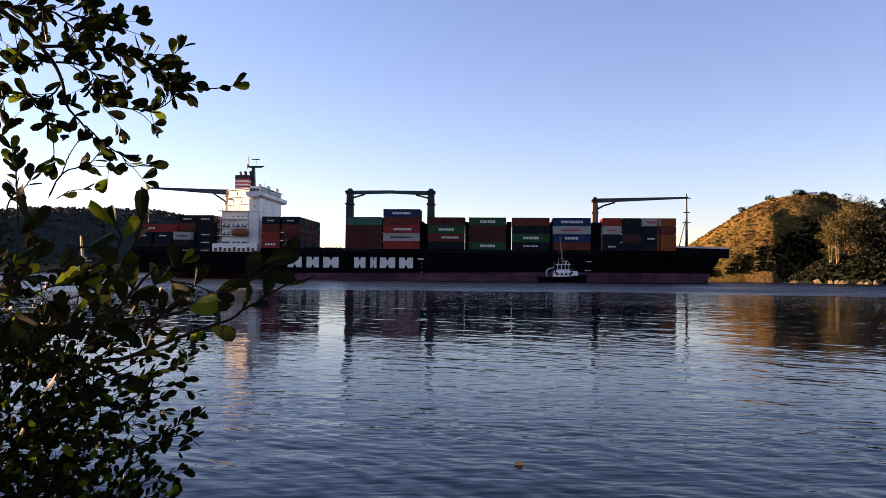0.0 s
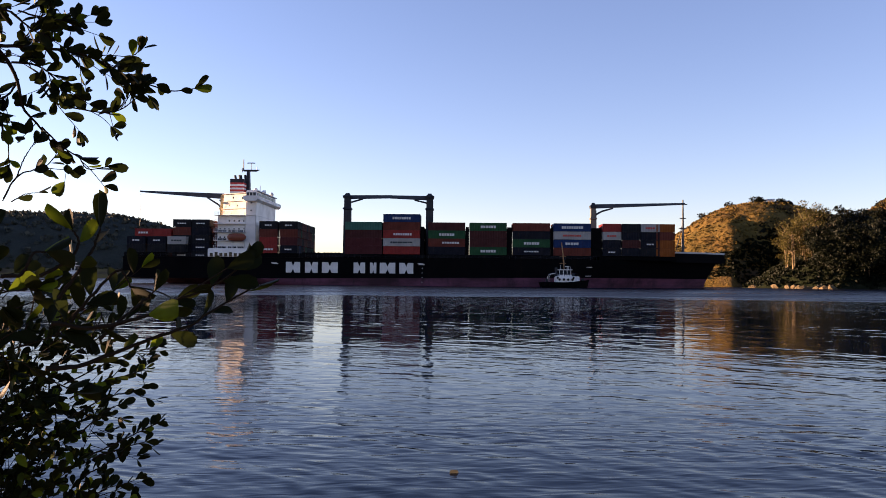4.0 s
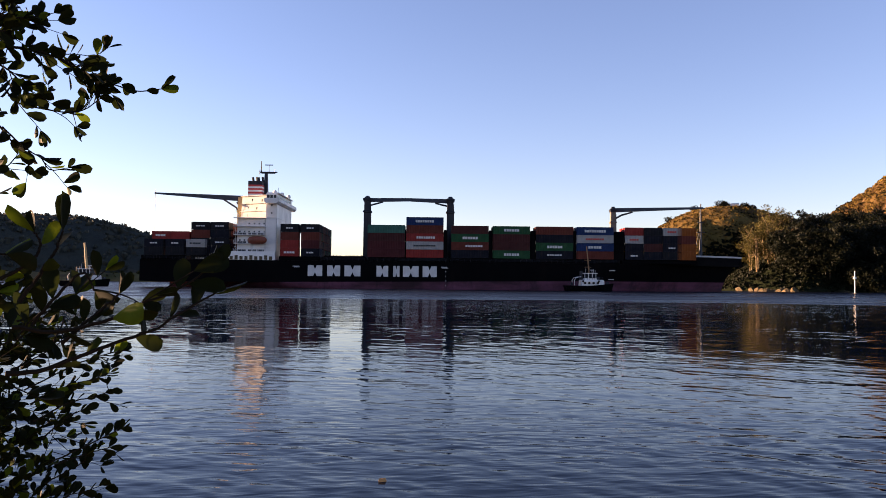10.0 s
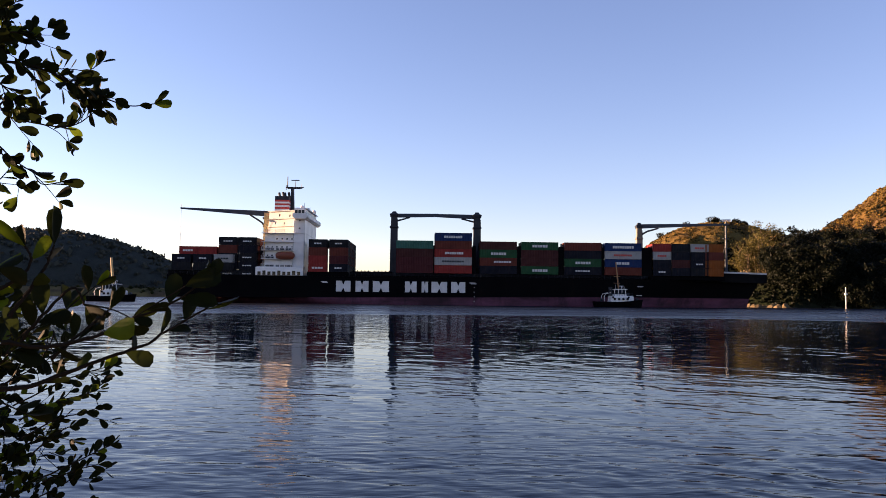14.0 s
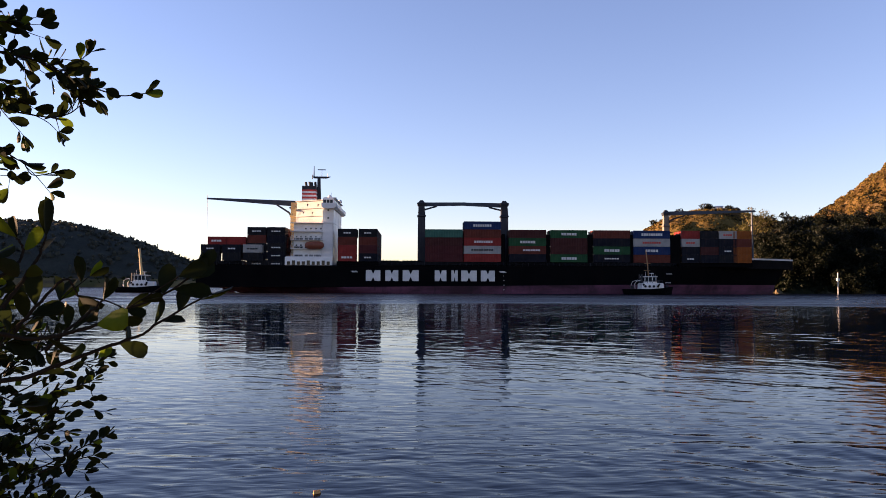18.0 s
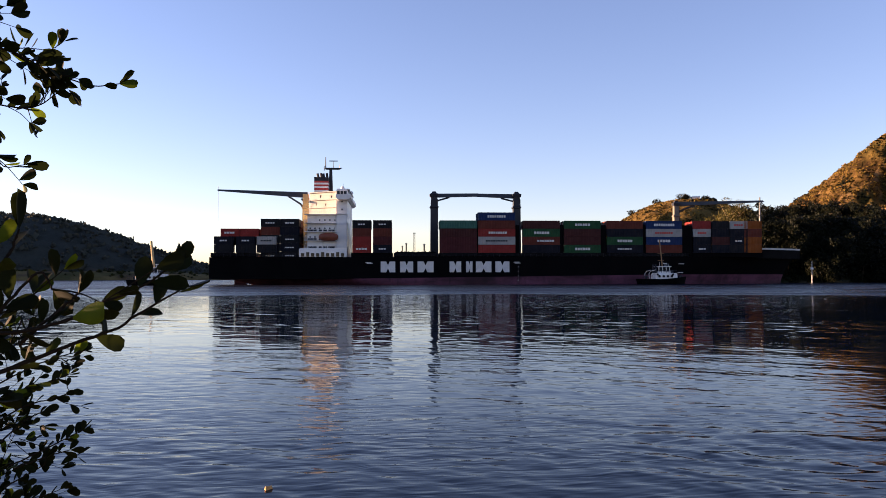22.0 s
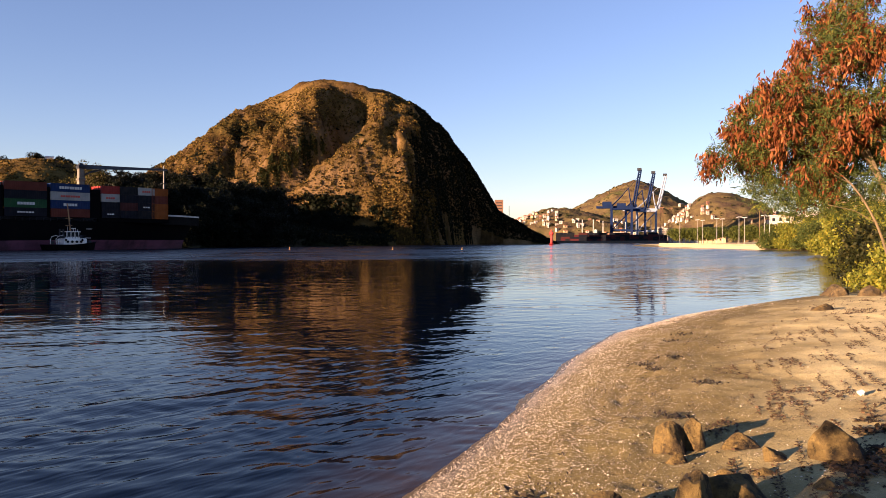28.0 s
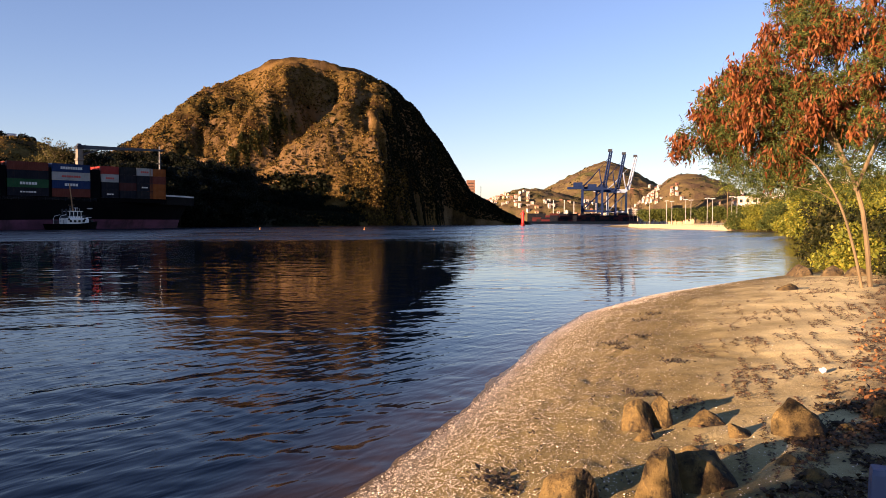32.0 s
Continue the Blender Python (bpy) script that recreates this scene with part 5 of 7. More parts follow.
def low_edge(z):
    """How far out the low growth reaches at a height, fitted to the camera's view."""
    return float(np.interp(z, [1.9, 2.05, 2.15, 2.25, 2.36, 2.44], [-0.86, -0.9, -0.89, -0.93, -0.9, -0.95])) - abs(rng.normal(0, 0.05))


fill(330, (-1.35, 1.85, 1.75), (-0.8, 2.15, 2.44), 8, 0.037, low_edge)
fill(180, (-1.35, 2.1, 1.7), (-0.85, 2.4, 2.42), 8, 0.04, low_edge)
fill(18, (-1.3, 1.9, 2.3), (-1.05, 2.2, 2.58), 7, 0.04)
fill(14, (-0.84, 1.05, 2.44), (-0.56, 1.35, 2.6), 5, 0.045, lambda z: -0.56 - 0.1 * rng.uniform(0, 1))
fill(12, (-0.66, 1.05, 2.48), (-0.46, 1.25, 2.57), 4, 0.045)
fill(6, (-0.78, 1.05, 2.56), (-0.62, 1.25, 2.62), 4, 0.042)
fill(60, (-2.9, 2.4, 0.7), (-1.6, 4.4, 2.5), 11, 0.055)
# unseen leaf masses left of the view, added to shade beach and boughs
fill(600, (-4.2, 0.6, 1.0), (-1.66, 2.4, 4.4), 6, 0.1)
fill(700, (-5.0, 3.2, 1.2), (-2.95, 4.8, 4.6), 6, 0.12)
fill(800, (-4.6, 2.2, 1.0), (-2.6, 4.0, 2.6), 6, 0.125)
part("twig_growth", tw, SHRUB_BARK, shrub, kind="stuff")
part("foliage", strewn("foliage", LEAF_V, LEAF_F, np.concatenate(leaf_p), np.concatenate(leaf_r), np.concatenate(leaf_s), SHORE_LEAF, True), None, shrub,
     "small oval leathery leaves, some coloured yellow-green as if backlit", kind="stuff")


def crown_points(rng, n, lobes):
    """Points in a crown of lobes (x, y, z, radius), thick at the skin."""
    out = []
    wts = np.array([l[3] ** 2 for l in lobes])
    for i, k in enumerate(rng.multinomial(n, wts / wts.sum())):
        d = rng.normal(0, 1, (k, 3))
        d /= np.linalg.norm(d, axis=1)[:, None]
        r = lobes[i][3] * rng.uniform(0.35, 1.0, k) ** 0.5 * (1 + 0.25 * rng.normal(0, 1, k) * 0.5)
        out.append(np.array(lobes[i][:3]) + d * r[:, None] * np.array([1, 1, 0.72]))
    return np.concatenate(out)


def tree_model(name, label, seed, height, spread, leaf, n, size, bark=PALE_BARK, trunks=1, low=0):
    rng = np.random.default_rng(seed)
    ob = thing(name, label, "tree")
    lobes = []
    bm = bmesh.new()
    for k in range(trunks):
        lean = rng.normal(0, 0.08, 2) * height
        top = np.array([lean[0], lean[1], height * 0.72])
        c, w = curve_points([(k * 0.7, 0, -0.8), (k * 0.7 + lean[0] * 0.3, lean[1] * 0.2, height * 0.3), tuple(top)], 7)
        limb(bm, c, height * 0.018, height * 0.007, 6)
        for _ in range(6):
            i = rng.integers(3, 7)
            a = rng.uniform(0, 2 * np.pi)
            end = c[i] + np.array([math.cos(a) * spread * rng.uniform(0.4, 0.9), math.sin(a) * spread * rng.uniform(0.4, 0.9), height * rng.uniform(0.06, 0.26)])
            limb(bm, [c[i], (c[i] + end) / 2 + np.array([0, 0, -0.3]), end], height * 0.008, height * 0.003, 5)
            lobes.append((*end, spread * rng.uniform(0.3, 0.5)))
        lobes.append((*top, spread * 0.45))
    for _ in range(low):
        a = rng.uniform(0, 2 * np.pi)
        lobes.append((math.cos(a) * spread * 0.55, math.sin(a) * spread * 0.55, height * rng.uniform(0.12, 0.6), spread * rng.uniform(0.32, 0.5)))
    part("trunk", bm, bark, ob)
    p = crown_points(rng, n, lobes)
    part("crown", strewn("crown", BLADE_V, BLADE_F, p, any_turn(rng, n, 0.8), rng.uniform(0.6, 1.3, n) * size, leaf), None, ob, kind="stuff")
    return ob


def ground_of(field, x, y):
    X, Y, Z = field[:3]
    i = np.argmin((X - x) ** 2 + (Y - y) ** 2)
    return float(Z.ravel()[i])


def grove(models, places, group, rng, sink=0.3):
    """Copies of the models, one at each (x, y, z)."""
    for k, (x, y, z) in enumerate(places):
        m = models[k % len(models)]
        at = pose(x, y, z - sink, 0, 0, rng.uniform(0, 360))
        if k < len(models):
            m.matrix_basis = at
            tagged(m, group=group)
        else:
            copy_thing(m, at)


rng = np.random.default_rng(77)
# sunlit and shaded trees differ by leaf colour, not by light alone
tall = [tree_model("headland_tree", "tall pale-trunked tree with a thin olive crown on the rocky point", 60 + k, 19 + 2 * k, 5.2, SUN_TONED_LEAF, 1700, 0.66, PALE_BARK, 2, 5) for k in range(3)]
broad = [tree_model("shore_tree", "broad tree of the headland wood, near-black for its shade", 70 + k, 13 + 3 * k, 7.0, SHADE_TONED_LEAF, 3600, 0.9, BARK, 1, 9) for k in range(3)]
P = []
for b, d in ((26.9, 338), (27.4, 334), (28.1, 340), (28.6, 336), (27.9, 352), (28.4, 347)):
    x, y = d * math.sin(radians(b)), d * math.cos(radians(b))
    P.append((x, y, max(ground_of(headland, x, y), 0.5)))
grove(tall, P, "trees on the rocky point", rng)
P = []
for k in range(62):
    b = 29.3 + (k % 31) * 0.4 + rng.uniform(-0.25, 0.25)
    d = (332 if k < 31 else 385) + rng.uniform(-8, 16) + max(0, b - 36) * 5
    x, y = d * math.sin(radians(b)), d * math.cos(radians(b))
    P.append((x, y, max(ground_of(headland, x, y), 0.5) ))
for k in range(26):
    b = 29.0 + k * 0.5 + rng.uniform(-0.2, 0.2)
    d = 326 + max(0, b - 32) * 6.5 + rng.uniform(-2, 5)
    x, y = d * math.sin(radians(b)), d * math.cos(radians(b))
    P.append((x, y, max(ground_of(headland, x, y), 0.5)))
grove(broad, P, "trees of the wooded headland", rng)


# trees that crowd the foot of the rock hill, near-black up to its shadow's edge
foot = [tree_model("hill_foot_tree", "bushy tree at the rock hill's foot, near-black for its shade", 80 + k, 8 + k, 5.5, SHADE_TONED_LEAF, 1700, 1.0, BARK, 1, 5) for k in range(3)]
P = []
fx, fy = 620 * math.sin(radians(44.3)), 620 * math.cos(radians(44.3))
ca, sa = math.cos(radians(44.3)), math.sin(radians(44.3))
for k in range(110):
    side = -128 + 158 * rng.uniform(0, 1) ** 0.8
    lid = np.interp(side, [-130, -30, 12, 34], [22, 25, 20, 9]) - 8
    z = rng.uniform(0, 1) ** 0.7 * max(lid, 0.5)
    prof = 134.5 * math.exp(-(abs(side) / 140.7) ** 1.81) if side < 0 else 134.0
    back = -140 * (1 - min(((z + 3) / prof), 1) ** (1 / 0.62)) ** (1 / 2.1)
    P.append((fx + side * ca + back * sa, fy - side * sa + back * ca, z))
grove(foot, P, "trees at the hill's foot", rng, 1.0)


# ---- scrub on the hills, in one mesh a hill ----
BUMP_V, BUMP_F = [], []
_r = random.Random(4)
for _k in range(9):                            # a tuft of short leafy blades leaning outwards
    _a, _t = _k * 2.4, _r.uniform(0.1, 1.0)
    _d = Vector((math.cos(_a) * _t * 0.75, math.sin(_a) * _t * 0.75, 1.0 - 0.3 * _t))
    _s = Vector((-math.sin(_a), math.cos(_a), _r.uniform(-0.4, 0.4))) * _r.uniform(0.3, 0.5)
    _o = Vector((math.cos(_a) * 0.35 * _t, math.sin(_a) * 0.35 * _t, -0.25))
    _n = len(BUMP_V)
    BUMP_V += [tuple(_o), tuple(_o + _d * 0.55 - _s), tuple(_o + _d * 0.6 + _s), tuple(_o + _d * _r.uniform(0.9, 1.25))]
    BUMP_F += [(_n, _n + 2, _n + 1), (_n + 1, _n + 2, _n + 3)]


def scrub(name, label, field, n, lo, hi, material, seed, patch=30.0, thresh=0.0, zmin=1.0, nearside=True, tall=1.0, where=None):
    rng = np.random.default_rng(seed)
    X, Y, Z, S, D = field
    ok = (Z > zmin) & ((D < 0.12 * D.max()) if nearside else (D < 1e9)) & (fbm(S, D, seed, 3, patch) > thresh)
    if where is not None:
        ok = ok & where
    step = abs(S[0, 1] - S[0, 0])
    slope = np.gradient(Z, abs(D[1, 0] - D[0, 0]), step)
    weight = (ok * np.sqrt(1 + slope[0] ** 2 + slope[1] ** 2))[:-1, :-1].ravel()
    pick = rng.choice(weight.size, n, p=weight / weight.sum())
    i, j = np.divmod(pick, S.shape[1] - 1)
    u, v = rng.uniform(0, 1, (2, n))
    pos = np.stack([f[i, j] * (1 - u) * (1 - v) + f[i + 1, j] * u * (1 - v) + f[i, j + 1] * (1 - u) * v + f[i + 1, j + 1] * u * v for f in (X, Y, Z)], -1)
    size = lo + (hi - lo) * rng.uniform(0, 1, len(pick)) ** 2
    ob = new(name, strewn(name, BUMP_V, BUMP_F, pos, any_turn(rng, len(pick), 0.35), np.stack([size, size, size * 0.85 * tall], -1), material))
    tagged(ob, label, "scrub", kind="stuff")


_X, _Y, _Z, _S, _D = rock_hill
# where the rock hill's shade begins: gold tufts before it, near-black beyond
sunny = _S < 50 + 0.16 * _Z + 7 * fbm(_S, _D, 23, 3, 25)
# shadow line on the hill's foot; near-black scrub is drawn up to it
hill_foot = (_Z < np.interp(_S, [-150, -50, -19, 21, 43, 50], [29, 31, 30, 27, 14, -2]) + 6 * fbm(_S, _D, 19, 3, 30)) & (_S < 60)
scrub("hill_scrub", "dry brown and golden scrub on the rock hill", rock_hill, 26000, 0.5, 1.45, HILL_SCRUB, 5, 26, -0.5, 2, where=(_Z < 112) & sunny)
scrub("hill_spur_scrub", "brown scrub on the spur that runs down to the water", rock_hill, 4200, 0.5, 1.7, HILL_SCRUB, 27, 26, -2.0, -3.5, where=(_S > 30) & (_S < 76) & (_Z < 38))
scrub("hill_foot_growth", "scrub crowding the foot of the rock hill, near-black for its shade", rock_hill, 13000, 1.0, 3.2, SHADE_TONED_LEAF, 18, 40, -0.3, -3.5, where=hill_foot & (_D > -141))
# these near-black tufts put the flank's shade into colour
scrub("hill_flank_shade", "near-black tufts standing in for the shade on the rock hill's flank", rock_hill, 42000, 0.6, 1.4, SHADE_TONED_LEAF, 24, 40, -2.0, -2.5, False, where=~sunny & (_Z < 118) & (_D < 45))
_line = np.interp(_Z, [30, 42, 63, 91], [-50, -36, -12, 18])
scrub("hill_green_growth", "fresh green grass and shrubs in the gully of the rock hill", rock_hill, 2600, 0.5, 1.3, TREE_LEAF, 26, 20, -0.6, 2, where=(np.abs(_S - _line - 2) < 9) & (_Z > 38) & (_Z < 68))
scrub("hill_bushes", "dark olive bushes in the folds of the rock hill", rock_hill, 2200, 0.6, 2.0, SHADE_TONED_LEAF, 6, 40, 0.3, 2, where=_Z < 95)
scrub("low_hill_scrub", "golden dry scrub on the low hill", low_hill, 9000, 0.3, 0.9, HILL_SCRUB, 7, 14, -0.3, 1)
# near-black tufts fill the low hill up to its shadow line
scrub("low_hill_shade_tufts", "near-black tufts standing in for the shade on the low hill", low_hill, 11000, 0.6, 1.7, SHADE_TONED_LEAF, 28, 25, -2.0, 0.0, where=low_hill[2] < np.interp(low_hill[3], [-60, -26, -10, 7, 30], [5, 7, 17, 28, 33]) + 6 * fbm(low_hill[3], low_hill[4], 29, 3, 18))
scrub("low_hill_bushes", "dark bushes on the low hill", low_hill, 420, 0.5, 1.4, SHADE_TONED_LEAF, 8, 18, 0.25, 3)
scrub("headland_undergrowth", "undergrowth along the wooded headland, near-black for its shade", headland, 16000, 0.6, 1.7, SHADE_TONED_LEAF, 9, 25, -1.5, 0.0, False)
scrub("ridge_woods", "tree tops of the far ridge, greyed for haze", far_ridge, 5200, 3.0, 6.5, WOODS, 10, 80, -1.5, 3, False)
scrub("far_shore_bushes", "green bushes along the far shore", far_shore, 700, 1.5, 4.0, TREE_LEAF, 14, 80, -0.1, 0.5, False)
scrub("town_hill_scrub", "green scrub on the far hill", town_hill, 600, 1.5, 4.0, TREE_LEAF, 15, 90, 0.15, 8)
scrub("round_hill_scrub", "green scrub on the far round hill", town_hill_round, 350, 1.5, 4.0, TREE_LEAF, 16, 90, 0.1, 4)
scrub("low_town_scrub", "green scrub between the houses", town_hill_low, 350, 1.5, 4.0, TREE_LEAF, 17, 60, 0.1, 3)
# bushes that stand out on the low hill's crest, and a small white building there
for k, (b, size) in enumerate(((23.2, 2.4), (24.9, 2.6), (25.2, 2.2), (26.5, 2.2), (27.0, 1.8), (21.4, 2.0))):
    r = np.random.default_rng(90 + k)
    x, y = 432 * math.sin(radians(b)), 432 * math.cos(radians(b))
    z = ground_of(low_hill, x, y)
    bush = thing("hilltop_bush", "round dark bush on the hill's crest", "bush", pose(x, y, z), "bushes on the crest")
    pts = crown_points(r, 420, [(0, 0, size * 0.6, size), (size * 0.9, 0, size * 0.4, size * 0.7)])
    part("crown", strewn("crown", BLADE_V, BLADE_F, pts, any_turn(r, 420, 0.8), r.uniform(0.5, 1.0, 420), SHADE_TONED_LEAF), None, bush, kind="stuff")
    bm = bmesh.new()
    limb(bm, [(0, 0, -0.6), (0.1, 0, size * 0.4), (0.3, 0.1, size)], 0.25, 0.1)
    part("trunk", bm, BARK, bush)
x, y = 432 * math.sin(radians(25.9)), 432 * math.cos(radians(25.9))
hut = thing("white_hut", "small white hut with a pitched roof on the hilltop", "hut", pose(x, y, ground_of(low_hill, x, y), 0, 0, -20))
bm = bmesh.new()
box(bm, -1.8, -1.4, -1.0, 1.8, 1.4, 1.3)
part("wall", bm, WHITE, hut)
bm = bmesh.new()
loft(bm, [[(-2.1, -1.7, 1.3), (2.1, -1.7, 1.3), (2.1, 1.7, 1.3), (-2.1, 1.7, 1.3)], [(-2.1, -0.1, 2.2), (2.1, -0.1, 2.2), (2.1, 0.1, 2.2), (-2.1, 0.1, 2.2)]])
part("roof", bm, GREY, hut)


# ---- rocks ----
def stone_material(name, a, b, c):
    m = Mat(name, a, 0.85)
    m.mix(m.span(m.noise(2.6, 5, 0.65), 0.42, 0.56), b)
    m.mix(m.span(m.noise(6, 6, 0.75, (1, 1, 0.6)), 0.5, 0.6, 0, 0.9), c)
    m.mix(m.span(m.noise(16, 5, 0.7), 0.56, 0.66, 0, 0.6), tuple(1.5 * v for v in a))
    m.bump(m.noise(5, 7, 0.75), 1.0, 0.12)
    m.bump(m.noise(26, 5, 0.75), 0.8, 0.02)
    return m.m


STONE = stone_material("brown_granite", (0.17, 0.115, 0.036), (0.045, 0.029, 0.011), (0.006, 0.005, 0.004))
SHORE_STONE = stone_material("shore_rock", (0.12, 0.085, 0.038), (0.065, 0.045, 0.021), (0.028, 0.022, 0.015))


def rock_mesh(seed, size, material, peak=(0.0, 0.0), ridge=0.3, shoulder=0.62):
    """A broken stone: a hull round a footing, uneven shoulders and a short ridge at its peak, with chipped, worn faces."""
    r = random.Random(seed)
    bm = bmesh.new()
    for z, k, n in ((-0.5, 0.9, 5), (0.0, 1.0, 6), (shoulder, 0.8, 4)):
        for i in range(n):
            a = 2 * math.pi * (i + r.uniform(-0.3, 0.3)) / n
            q = k * r.uniform(0.75, 1.12)
            lean = max(z, 0) * 0.55
            bm.verts.new((math.cos(a) * q * (1 - lean * 0.4) + peak[0] * lean, math.sin(a) * q * (1 - lean * 0.4) + peak[1] * lean, z * r.uniform(0.8, 1.15)))
    turn = r.uniform(-0.5, 0.5)
    for i in (-1, 0, 1):
        bm.verts.new((peak[0] + i * ridge * math.cos(turn), peak[1] + i * ridge * math.sin(turn), 1.0 - 0.1 * abs(i) * r.uniform(0.3, 1.6)))
    hull = bmesh.ops.convex_hull(bm, input=bm.verts)
    loose = list({g for g in hull["geom_interior"] + hull["geom_unused"] if isinstance(g, bmesh.types.BMVert)})
    bmesh.ops.delete(bm, geom=loose, context="VERTS")
    bmesh.ops.bevel(bm, geom=bm.edges[:], offset=0.02, segments=1, affect="EDGES", clamp_overlap=True)
    bmesh.ops.triangulate(bm, faces=bm.faces[:])
    bmesh.ops.subdivide_edges(bm, edges=[e for e in bm.edges if e.calc_length() > 0.2], cuts=2, use_grid_fill=True)
    bmesh.ops.triangulate(bm, faces=bm.faces[:])
    bmesh.ops.subdivide_edges(bm, edges=[e for e in bm.edges if e.calc_length() > 0.16], cuts=1, use_grid_fill=True)
    bmesh.ops.triangulate(bm, faces=bm.faces[:])
    for v in bm.verts:
        p = v.co.copy()
        k = 1 + 0.05 * noise.noise(p * 1.7 + Vector((seed, 0, 0))) + 0.035 * noise.noise(p * 4.2) - 0.06 * abs(noise.noise(p * 6.1 + Vector((0, seed, 0))))
        v.co = Vector((p.x * size[0], p.y * size[1], p.z * size[2])) * k
    return finish(bm, "boulder", material, False)


def boulder(x, y, size, seed, label, turn=0.0, peak=(0.0, 0.0), material=STONE, z=None, group="boulders on the beach", ridge=0.3, shoulder=0.62):
    z = float(beach_height(np.array([x]), np.array([y]))[0]) if z is None else z
    ob = new("boulder", rock_mesh(seed, size, material, peak, ridge, shoulder))
    ob.matrix_basis = pose(x, y, z - 0.02, 0, 0, turn)
    return tagged(ob, label, "rock", group)


boulder(5.36, 2.52, (0.30, 0.28, 0.31), 1, "broad brown boulder half sunk in the sand", -55, (0.35, 0.1), shoulder=0.72)
boulder(5.58, 1.88, (0.2, 0.27, 0.45), 2, "tall split brown boulder with a bright sunlit face", -60, (0.3, 0.2), ridge=0.25, shoulder=0.8)
# added stone that stands in for the split boulder's shaded right side
boulder(6.04, 1.69, (0.31, 0.27, 0.29), 3, "stone added for the split boulder's shaded right side", -40, (-0.4, 0.1), ridge=0.4, shoulder=0.8)
boulder(7.62, 2.80, (0.22, 0.27, 0.32), 18, "upright boulder with an orange sunlit face", -60, (-0.1, 0.1), ridge=0.35, shoulder=0.75)
# added stone that stands in for the upright boulder's shaded half
boulder(7.80, 2.64, (0.15, 0.18, 0.33), 27, "stone added for the upright boulder's black shaded half", -30, (0.0, 0.0), ridge=0.35, shoulder=0.8)
boulder(7.24, 2.60, (0.14, 0.12, 0.12), 8, "little dark stone in the sand", -45, (0.2, 0.0))
boulder(7.92, 2.20, (0.27, 0.22, 0.17), 5, "low wedge of brown stone", -55, (-0.05, 0.1), ridge=0.15, shoulder=0.4)
boulder(7.52, 1.75, (0.18, 0.14, 0.14), 17, "small pointed brown stone", -50, (-0.75, 0.0), ridge=0.1, shoulder=0.4)
boulder(7.68, 1.26, (0.33, 0.28, 0.36), 21, "large pointed brown boulder", -55, (-0.35, 0.1), ridge=0.12, shoulder=0.5)
boulder(8.45, 0.62, (0.2, 0.24, 0.22), 9, "grey-brown boulder in leaf litter", -40, (-0.2, 0.1), shoulder=0.7)
boulder(9.8, 0.3, (0.36, 0.42, 0.42), 10, "rounded boulder at the grass's edge", 60, shoulder=0.75)
for k, (x, y, a, h) in enumerate(((6.9, 2.05, 0.09, 0.07), (7.0, 1.75, 0.11, 0.08), (6.75, 1.2, 0.13, 0.09), (7.9, 0.9, 0.1, 0.08), (6.4, 0.95, 0.14, 0.1), (6.2, 2.3, 0.05, 0.04), (8.6, 1.2, 0.07, 0.05), (5.9, 0.9, 0.12, 0.08))):
    boulder(x, y, (a, a * 1.2, h), 60 + k, "small dark stone lying in the shade of the boulders", 40 * k, group="small stones by the boulders")
boulder(22.7, 4.2, (0.34, 0.4, 0.2), 11, "flat wedge of pale rock in the sand", -55, (0.5, 0), shoulder=0.3)
boulder(30.6, 5.0, (0.42, 0.42, 0.4), 12, "large pale shore boulder beside the bushes", -50, (-0.2, 0), SHORE_STONE, shoulder=0.7)
boulder(32.8, 5.6, (0.5, 0.5, 0.45), 13, "large pale shore boulder beside the bushes", 70, (0, 0), SHORE_STONE, shoulder=0.7)
boulder(29.8, 4.0, (0.45, 0.5, 0.4), 14, "low shore boulder beside the bushes", 110, (0, 0), SHORE_STONE)
boulder(29.2, 3.2, (0.45, 0.5, 0.35), 15, "low shore boulder beside the bushes", 10, (0.2, 0), SHORE_STONE)
boulder(38.0, 7.0, (0.12, 0.13, 0.12), 16, "little dark stone at the water's edge", 10)
rng = np.random.default_rng(31)
for k in range(26):
    b = 24.7 + k * 0.2 + rng.uniform(-0.15, 0.15)
    d = 310 + abs(b - 30) * 3.0 + rng.uniform(-2, 3)
    boulder(d * math.sin(radians(b)), d * math.cos(radians(b)), tuple(rng.uniform(1.0, 2.8, 3) * np.array([1, 1, 0.6])), 40 + k, "sunlit rock on the headland's shore", rng.uniform(0, 360), (0.1, 0.0), SHORE_STONE, 0.1, "rocks of the headland")

# ---- litter on the sand: shells, dry leaves, weed ----
SHELL = Mat("bleached_shell", (0.85, 0.74, 0.58), 0.3).vary(0.25).m
DRY = Mat("dry_leaf", (0.075, 0.042, 0.02), 0.8).vary(0.6).m
MOULD = Mat("rotting_leaf", (0.04, 0.024, 0.011), 0.8).vary(0.6).m
WEED = Mat("dark_weed", (0.035, 0.025, 0.015), 0.7).vary(0.4).m
rng = np.random.default_rng(55)
u = rng.uniform(0, 1, 42000) ** 1.5 * 24
sx, sy = 4.5 + u, np.interp(4.5 + u, [p[0] for p in SHORE], [p[1] for p in SHORE])
d = rng.gamma(1.6, 0.7, len(u)) + 0.04
pos = np.stack([sx + d * 0.35, sy - d * 0.93], -1)
pos = np.concatenate([pos, beach_height(pos[:, 0], pos[:, 1])[:, None] + 0.003], 1)
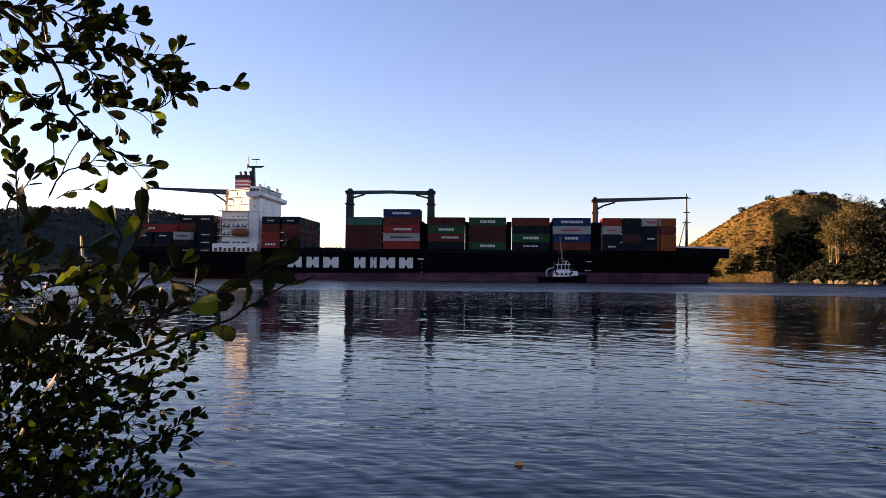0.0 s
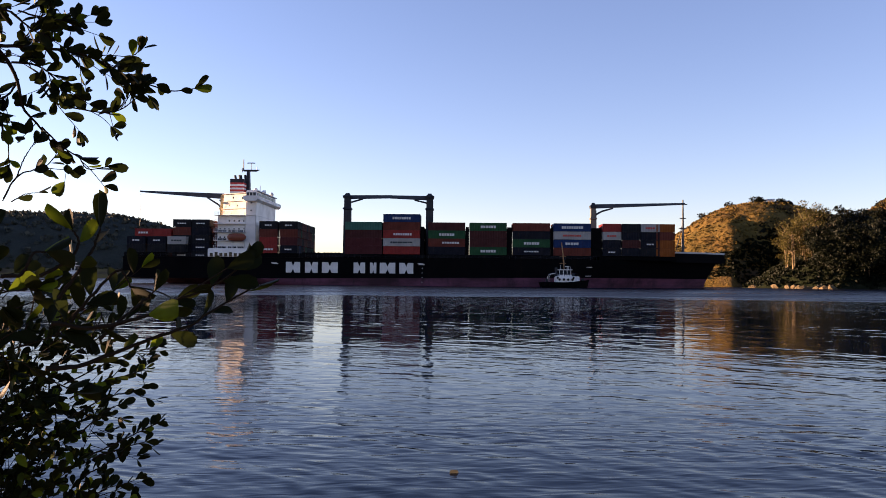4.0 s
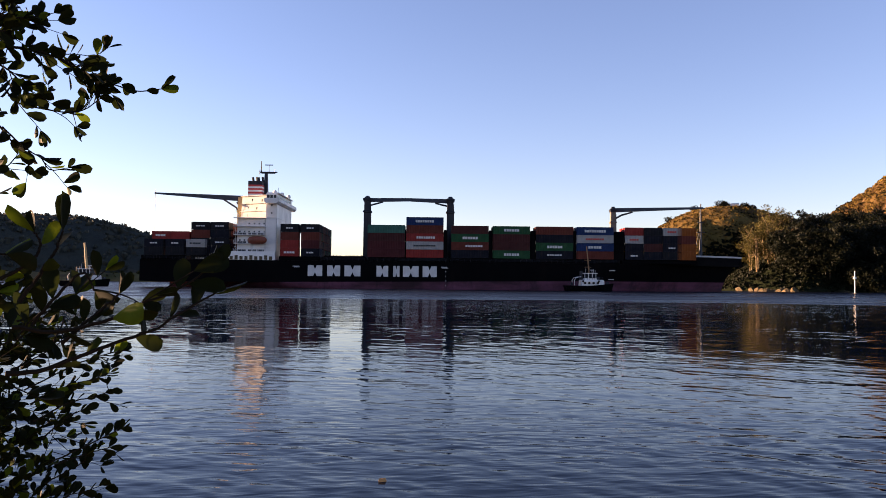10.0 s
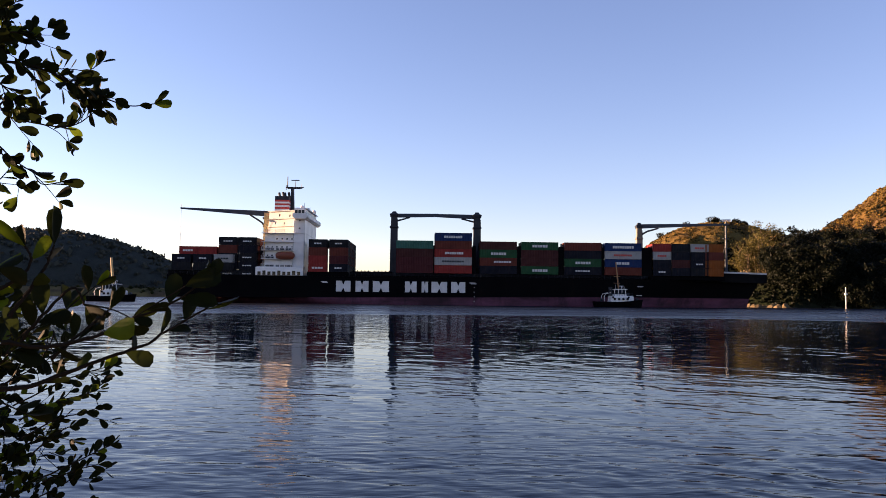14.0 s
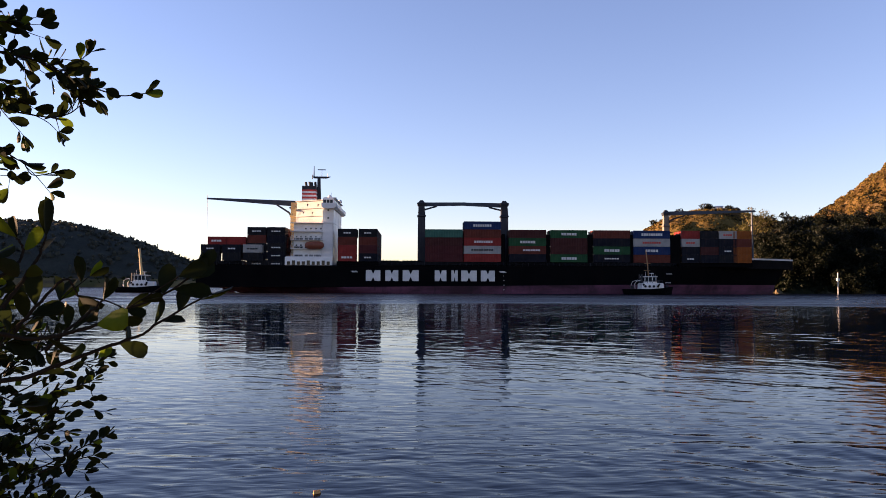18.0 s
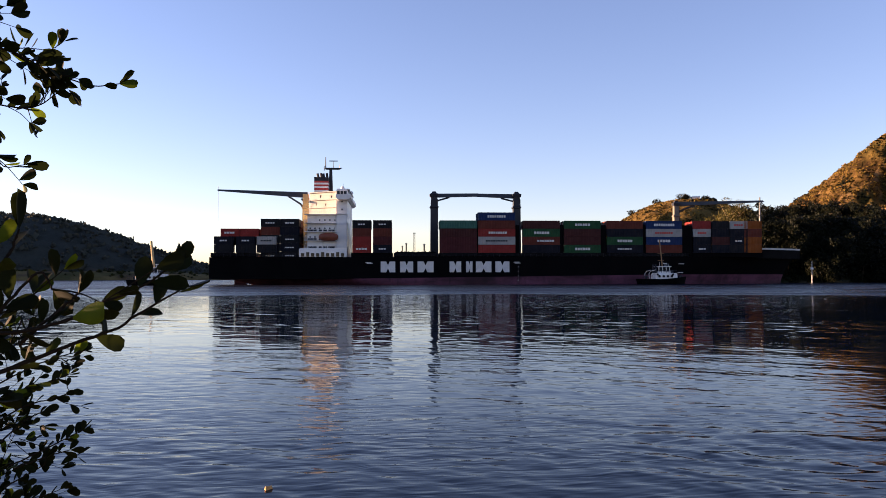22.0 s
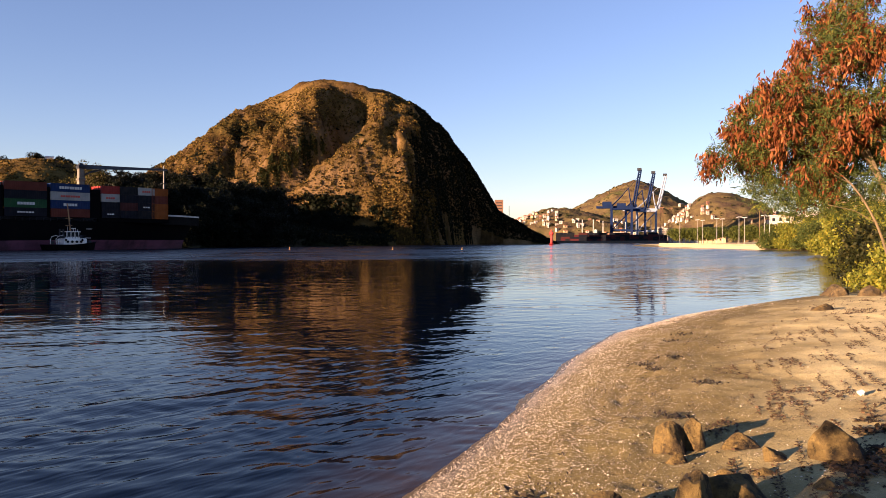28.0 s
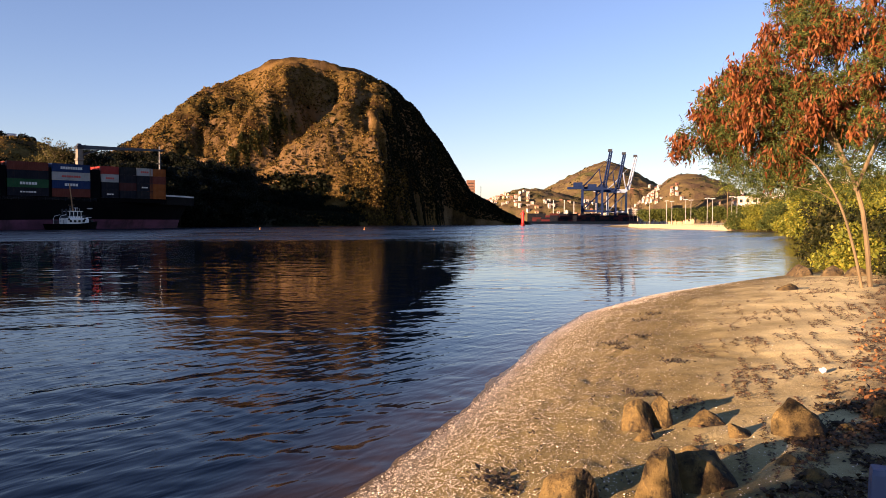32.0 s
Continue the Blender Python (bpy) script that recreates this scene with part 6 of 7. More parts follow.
ob = new("shell_fragments", strewn("shell_fragments", [(-0.5, -0.4, 0), (0.5, -0.3, 0), (0.2, 0.5, 0.1), (0, 0, 0.3)], [(0, 1, 3), (1, 2, 3), (2, 0, 3)], pos, any_turn(rng, len(pos), 0.3), rng.gamma(3.0, 0.0026, len(pos)) + 0.004, SHELL))
tagged(ob, "white shell fragments strewn along the tide line", "shells", kind="stuff")
lx, ly = 5 + 23 * rng.uniform(0, 1, 80000) ** 1.3, rng.normal(1.9, 1.7, 80000)
ld = inland(lx, ly)
keep = (0.8 * fbm(0.07 * lx, ld, 61, 3, 0.26) + 0.6 * fbm(0.35 * lx, ly, 65, 3, 1.2) > 0.27) & (ld > 3.0 + 0.5 * fbm(lx, ly, 64, 2, 2.0))
pos = np.stack([lx[keep], ly[keep], beach_height(lx[keep], ly[keep]) + 0.01], -1)
ob = new("leaf_litter", strewn("leaf_litter", BLADE_V, BLADE_F, pos, any_turn(rng, len(pos), 0.35), rng.uniform(0.018, 0.055, len(pos)), DRY))
tagged(ob, "dry brown leaves and pods lying on the sand", "leaf litter", kind="stuff")
FALLEN = Mat("orange_fallen_leaf", (0.2, 0.085, 0.025), 0.8).vary(0.6).m
lx, ly = rng.uniform(8.0, 20, 9000), rng.normal(0.35, 0.55, 9000)
keep = (fbm(lx, ly, 68, 3, 0.9) > 0.0) & (ly < 0.1 + 0.1 * lx)
pos = np.stack([lx[keep], ly[keep], beach_height(lx[keep], ly[keep]) + 0.015], -1)
ob = new("fallen_leaves", strewn("fallen_leaves", BLADE_V, BLADE_F, pos, any_turn(rng, len(pos), 0.5), rng.uniform(0.03, 0.09, len(pos)), FALLEN))
tagged(ob, "orange-brown fallen leaves along the grass's edge", "leaf litter", kind="stuff")
# darker, thicker litter under shrubs and behind the beach, also deepening the shade
lx = np.concatenate([rng.uniform(3.4, 9.5, 26000), rng.uniform(8, 26, 12000)])
ly = np.concatenate([rng.uniform(-0.8, 2.0, 26000), rng.normal(0.0, 0.8, 12000)])
keep = (fbm(lx, ly, 66, 3, 0.8) > -0.2) & (ly < 0.75 + 0.09 * (lx - 4) + 0.5 * fbm(lx, ly, 67, 3, 1.5))
pos = np.stack([lx[keep], ly[keep], beach_height(lx[keep], ly[keep]) + 0.012], -1)
ob = new("leaf_mould", strewn("leaf_mould", BLADE_V, BLADE_F, pos, any_turn(rng, len(pos), 0.4), rng.uniform(0.03, 0.085, len(pos)), MOULD))
tagged(ob, "dark rotting leaves that also deepen the shade on the sand", "leaf litter", kind="stuff")
wx, wy = 4.8 + 20 * rng.uniform(0, 1, 60000) ** 1.6, rng.uniform(1.0, 9, 60000)
dd = inland(wx, wy)
keep = (np.abs(dd - 2.0 - 0.6 * fbm(wx, wy, 63, 2, 3.0)) < 0.95) & (0.9 * fbm(0.05 * (wx + 0.3 * wy), dd, 62, 3, 0.16) + 0.5 * fbm(0.4 * wx, wy, 69, 2, 1.2) > 0.27) & (dd > 0.8)
pos = np.stack([wx[keep], wy[keep], beach_height(wx[keep], wy[keep]) + 0.012], -1)
ob = new("dry_weed", strewn("dry_weed", BLADE_V, BLADE_F, pos, any_turn(rng, len(pos), 0.5), rng.uniform(0.01, 0.042, len(pos)), WEED))
tagged(ob, "dark dried weed along the old tide line", "weed", kind="stuff")
for k, (x, y) in enumerate(((13.2, 5.3), (14.0, 5.05), (11.2, 3.6), (12.6, 4.9), (9.1, 3.3), (5.75, 3.42), (5.6, 3.25), (5.9, 3.5), (17.5, 6.1), (16.4, 6.0))):
    r = np.random.default_rng(200 + k)
    p = r.normal(0, 1, (60, 3)) * np.array([0.06, 0.15, 0.01]) + np.array([x, y, float(beach_height(np.array([x]), np.array([y]))[0]) + 0.02])
    ob = new("weed_clump", strewn("weed_clump", BLADE_V, BLADE_F, p, any_turn(r, 60, 0.4), r.uniform(0.03, 0.09, 60), WEED))
    tagged(ob, "dark clump of dried weed on the sand", "weed", "clumps of weed", "stuff")

# ---- the tree with red-brown pods beside the beach ----
rng = np.random.default_rng(101)
TX, TY = 23.4, 2.2
TZ = float(beach_height(np.array([TX]), np.array([TY]))[0])
pod_tree = thing("pod_tree", "small feathery tree hung with clusters of red-brown pods", "tree", pose(TX, TY, TZ))
lobes = []
for pts, r0 in ((((0, 0, -0.2), (-0.1, 0.25, 2.2), (-0.2, 0.9, 4.0), (-0.1, 1.5, 5.4), (0, 1.7, 6.6)), 0.072),
                (((-0.3, 0.15, -0.2), (-0.4, 0.4, 1.1), (-0.5, 0.8, 2.4), (-0.6, 1.5, 3.5), (-0.4, 2.9, 4.6)), 0.045),
                (((0.2, -0.5, -0.2), (0.3, -0.6, 2.0), (0.3, -0.9, 4.2), (0.4, -1.5, 6.2), (0.4, -1.8, 8.0)), 0.068),
                (((-0.1, 0.5, 3.0), (-0.3, 1.4, 4.6), (-0.2, 2.4, 5.0), (-0.3, 3.1, 5.3)), 0.06),
                (((0.0, 1.2, 4.6), (0.6, 1.0, 6.4), (0.9, 1.2, 8.2)), 0.06),
                (((-0.2, 0.4, 2.6), (-0.6, -0.4, 4.5), (-0.6, -1.2, 6.0)), 0.06)):
    c, w = curve_points(pts, 14)
    bm = bmesh.new()
    limb(bm, c, r0, r0 * 0.35, 8)
    for _ in range(9):
        i = rng.integers(6, 14)
        way = rng.normal(0, 1, 3) * np.array([1, 1, 0.5]) + np.array([0, 0.3, 0.25])
        way /= np.linalg.norm(way)
        end = c[i] + way * rng.uniform(0.7, 1.4)
        limb(bm, [c[i], (c[i] + end) / 2 + rng.normal(0, 0.08, 3), end], r0 * 0.25, 0.008, 5)
        if end[2] > 3.0 + 0.18 * end[1] and end[1] < 5.0:
            lobes.append((*end, rng.uniform(0.45, 0.8)))
    part("trunk" if r0 > 0.065 else "limb", bm, PALE_BARK, pod_tree)
for y, z, r in ((4.9, 4.4, 0.4), (4.8, 4.0, 0.4), (4.7, 5.0, 0.4), (4.5, 5.5, 0.45), (4.0, 5.9, 0.5), (4.6, 4.6, 0.5), (3.1, 6.3, 0.6), (2.6, 6.8, 0.55), (3.5, 5.9, 0.5), (1.8, 7.2, 0.6), (4.5, 3.9, 0.4), (4.8, 4.3, 0.4), (4.3, 4.6, 0.5), (3.2, 5.5, 0.6), (4.4, 4.3, 0.6), (3.9, 5.1, 0.8), (3.0, 5.6, 0.9), (2.1, 6.1, 0.8), (1.1, 6.8, 0.9), (-0.2, 7.6, 1.0), (-0.8, 8.6, 1.3), (-2.2, 7.6, 1.4),
                (-2.4, 5.8, 1.2), (-1.0, 6.6, 1.3), (0.8, 6.6, 1.2), (2.2, 5.6, 1.1), (3.2, 4.6, 0.9), (1.4, 4.9, 0.9), (4.0, 4.2, 0.5), (2.6, 4.3, 0.5), (0.0, 5.4, 0.8), (4.8, 4.0, 0.4)):
    lobes.append((rng.uniform(-1.2, 1.2), y, z, r))
low_lobes = [(0.2, y, z, r) for y, z, r in ((2.2, 3.5, 0.7), (1.0, 3.3, 0.8), (3.4, 3.1, 0.6), (2.6, 2.7, 0.6), (1.7, 3.3, 0.8), (3.9, 3.4, 0.5), (2.3, 3.6, 0.8), (3.3, 3.7, 0.6), (-0.6, 3.6, 1.0), (1.6, 4.1, 0.8), (0.2, 4.2, 0.8), (2.9, 3.0, 0.5), (3.9, 3.9, 0.45), (1.8, 2.8, 0.5), (0.4, 3.0, 0.8), (-1.2, 3.0, 0.9), (-0.4, 4.8, 0.9))]
p = crown_points(rng, 7000, [(*l[:3], l[3] * 1.0) for l in lobes + low_lobes])
p = np.concatenate([p, crown_points(rng, 1300, low_lobes)])
fp, fr, fs = [], [], []
for q in p:                                    # each leaf a fan of narrow leaflets on two sides of a stalk
    way = rng.normal(0, 1, 3)
    way[2] = way[2] * 0.9 - 0.35
    way /= np.linalg.norm(way)
    side = np.cross(way, rng.normal(0, 1, 3) + np.array([0, 0, 0.6]))
    side /= np.linalg.norm(side)
    for k in range(7):
        for s in (-1, 1):
            fp.append(q + way * (0.06 * k))
            fr.append(side * s + way * 0.45)
            fs.append(0.13 - 0.008 * k)
ways = np.array(fr)
fs = np.array(fs)
part("foliage", strewn("foliage", BLADE_V, BLADE_F, np.array(fp), frames_along(ways, rng, 0.2), np.stack([fs * 0.42, fs, fs * 0.5], -1), FEATHER_LEAF), None, pod_tree, "feathery green leaves", kind="stuff")
p = crown_points(rng, 620, [(*l[:3], l[3] * 0.92) for l in lobes + low_lobes[::3]])
n = 54
pp = np.repeat(p, n, 0) + rng.normal(0, 1, (len(p) * n, 3)) * np.array([0.11, 0.11, 0.16])
down = np.repeat(np.array([[0, 0, -1.0]]), len(pp), 0)
sz = rng.uniform(0.14, 0.26, len(pp))
part("pod_growth", strewn("pod_growth", BLADE_V, BLADE_F, pp, frames_along(down, rng, 0.45), np.stack([sz * 0.5, sz, sz * 0.4], -1), POD), None, pod_tree, "hanging red-brown growth of flat seed pods", kind="stuff")


# ---- bushes along the near shore ----
def bush_model(seed, size, n, leaf, blade):
    rng = np.random.default_rng(seed)
    ob = thing("shore_bush", "dense yellow-green bush hanging over the water's edge", "bush", group="bushes along the shore")
    bm = bmesh.new()
    lobes = []
    for k in range(7):
        a = rng.uniform(0, 6.28)
        end = np.array([math.cos(a) * size * rng.uniform(0.2, 0.8), math.sin(a) * size * rng.uniform(0.2, 0.8), size * rng.uniform(0.4, 1.1)])
        limb(bm, [(0, 0, -0.3), end * 0.5 + np.array([0, 0, 0.2]), end], size * 0.03, size * 0.008, 5)
        lobes.append((*end, size * rng.uniform(0.35, 0.55)))
    for k in range(6):
        a = k * 1.05
        lobes.append((math.cos(a) * size * 0.75, math.sin(a) * size * 0.75, size * 0.3, size * 0.42))
    part("stem", bm, BARK, ob)
    p = crown_points(rng, n, lobes)
    part("foliage", strewn("foliage", BLADE_V, BLADE_F, p, any_turn(rng, n, 0.8), rng.uniform(0.6, 1.2, n) * blade, leaf), None, ob, kind="stuff")
    return ob


rng = np.random.default_rng(140)
near_models = [bush_model(150 + k, 1.6, 5200, BRIGHT_LEAF if k else TREE_LEAF, 0.17) for k in range(3)]
P = []
for x, y in ((27.5, 0.8), (30.0, 1.4), (33.0, 2.6), (31, 0.2), (35, 3.6), (36.5, 1.6), (39.5, 4.2), (27.0, -1.6), (30, -2.5), (34, -0.8), (43, 5.0), (25.5, -0.2), (38, 0.0), (42, 2.0)):
    P.append((x, y, float(beach_height(np.array([x]), np.array([y]))[0])))
grove(near_models, P, "bushes along the shore", rng, 0.1)
mid_models = [bush_model(170 + k, 2.6, 6000, BRIGHT_LEAF if k else TREE_LEAF, 0.24) for k in range(2)]
P = []
for k in range(24):
    x = 46 + 64 * (k % 12) / 11
    y = np.interp(x, [p[0] for p in SHORE], [p[1] for p in SHORE]) - (1.6 if k < 12 else 6.0) + rng.uniform(-0.6, 0.6)
    P.append((x, y, 0.5 + (0 if k < 12 else 1.0)))
grove(mid_models, P, "bushes along the shore", rng, 0.1)
far_models = [bush_model(160 + k, 3.8 + 1.0 * k, 7500, BRIGHT_LEAF if k != 1 else FEATHER_LEAF, 0.5) for k in range(3)]
P = []
for k in range(78):
    f = (k % 26) / 25
    x = 112 + 126 * f ** 1.2
    y = np.interp(x, [p[0] for p in SHORE], [p[1] for p in SHORE]) - (2.0, 8.0, 15.0)[k // 26] * (0.6 + 0.6 * f) + rng.uniform(-1, 1)
    P.append((x, y, 0.5 + (0.0, 1.4, 2.8)[k // 26] * (0.3 + 0.7 * f)))
grove(far_models, P, "bushes along the shore", rng, 0.1)


def palm(x, y, z, h, seed):
    """A slim trunk and a head of arching fronds, each a stalk with leaflets down both sides."""
    r = np.random.default_rng(seed)
    ob = thing("palm_tree", "slim palm with arching yellow-green fronds above the shore bushes", "palm", pose(x, y, z), "palms of the shore")
    bm = bmesh.new()
    limb(bm, [(0, 0, -0.4), (0.1, 0.05, h * 0.4), (0.3, 0.1, h * 0.75), (0.35, 0.1, h)], 0.17, 0.11, 8)
    part("trunk", bm, PALE_BARK, ob)
    for k in range(17):
        a, rise = k * 2.4, r.uniform(0.0, 0.95)
        u = np.linspace(0, 1, 15)[:, None]
        out = np.array([math.cos(a), math.sin(a), 0.0])
        c = np.array([0.35, 0.1, h]) + out * 3.9 * u * (1 - 0.2 * u) + np.array([0, 0, 1.0]) * (rise * 4.0 * u - 3.9 * u ** 2)
        bm = bmesh.new()
        limb(bm, [tuple(q) for q in c[::2]], 0.06, 0.02, 5)
        frond = part("frond", bm, PARK_LEAF, ob)
        side = np.array([-math.sin(a), math.cos(a), 0.0])
        q = np.repeat(c[2:], 2, 0)
        w = np.array([side * (1 if i % 2 else -1) + out * 0.7 + np.array([0, 0, -0.5]) for i in range(len(q))])
        n = np.repeat(1.4 - 0.7 * u[2:, 0], 2)
        part("leaf_growth", strewn("leaf_growth", BLADE_V, BLADE_F, q, frames_along(w, r, 0.15), np.stack([n * 0.22, n, n * 0.3], -1), BRIGHT_LEAF), None, frond, kind="stuff")


for b, d, h, k in ((75.7, 266, 13.0, 1), (77.6, 250, 9.5, 2), (78.4, 243, 8.0, 3)):
    palm(d * math.sin(radians(b)), d * math.cos(radians(b)), 1.0, h, 500 + k)
GRASS = leafy("dry_grass", (0.2, 0.16, 0.05), (0.12, 0.13, 0.03), 0.3, 0.7)
gxy = np.stack([rng.uniform(9, 30, 5000), rng.normal(-1.2, 1.2, 5000)], -1)
gxy = gxy[gxy[:, 1] < 0.6 + (gxy[:, 0] - 9) * 0.07]
gp = np.concatenate([gxy, beach_height(gxy[:, 0], gxy[:, 1])[:, None]], 1)
gs = rng.uniform(0.08, 0.25, len(gp))
ob = new("grass_tufts", strewn("grass_tufts", BLADE_V, BLADE_F, gp, frames_along(np.repeat(np.array([[0, 0, 1.0]]), len(gp), 0), rng, 0.35), np.stack([gs * 0.15, gs, gs * 0.3], -1), GRASS))
tagged(ob, "dry grass behind the beach", "grass", kind="stuff")
fallen = bmesh.new()
limb(fallen, [(17.2, 0.9, 0.93), (18.6, 1.3, 0.98), (20.2, 1.2, 0.99), (21.8, 1.5, 1.02)], 0.10, 0.05, 8)
solid("driftwood_log", fallen, BARK, "dark weathered log lying on the sand", "log")
post = bmesh.new()
BLUE_PLASTIC = paint("blue_paint", (0.03, 0.07, 0.16), 0.5, 0.1, 2)
loft(post, [[(-0.09 * k, -0.07 * k, z), (0.09 * k, -0.07 * k, z), (0.09 * k, 0.07 * k, z), (-0.09 * k, 0.07 * k, z)] for z, k in ((-0.1, 1.25), (0.1, 1.2), (0.55, 1.0), (0.58, 0.9))])
solid("short_post", post, BLUE_PLASTIC, "short blue painted post standing in the sand", "post", pose(4.9, 0.37, float(beach_height(np.array([4.9]), np.array([0.37]))[0]), 0, 4, 10))
litter = bmesh.new()
bmesh.ops.create_uvsphere(litter, u_segments=10, v_segments=6, radius=0.05, matrix=Matrix.Diagonal((1.2, 0.8, 0.7, 1)))
for v in litter.verts:
    v.co *= 1 + 0.7 * noise.noise(v.co * 40)
solid("white_litter", litter, WHITE, "crumpled white scrap lying on the sand", "litter", pose(10.6, 1.5, float(beach_height(np.array([10.6]), np.array([1.5]))[0]) + 0.04))

# ---- marks in the channel ----
RED = paint("red_beacon_paint", (0.6, 0.03, 0.02), 0.4, 0.1, 0.5)
x, y = 520 * math.sin(radians(61.25)), 520 * math.cos(radians(61.25))
beacon = thing("channel_beacon", "red channel beacon standing in the water", "beacon", pose(x, y, 0))
bm = bmesh.new()
tube(bm, (0, 0, -2), (0, 0, 1.2), 1.6, 1.5, 12)
part("base", bm, RED, beacon)
bm = bmesh.new()
tube(bm, (0, 0, 1.2), (0, 0, 8.2), 1.0, 0.8, 12)
part("column", bm, RED, beacon)
bm = bmesh.new()
loft(bm, [[(s * math.cos(a), s * math.sin(a), z) for a in np.linspace(0, 2 * math.pi, 12, endpoint=False)] for z, s in ((6.8, 0.8), (7.1, 1.5), (8.5, 1.5), (8.9, 0.7), (10.2, 0.4))])
part("lantern", bm, RED, beacon)
x, y = 308 * math.sin(radians(33.3)), 308 * math.cos(radians(33.3))
mark = thing("channel_post", "slim pale channel post with a small white board", "post", pose(x, y, 0))
bm = bmesh.new()
tube(bm, (0, 0, -2), (0, 0, 7.8), 0.2, 0.16)
part("pole", bm, GREY, mark)
bm = bmesh.new()
box(bm, -0.5, -0.3, 4.9, 0.4, 0.3, 5.7, 0.05)
part("board", bm, WHITE, mark)
x, y = 380 * math.sin(radians(-22.6)), 380 * math.cos(radians(-22.6))
mark = thing("channel_post", "slim pale channel post with a dark top", "post", pose(x, y, 0))
bm = bmesh.new()
tube(bm, (0, 0, -2), (0, 0, 6.0), 0.3, 0.24)
part("pole", bm, WHITE, mark)
bm = bmesh.new()
tube(bm, (0, 0, 6.0), (0, 0, 7.4), 0.35, 0.2)
part("cap", bm, STEEL, mark)
BUOY = Mat("faded_orange_float", (0.4, 0.2, 0.08), 0.5).m
for b, d in ((41.8, 250), (49.4, 240), (54.6, 235)):
    x, y = d * math.sin(radians(b)), d * math.cos(radians(b))
    fl = bmesh.new()
    bmesh.ops.create_uvsphere(fl, u_segments=12, v_segments=8, radius=0.3, matrix=Matrix.Diagonal((1, 1, 0.8, 1)))
    tube(fl, (0, 0, 0.3), (0, 0, 0.75), 0.1, 0.07)
    solid("mooring_float", fl, BUOY, "small faded orange mooring float", "buoy", pose(x, y, 0.1), "floats on the water", smooth=True)
x, y = 420 * math.sin(radians(-20.6)), 420 * math.cos(radians(-20.6))
skiff = thing("small_boat", "small white motor boat lying off the far shore", "boat", pose(x, y, 0, 0, 0, 15))
bm = bmesh.new()
loft(bm, [[(-4, -1.2 * s, z), (2.5, -1.2 * s, z), (4.4 * s, 0, z + 0.2), (2.5, 1.2 * s, z), (-4, 1.2 * s, z)] for z, s in ((-0.3, 0.8), (0.5, 1.0), (1.0, 1.02))])
part("hull", bm, WHITE, skiff)
bm = bmesh.new()
box(bm, -1.8, -0.9, 1.0, 1.0, 0.9, 2.4, 0.1)
part("cabin", bm, WHITE, skiff)

# ---- the port: quay, gantry cranes, stacked boxes ----
# quay grey darkened to hold the shade on its front
CONCRETE = stone_material("quay_concrete", (0.1, 0.088, 0.075), (0.07, 0.06, 0.05), (0.03, 0.026, 0.022))
CREAM = stone_material("cream_wall", (0.38, 0.31, 0.19), (0.32, 0.26, 0.16), (0.22, 0.18, 0.12))
CRANE_BLUE = paint("blue_crane_paint", (0.003, 0.012, 0.05), 0.6, 0.1, 0.1, 0.08)
CRANE_GREY = paint("pale_crane_paint", (0.2, 0.25, 0.34), 0.45, 0.1, 0.1)


def polar(b, d, z=0.0):
    return d * math.sin(radians(b)), d * math.cos(radians(b)), z


bm = bmesh.new()
a0, a1, b1, b0 = polar(57.0, 1000), polar(69.6, 900), polar(69.6, 1400), polar(57.0, 1500)
loft(bm, [[(p[0], p[1], z) for p in (a0, a1, b1, b0)] for z in (-3, 3.0)])
tagged(new("port_quay", finish(bm, "port_quay", CONCRETE)), "grey concrete quay of the container port, darkened for its shade", "quay", kind="structure")


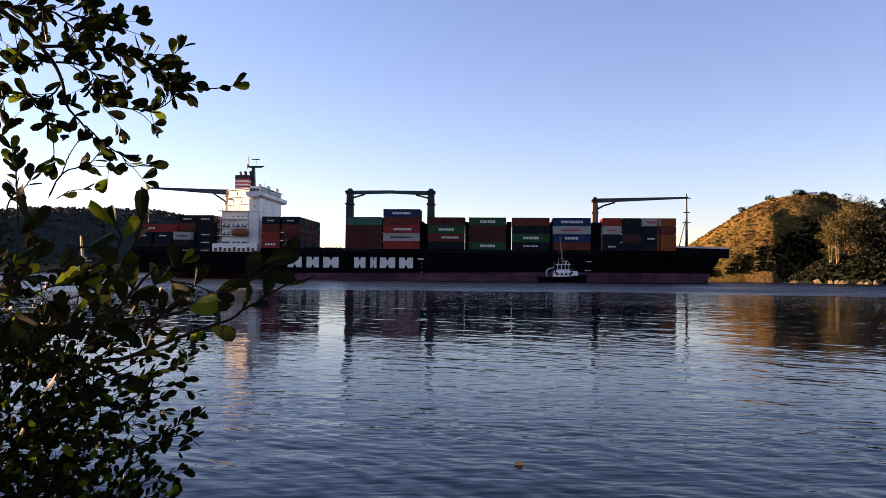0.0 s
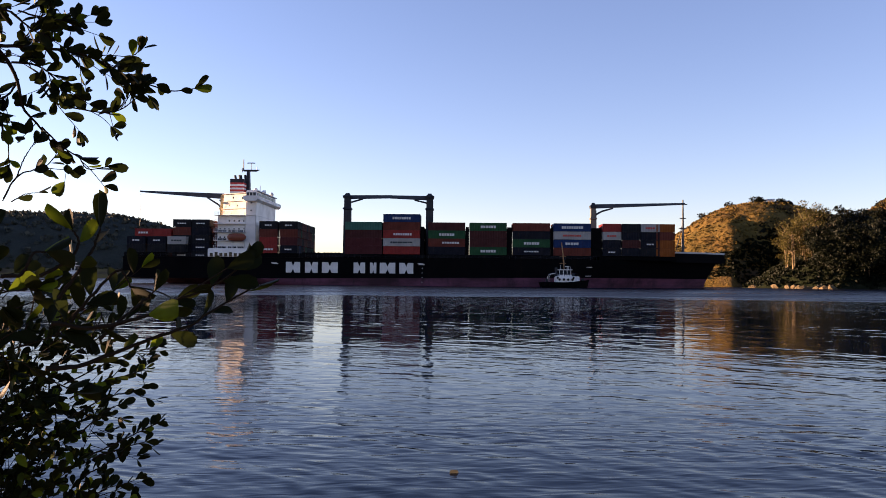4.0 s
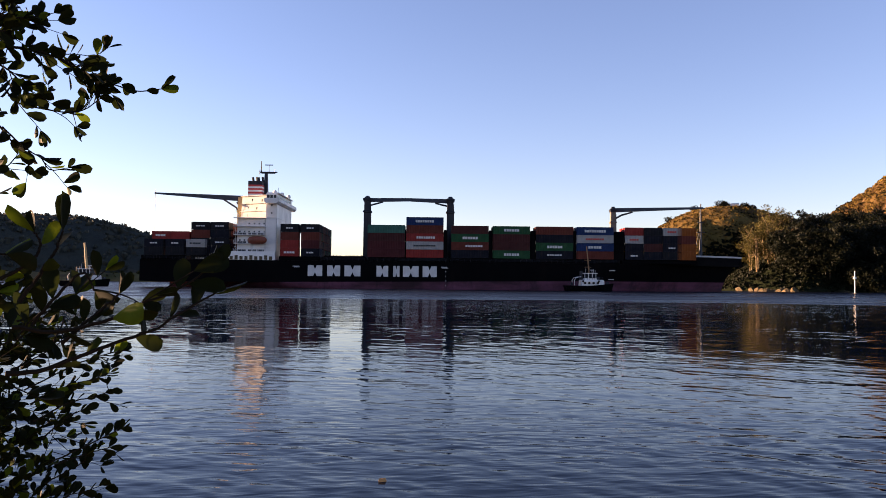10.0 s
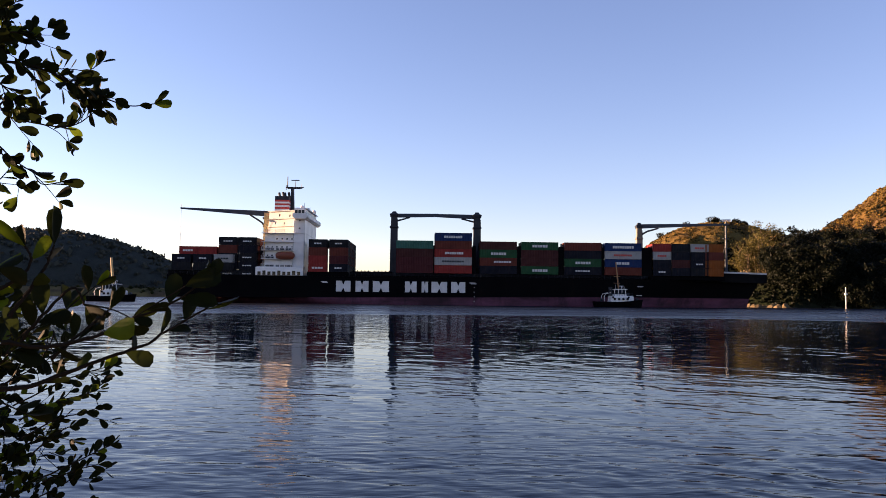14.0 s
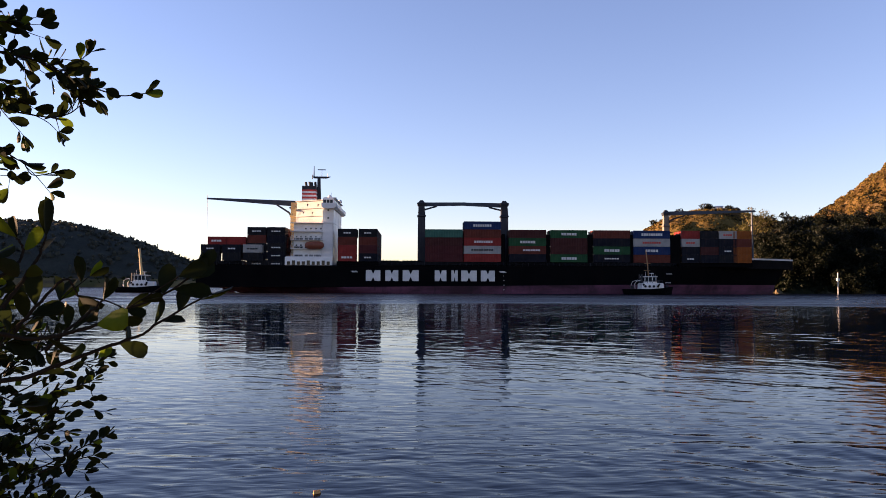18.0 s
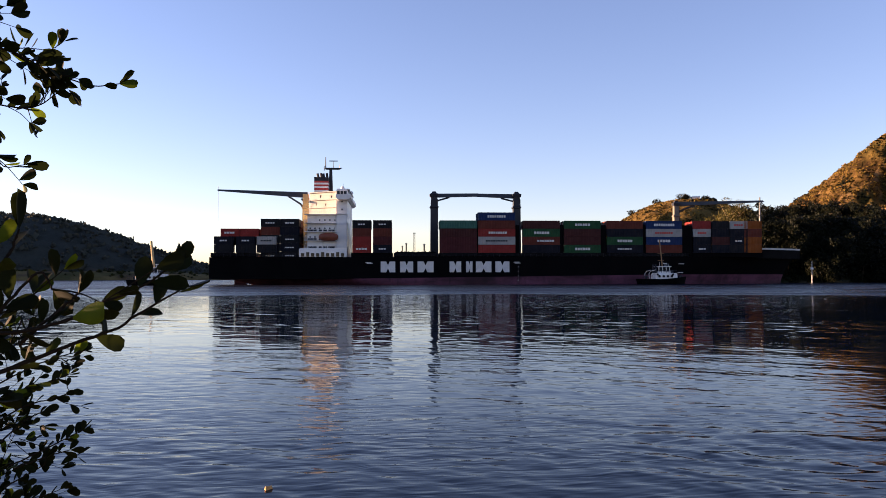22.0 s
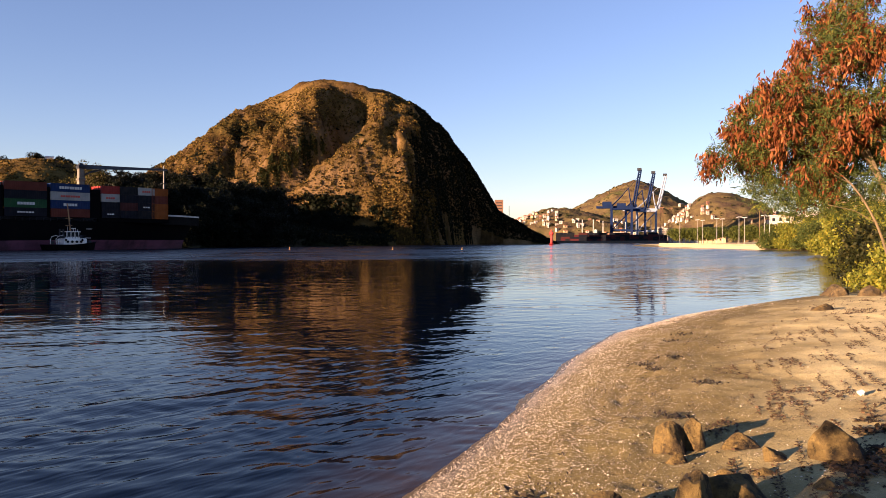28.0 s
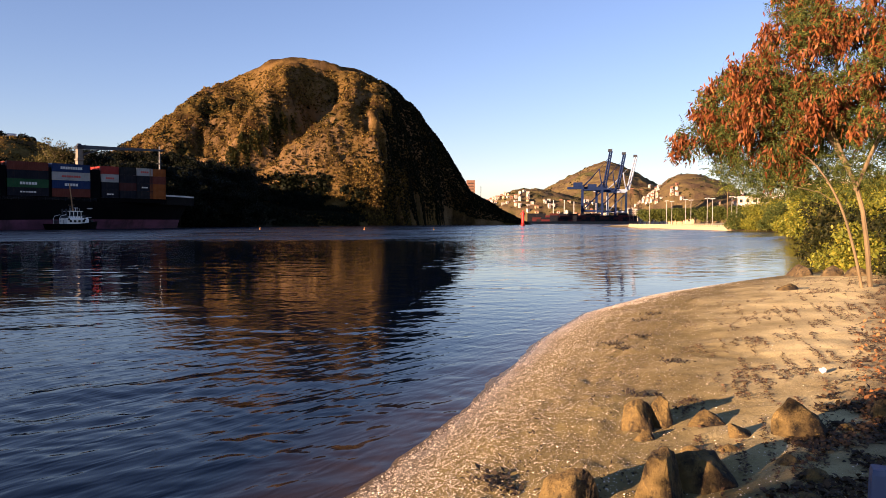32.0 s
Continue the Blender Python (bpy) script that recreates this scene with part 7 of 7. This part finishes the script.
def gantry(b, d, material, lift):
    """A ship-to-shore crane, boom raised; x towards its boom side."""
    x, y, _ = polar(b, d)
    ob = thing("gantry_crane", "tall port gantry crane with its boom raised", "crane", pose(x, y, 3.0, 0, 0, -b), "cranes of the port")
    for lx in (-26, 0):
        for ly in (-9, 9):
            bm = bmesh.new()
            loft(bm, [[(lx - w, ly - w, z), (lx + w, ly - w, z), (lx + w, ly + w, z), (lx - w, ly + w, z)] for z, w in ((0, 1.8), (40, 1.4), (48 if lx < 0 else 46, 1.2))])
            part("leg", bm, material, ob)
    for ly in (-9, 9):
        for z in (13, 41):
            bm = bmesh.new()
            box(bm, -26, ly - 0.8, z, 0, ly + 0.8, z + 2.0)
            part("portal_beam", bm, material, ob)
        bm = bmesh.new()
        tube(bm, (-26, ly, 14), (0, ly, 41), 0.6, n=6)
        part("brace", bm, material, ob)
    for lx in (-26, 0):
        bm = bmesh.new()
        box(bm, lx - 1.2, -11, 0.5, lx + 1.2, 11, 3.2)
        part("bogie_beam", bm, material, ob)
    bm = bmesh.new()
    for ly in (-3, 3):
        box(bm, -46, ly - 0.7, 43, 2, ly + 0.7, 46)
    part("back_girder", bm, material, ob)
    bm = bmesh.new()
    box(bm, -38, -4.5, 46, -26, 4.5, 52, 0.3)
    part("machinery_house", bm, CRANE_BLUE, ob)
    bm = bmesh.new()
    for ly in (-4, 4):
        limb(bm, [(0, ly * 2, 46), (-3, ly, 60), (-4, ly * 0.4, 70)], 0.9, 0.6)
        limb(bm, [(-26, ly * 2, 46), (-14, ly, 58), (-4, ly * 0.4, 70)], 0.6, 0.5)
    part("apex_frame", bm, material, ob)
    tilt = radians(lift)
    bm = bmesh.new()
    for ly in (-3, 3):
        for k in range(2):
            tube(bm, (1 + k * 3.0, ly, 45), (1 + k * 2.6 + 49 * math.cos(tilt), ly * 0.8, 45 + 49 * math.sin(tilt)), 1.4, 1.1, 6)
    for i in range(14):
        f, g = i / 14, (i + 0.5) / 14
        for ly in (-3, 3):
            tube(bm, (1 + 49 * f * math.cos(tilt), ly, 45 + 49 * f * math.sin(tilt)), (4 + 49 * g * math.cos(tilt), ly, 45 + 49 * g * math.sin(tilt)), 0.35, n=4)
    part("boom", bm, material, ob)
    bm = bmesh.new()
    box(bm, 49 * math.cos(tilt) - 1.5, -3.4, 44 + 49 * math.sin(tilt), 4.0 + 49 * math.cos(tilt), 3.4, 47.5 + 49 * math.sin(tilt), 0.3)
    part("boom_tip", bm, STEEL, ob)
    bm = bmesh.new()
    tube(bm, (-4, 0, 69.5), (1 + 40 * math.cos(tilt), 0, 45 + 40 * math.sin(tilt)), 0.25, n=5)
    part("forestay", bm, material, ob)


gantry(67.05, 1040, CRANE_BLUE, 80)
gantry(68.0, 1090, CRANE_BLUE, 79)
gantry(68.75, 1130, CRANE_GREY, 77)
rngc = random.Random(9)
for k in range(46):
    b = 61.6 + (k % 23) * 0.33
    x, y, _ = polar(b, 1012 + (0 if b < 65 else -20) + 16 * (k // 23))
    for tier in range(rngc.choice([2, 3, 3, 4])):
        ob = thing("port_container", "steel shipping container stacked on the quay, dark paint standing in for shade", "container", pose(x, y, 3.0 + tier * 2.62, 0, 0, -b + 8), "containers on the quay")
        # only dark paints are drawn: the shade on the quay is in the colour
        key = (LONG, rngc.choice(["brown", "navy", "slate", "navy", "slate", "maroon"]))
        for nm, me in MODELS.get(key, MODELS[(LONG, "maroon")])[:2]:
            part(nm, me, None, ob)
bm = bmesh.new()
loft(bm, [[(240, 61, z), (322, 124, z), (326, 118, z), (244, 55, z)] for z in (-3, 1.0)])
tagged(new("promenade_wall", finish(bm, "promenade_wall", CREAM)), "sunlit cream sea wall of the promenade", "wall", kind="structure")
rail = thing("promenade_rail", "cream balustrade along the sea wall", "railing")
for i in range(60):
    f = i / 59
    x, y = 240.5 + 81 * f, 61 + 62.2 * f
    bm = bmesh.new()
    box(bm, x - 0.22, y - 0.22, 1.0, x + 0.22, y + 0.22, 1.55)
    part("baluster", bm, CREAM, rail)
bm = bmesh.new()
loft(bm, [[(240.3, 61.2, z), (321.8, 123.6, z), (322.2, 123.0, z), (240.7, 60.6, z)] for z in (1.52, 1.7)])
part("handrail", bm, CREAM, rail)


def lamp_post():
    ob = thing("street_lamp", "slim pale street lamp on the promenade", "street lamp", group="lamps of the promenade")
    bm = bmesh.new()
    tube(bm, (0, 0, -0.6), (0, 0, 10), 0.08, 0.05)
    part("pole", bm, GREY, ob)
    bm = bmesh.new()
    tube(bm, (-1.6, 0, 10.2), (1.6, 0, 10.2), 0.09)
    part("arm", bm, GREY, ob)
    for s in (-1.6, 1.6):
        bm = bmesh.new()
        box(bm, s - 0.5, -0.2, 10.0, s + 0.5, 0.2, 10.25, 0.05)
        part("lamp_head", bm, GREY, ob)
    return ob


first = lamp_post()
for k in range(11):
    f = k / 10
    at = pose(255 + 68 * f, 55 + 60 * f - 6 * (k % 2), 1.0, 0, 0, 37)
    if k:
        copy_thing(first, at)
    else:
        first.matrix_basis = at
rng = np.random.default_rng(300)
prom = [tree_model("promenade_tree", "spreading green tree on the promenade", 310 + k, 6.5 + k, 5.0, PARK_LEAF, 1900, 0.7, BARK) for k in range(2)]
grove(prom, [(262 + 3.9 * k + rng.uniform(-2, 2), 50 + 3.2 * k - rng.uniform(0, 7), 1.0) for k in range(20)] + [(*polar(70.2 + 0.3 * k, 358 + 9 * (k % 2))[:2], 1.0) for k in range(9)], "trees of the promenade", rng)

# ---- houses on the hills and in the town ----
WALLS = [stone_material(n, a, b, c) for n, a, b, c in (("white_render", (0.42, 0.38, 0.33), (0.32, 0.28, 0.24), (0.2, 0.17, 0.14)), ("ochre_render", (0.38, 0.29, 0.17), (0.33, 0.24, 0.14), (0.23, 0.16, 0.1)), ("brick_render", (0.16, 0.085, 0.055), (0.13, 0.07, 0.045), (0.08, 0.045, 0.035)))]
ROOF = stone_material("clay_roof", (0.3, 0.13, 0.07), (0.22, 0.1, 0.06), (0.12, 0.07, 0.05))


def house_model(k, w, d, storeys):
    ob = thing("house", ("white", "ochre", "white", "white", "white", "bare brick")[k % 6] + " rendered house with a low clay roof on the slope", "house", group="houses of the town")
    h = storeys * 3.0
    bm = bmesh.new()
    box(bm, -w / 2, -d / 2, -4, w / 2, d / 2, h)
    part("wall", bm, WALLS[(0, 1, 0, 0, 0, 2)[k % 6]], ob)
    bm = bmesh.new()
    loft(bm, [[(-w / 2 - 0.4, -d / 2 - 0.4, h), (w / 2 + 0.4, -d / 2 - 0.4, h), (w / 2 + 0.4, d / 2 + 0.4, h), (-w / 2 - 0.4, d / 2 + 0.4, h)],
              [(-w / 2 - 0.4, -0.1, h + 1.6), (w / 2 + 0.4, -0.1, h + 1.6), (w / 2 + 0.4, 0.1, h + 1.6), (-w / 2 - 0.4, 0.1, h + 1.6)]])
    part("roof", bm, ROOF if k % 2 else WALLS[0], ob)
    for s in range(storeys):
        for i in range(int(w / 3)):
            bm = bmesh.new()
            x = -w / 2 + 1.2 + i * 3
            box(bm, x, -d / 2 - 0.06, 0.9 + 3 * s, x + 1.3, -d / 2 + 0.1, 2.3 + 3 * s)
            part("window", bm, GLASS, ob)
    return ob


rng = np.random.default_rng(400)
models = [house_model(k, rng.uniform(3.4, 5.6), rng.uniform(3.6, 5.0), 1 + (k % 3 == 0)) for k in range(6)]
P = []
def house_sites(field, n, lo, hi, s0, s1):
    X, Y, Z, S, D = field
    ok = np.flatnonzero(((Z > lo) & (Z < hi) & (D < 0) & (S > s0) & (S < s1)).ravel())
    for i in rng.choice(ok, n, False):
        P.append((X.ravel()[i], Y.ravel()[i], Z.ravel()[i] - 0.9))


house_sites(town_hill_low, 56, 28, 54, -75, 5)
house_sites(town_hill_low, 30, 12, 40, -60, 120)
house_sites(town_hill_round, 60, 34, 66, -125, -5)
house_sites(town_hill_round, 40, 6, 50, -150, 220)
house_sites(town_hill, 36, 25, 80, 60, 200)
for k, (x, y, z) in enumerate(P):
    turn = -math.degrees(math.atan2(x, y)) + rng.uniform(-20, 70)
    if k < len(models):
        models[k].matrix_basis = pose(x, y, z, 0, 0, turn)
    else:
        copy_thing(models[k % len(models)], pose(x, y, z, 0, 0, turn))


def block(b, d, w, deep, storeys, k, label):
    """A flat-roofed town building."""
    x, y, _ = polar(b, d)
    ob = thing("town_building", label, "building", pose(x, y, 2.0, 0, 0, -b), "buildings of the town")
    bm = bmesh.new()
    box(bm, -w / 2, 0, -3, w / 2, deep, storeys * 3.2)
    part("wall", bm, WALLS[k], ob)
    bm = bmesh.new()
    box(bm, -w / 2 - 0.3, -0.3, storeys * 3.2, w / 2 + 0.3, deep + 0.3, storeys * 3.2 + 0.9, 0.1)
    part("roof", bm, WALLS[0], ob)
    for s in range(storeys):
        for i in range(int(w / 3.2)):
            bm = bmesh.new()
            box(bm, -w / 2 + 0.9 + i * 3.2, -0.08, 0.9 + s * 3.2, -w / 2 + 2.3 + i * 3.2, 0.1, 2.5 + s * 3.2)
            part("window", bm, GLASS, ob)


block(77.6, 420, 18, 14, 4, 0, "white town block above the shore bushes")
block(79.4, 380, 16, 14, 4, 0, "white town block above the shore bushes")
block(81.5, 330, 20, 12, 5, 1, "cream town block above the shore bushes")
block(70.9, 760, 18, 12, 2, 0, "low white shed behind the promenade")
block(72.6, 700, 22, 12, 2, 1, "low cream shed behind the promenade")
block(71.0, 900, 36, 10, 4, 0, "long white building behind the promenade trees")
block(69.3, 1180, 26, 12, 6, 0, "white port office beside the cranes")
block(70.1, 1240, 20, 12, 5, 0, "white port office beside the cranes")
block(66.6, 1150, 34, 14, 4, 0, "white port shed behind the cranes")
# lattice light masts of the port and beyond the channel
def lattice_mast(b, d, h, material, w, label):
    x, y, _ = polar(b, d)
    ob = thing("lattice_mast", label, "mast", pose(x, y, 1.5, 0, 0, -b), "masts of the port")
    for sx in (-1, 1):
        for sy in (-1, 1):
            bm = bmesh.new()
            tube(bm, (sx * w, sy * w, -1), (sx * w * 0.5, sy * w * 0.5, h), 0.22, 0.16, 5)
            part("leg", bm, material, ob)
    n = int(h / (w * 2.2))
    for i in range(n):
        z0, z1 = h * i / n, h * (i + 1) / n
        k0, k1 = w * (1 - 0.5 * i / n), w * (1 - 0.5 * (i + 1) / n)
        bm = bmesh.new()
        tube(bm, (-k0, -k0, z0), (k1, -k1, z1), 0.14, n=4)
        tube(bm, (k0, -k0, z0), (-k1, -k1, z1), 0.14, n=4)
        part("brace", bm, material, ob)
    bm = bmesh.new()
    box(bm, -w * 0.9, -w * 0.9, h, w * 0.9, w * 0.9, h + 1.0, 0.1)
    part("head", bm, material, ob)


def slim_tower(b, d, h, w):
    x, y, _ = polar(b, d)
    ob = thing("far_tower", "slim ochre tower far beyond the channel", "tower", pose(x, y, 0, 0, 0, -b), "towers beyond the channel")
    bm = bmesh.new()
    box(bm, -w / 2, -w / 2, -3, w / 2, w / 2, h, 0.2)
    part("shaft", bm, WALLS[1], ob)
    bm = bmesh.new()
    box(bm, -w / 2 - 0.4, -w / 2 - 0.4, h, w / 2 + 0.4, w / 2 + 0.4, h + 1.2, 0.15)
    part("cap", bm, WALLS[0], ob)


slim_tower(4.75, 900, 41, 1.8)
slim_tower(4.45, 930, 39, 1.4)
slim_tower(6.1, 900, 40, 2.0)
lattice_mast(5.35, 900, 52, STEEL, 1.6, "dark lattice mast far beyond the channel")
LATTICE = paint("red_brown_mast_paint", (0.13, 0.06, 0.035), 0.6, 0.4, 0.3)
lattice_mast(69.15, 700, 30, LATTICE, 2.0, "red-brown lattice mast beside the promenade")
lattice_mast(69.75, 720, 30, LATTICE, 2.0, "red-brown lattice mast beside the promenade")
for b, h in ((63.5, 30), (64.3, 30), (65.0, 28), (66.6, 26), (68.4, 30)):
    lattice_mast(b, 1080, h, GREY, 0.7, "slim pale light mast on the quay")
tw_x, tw_y, _ = polar(57.35, 900)
tower = thing("brick_tower", "red brick block beyond the hill's shoulder", "building", pose(tw_x, tw_y, 0, 0, 0, -57))
bm = bmesh.new()
box(bm, -5, -5, -3, 5, 5, 51.0, 0.2)
part("wall", bm, WALLS[2], tower)
for s in range(6):
    bm = bmesh.new()
    box(bm, -3.5, -5.08, 30 + s * 3.4, 3.5, -4.9, 30.9 + s * 3.4)
    part("window", bm, GLASS, tower)
bm = bmesh.new()
tube(bm, (12, 0, 0), (12, 0, 44), 0.5, 0.3)
part("aerial_mast", bm, STEEL, tower)

# ---- small drifting things ----
fl = bmesh.new()
loft(fl, [[(-0.06, -0.02, 0.0), (0.05, -0.035, 0.0), (0.08, 0.01, 0.0), (-0.03, 0.03, 0.0)], [(-0.05, -0.01, 0.035), (0.04, -0.02, 0.045), (0.06, 0.0, 0.03), (-0.02, 0.02, 0.04)]])
LEAF_FLOAT = Mat("yellow_orange_leaf", (0.6, 0.27, 0.08), 0.5).m
flotsam = solid("floating_leaf", fl, LEAF_FLOAT, "yellow-orange fallen leaf floating on the water", "leaf", pose(1.05, 10.47, 0))


def motions():
    """The ship with all it carries, the tugs, the drifting water and leaf."""
    for ob, m in CARRIED:
        walk(ob, [(t, pose(x, y, 0, 0, 0, SHIP_TURN) @ m) for t, x, y in SHIP_PATH])
    walk(flotsam, [(0, pose(1.05, 10.47, 0.0)), (6, pose(0.45, 10.22, 0.0, 0, 0, 20)), (13, pose(-0.15, 9.95, 0.0, 0, 0, 35)), (22, pose(-0.9, 9.65, 0.0, 0, 0, 50)), (32, pose(-1.75, 9.3, 0.0, 0, 0, 60))])
    walk(water, [(0, pose(0, 0, 0)), (16, pose(-1.5, -0.7, 0)), (32, pose(-3.0, -1.4, 0))])


motions()
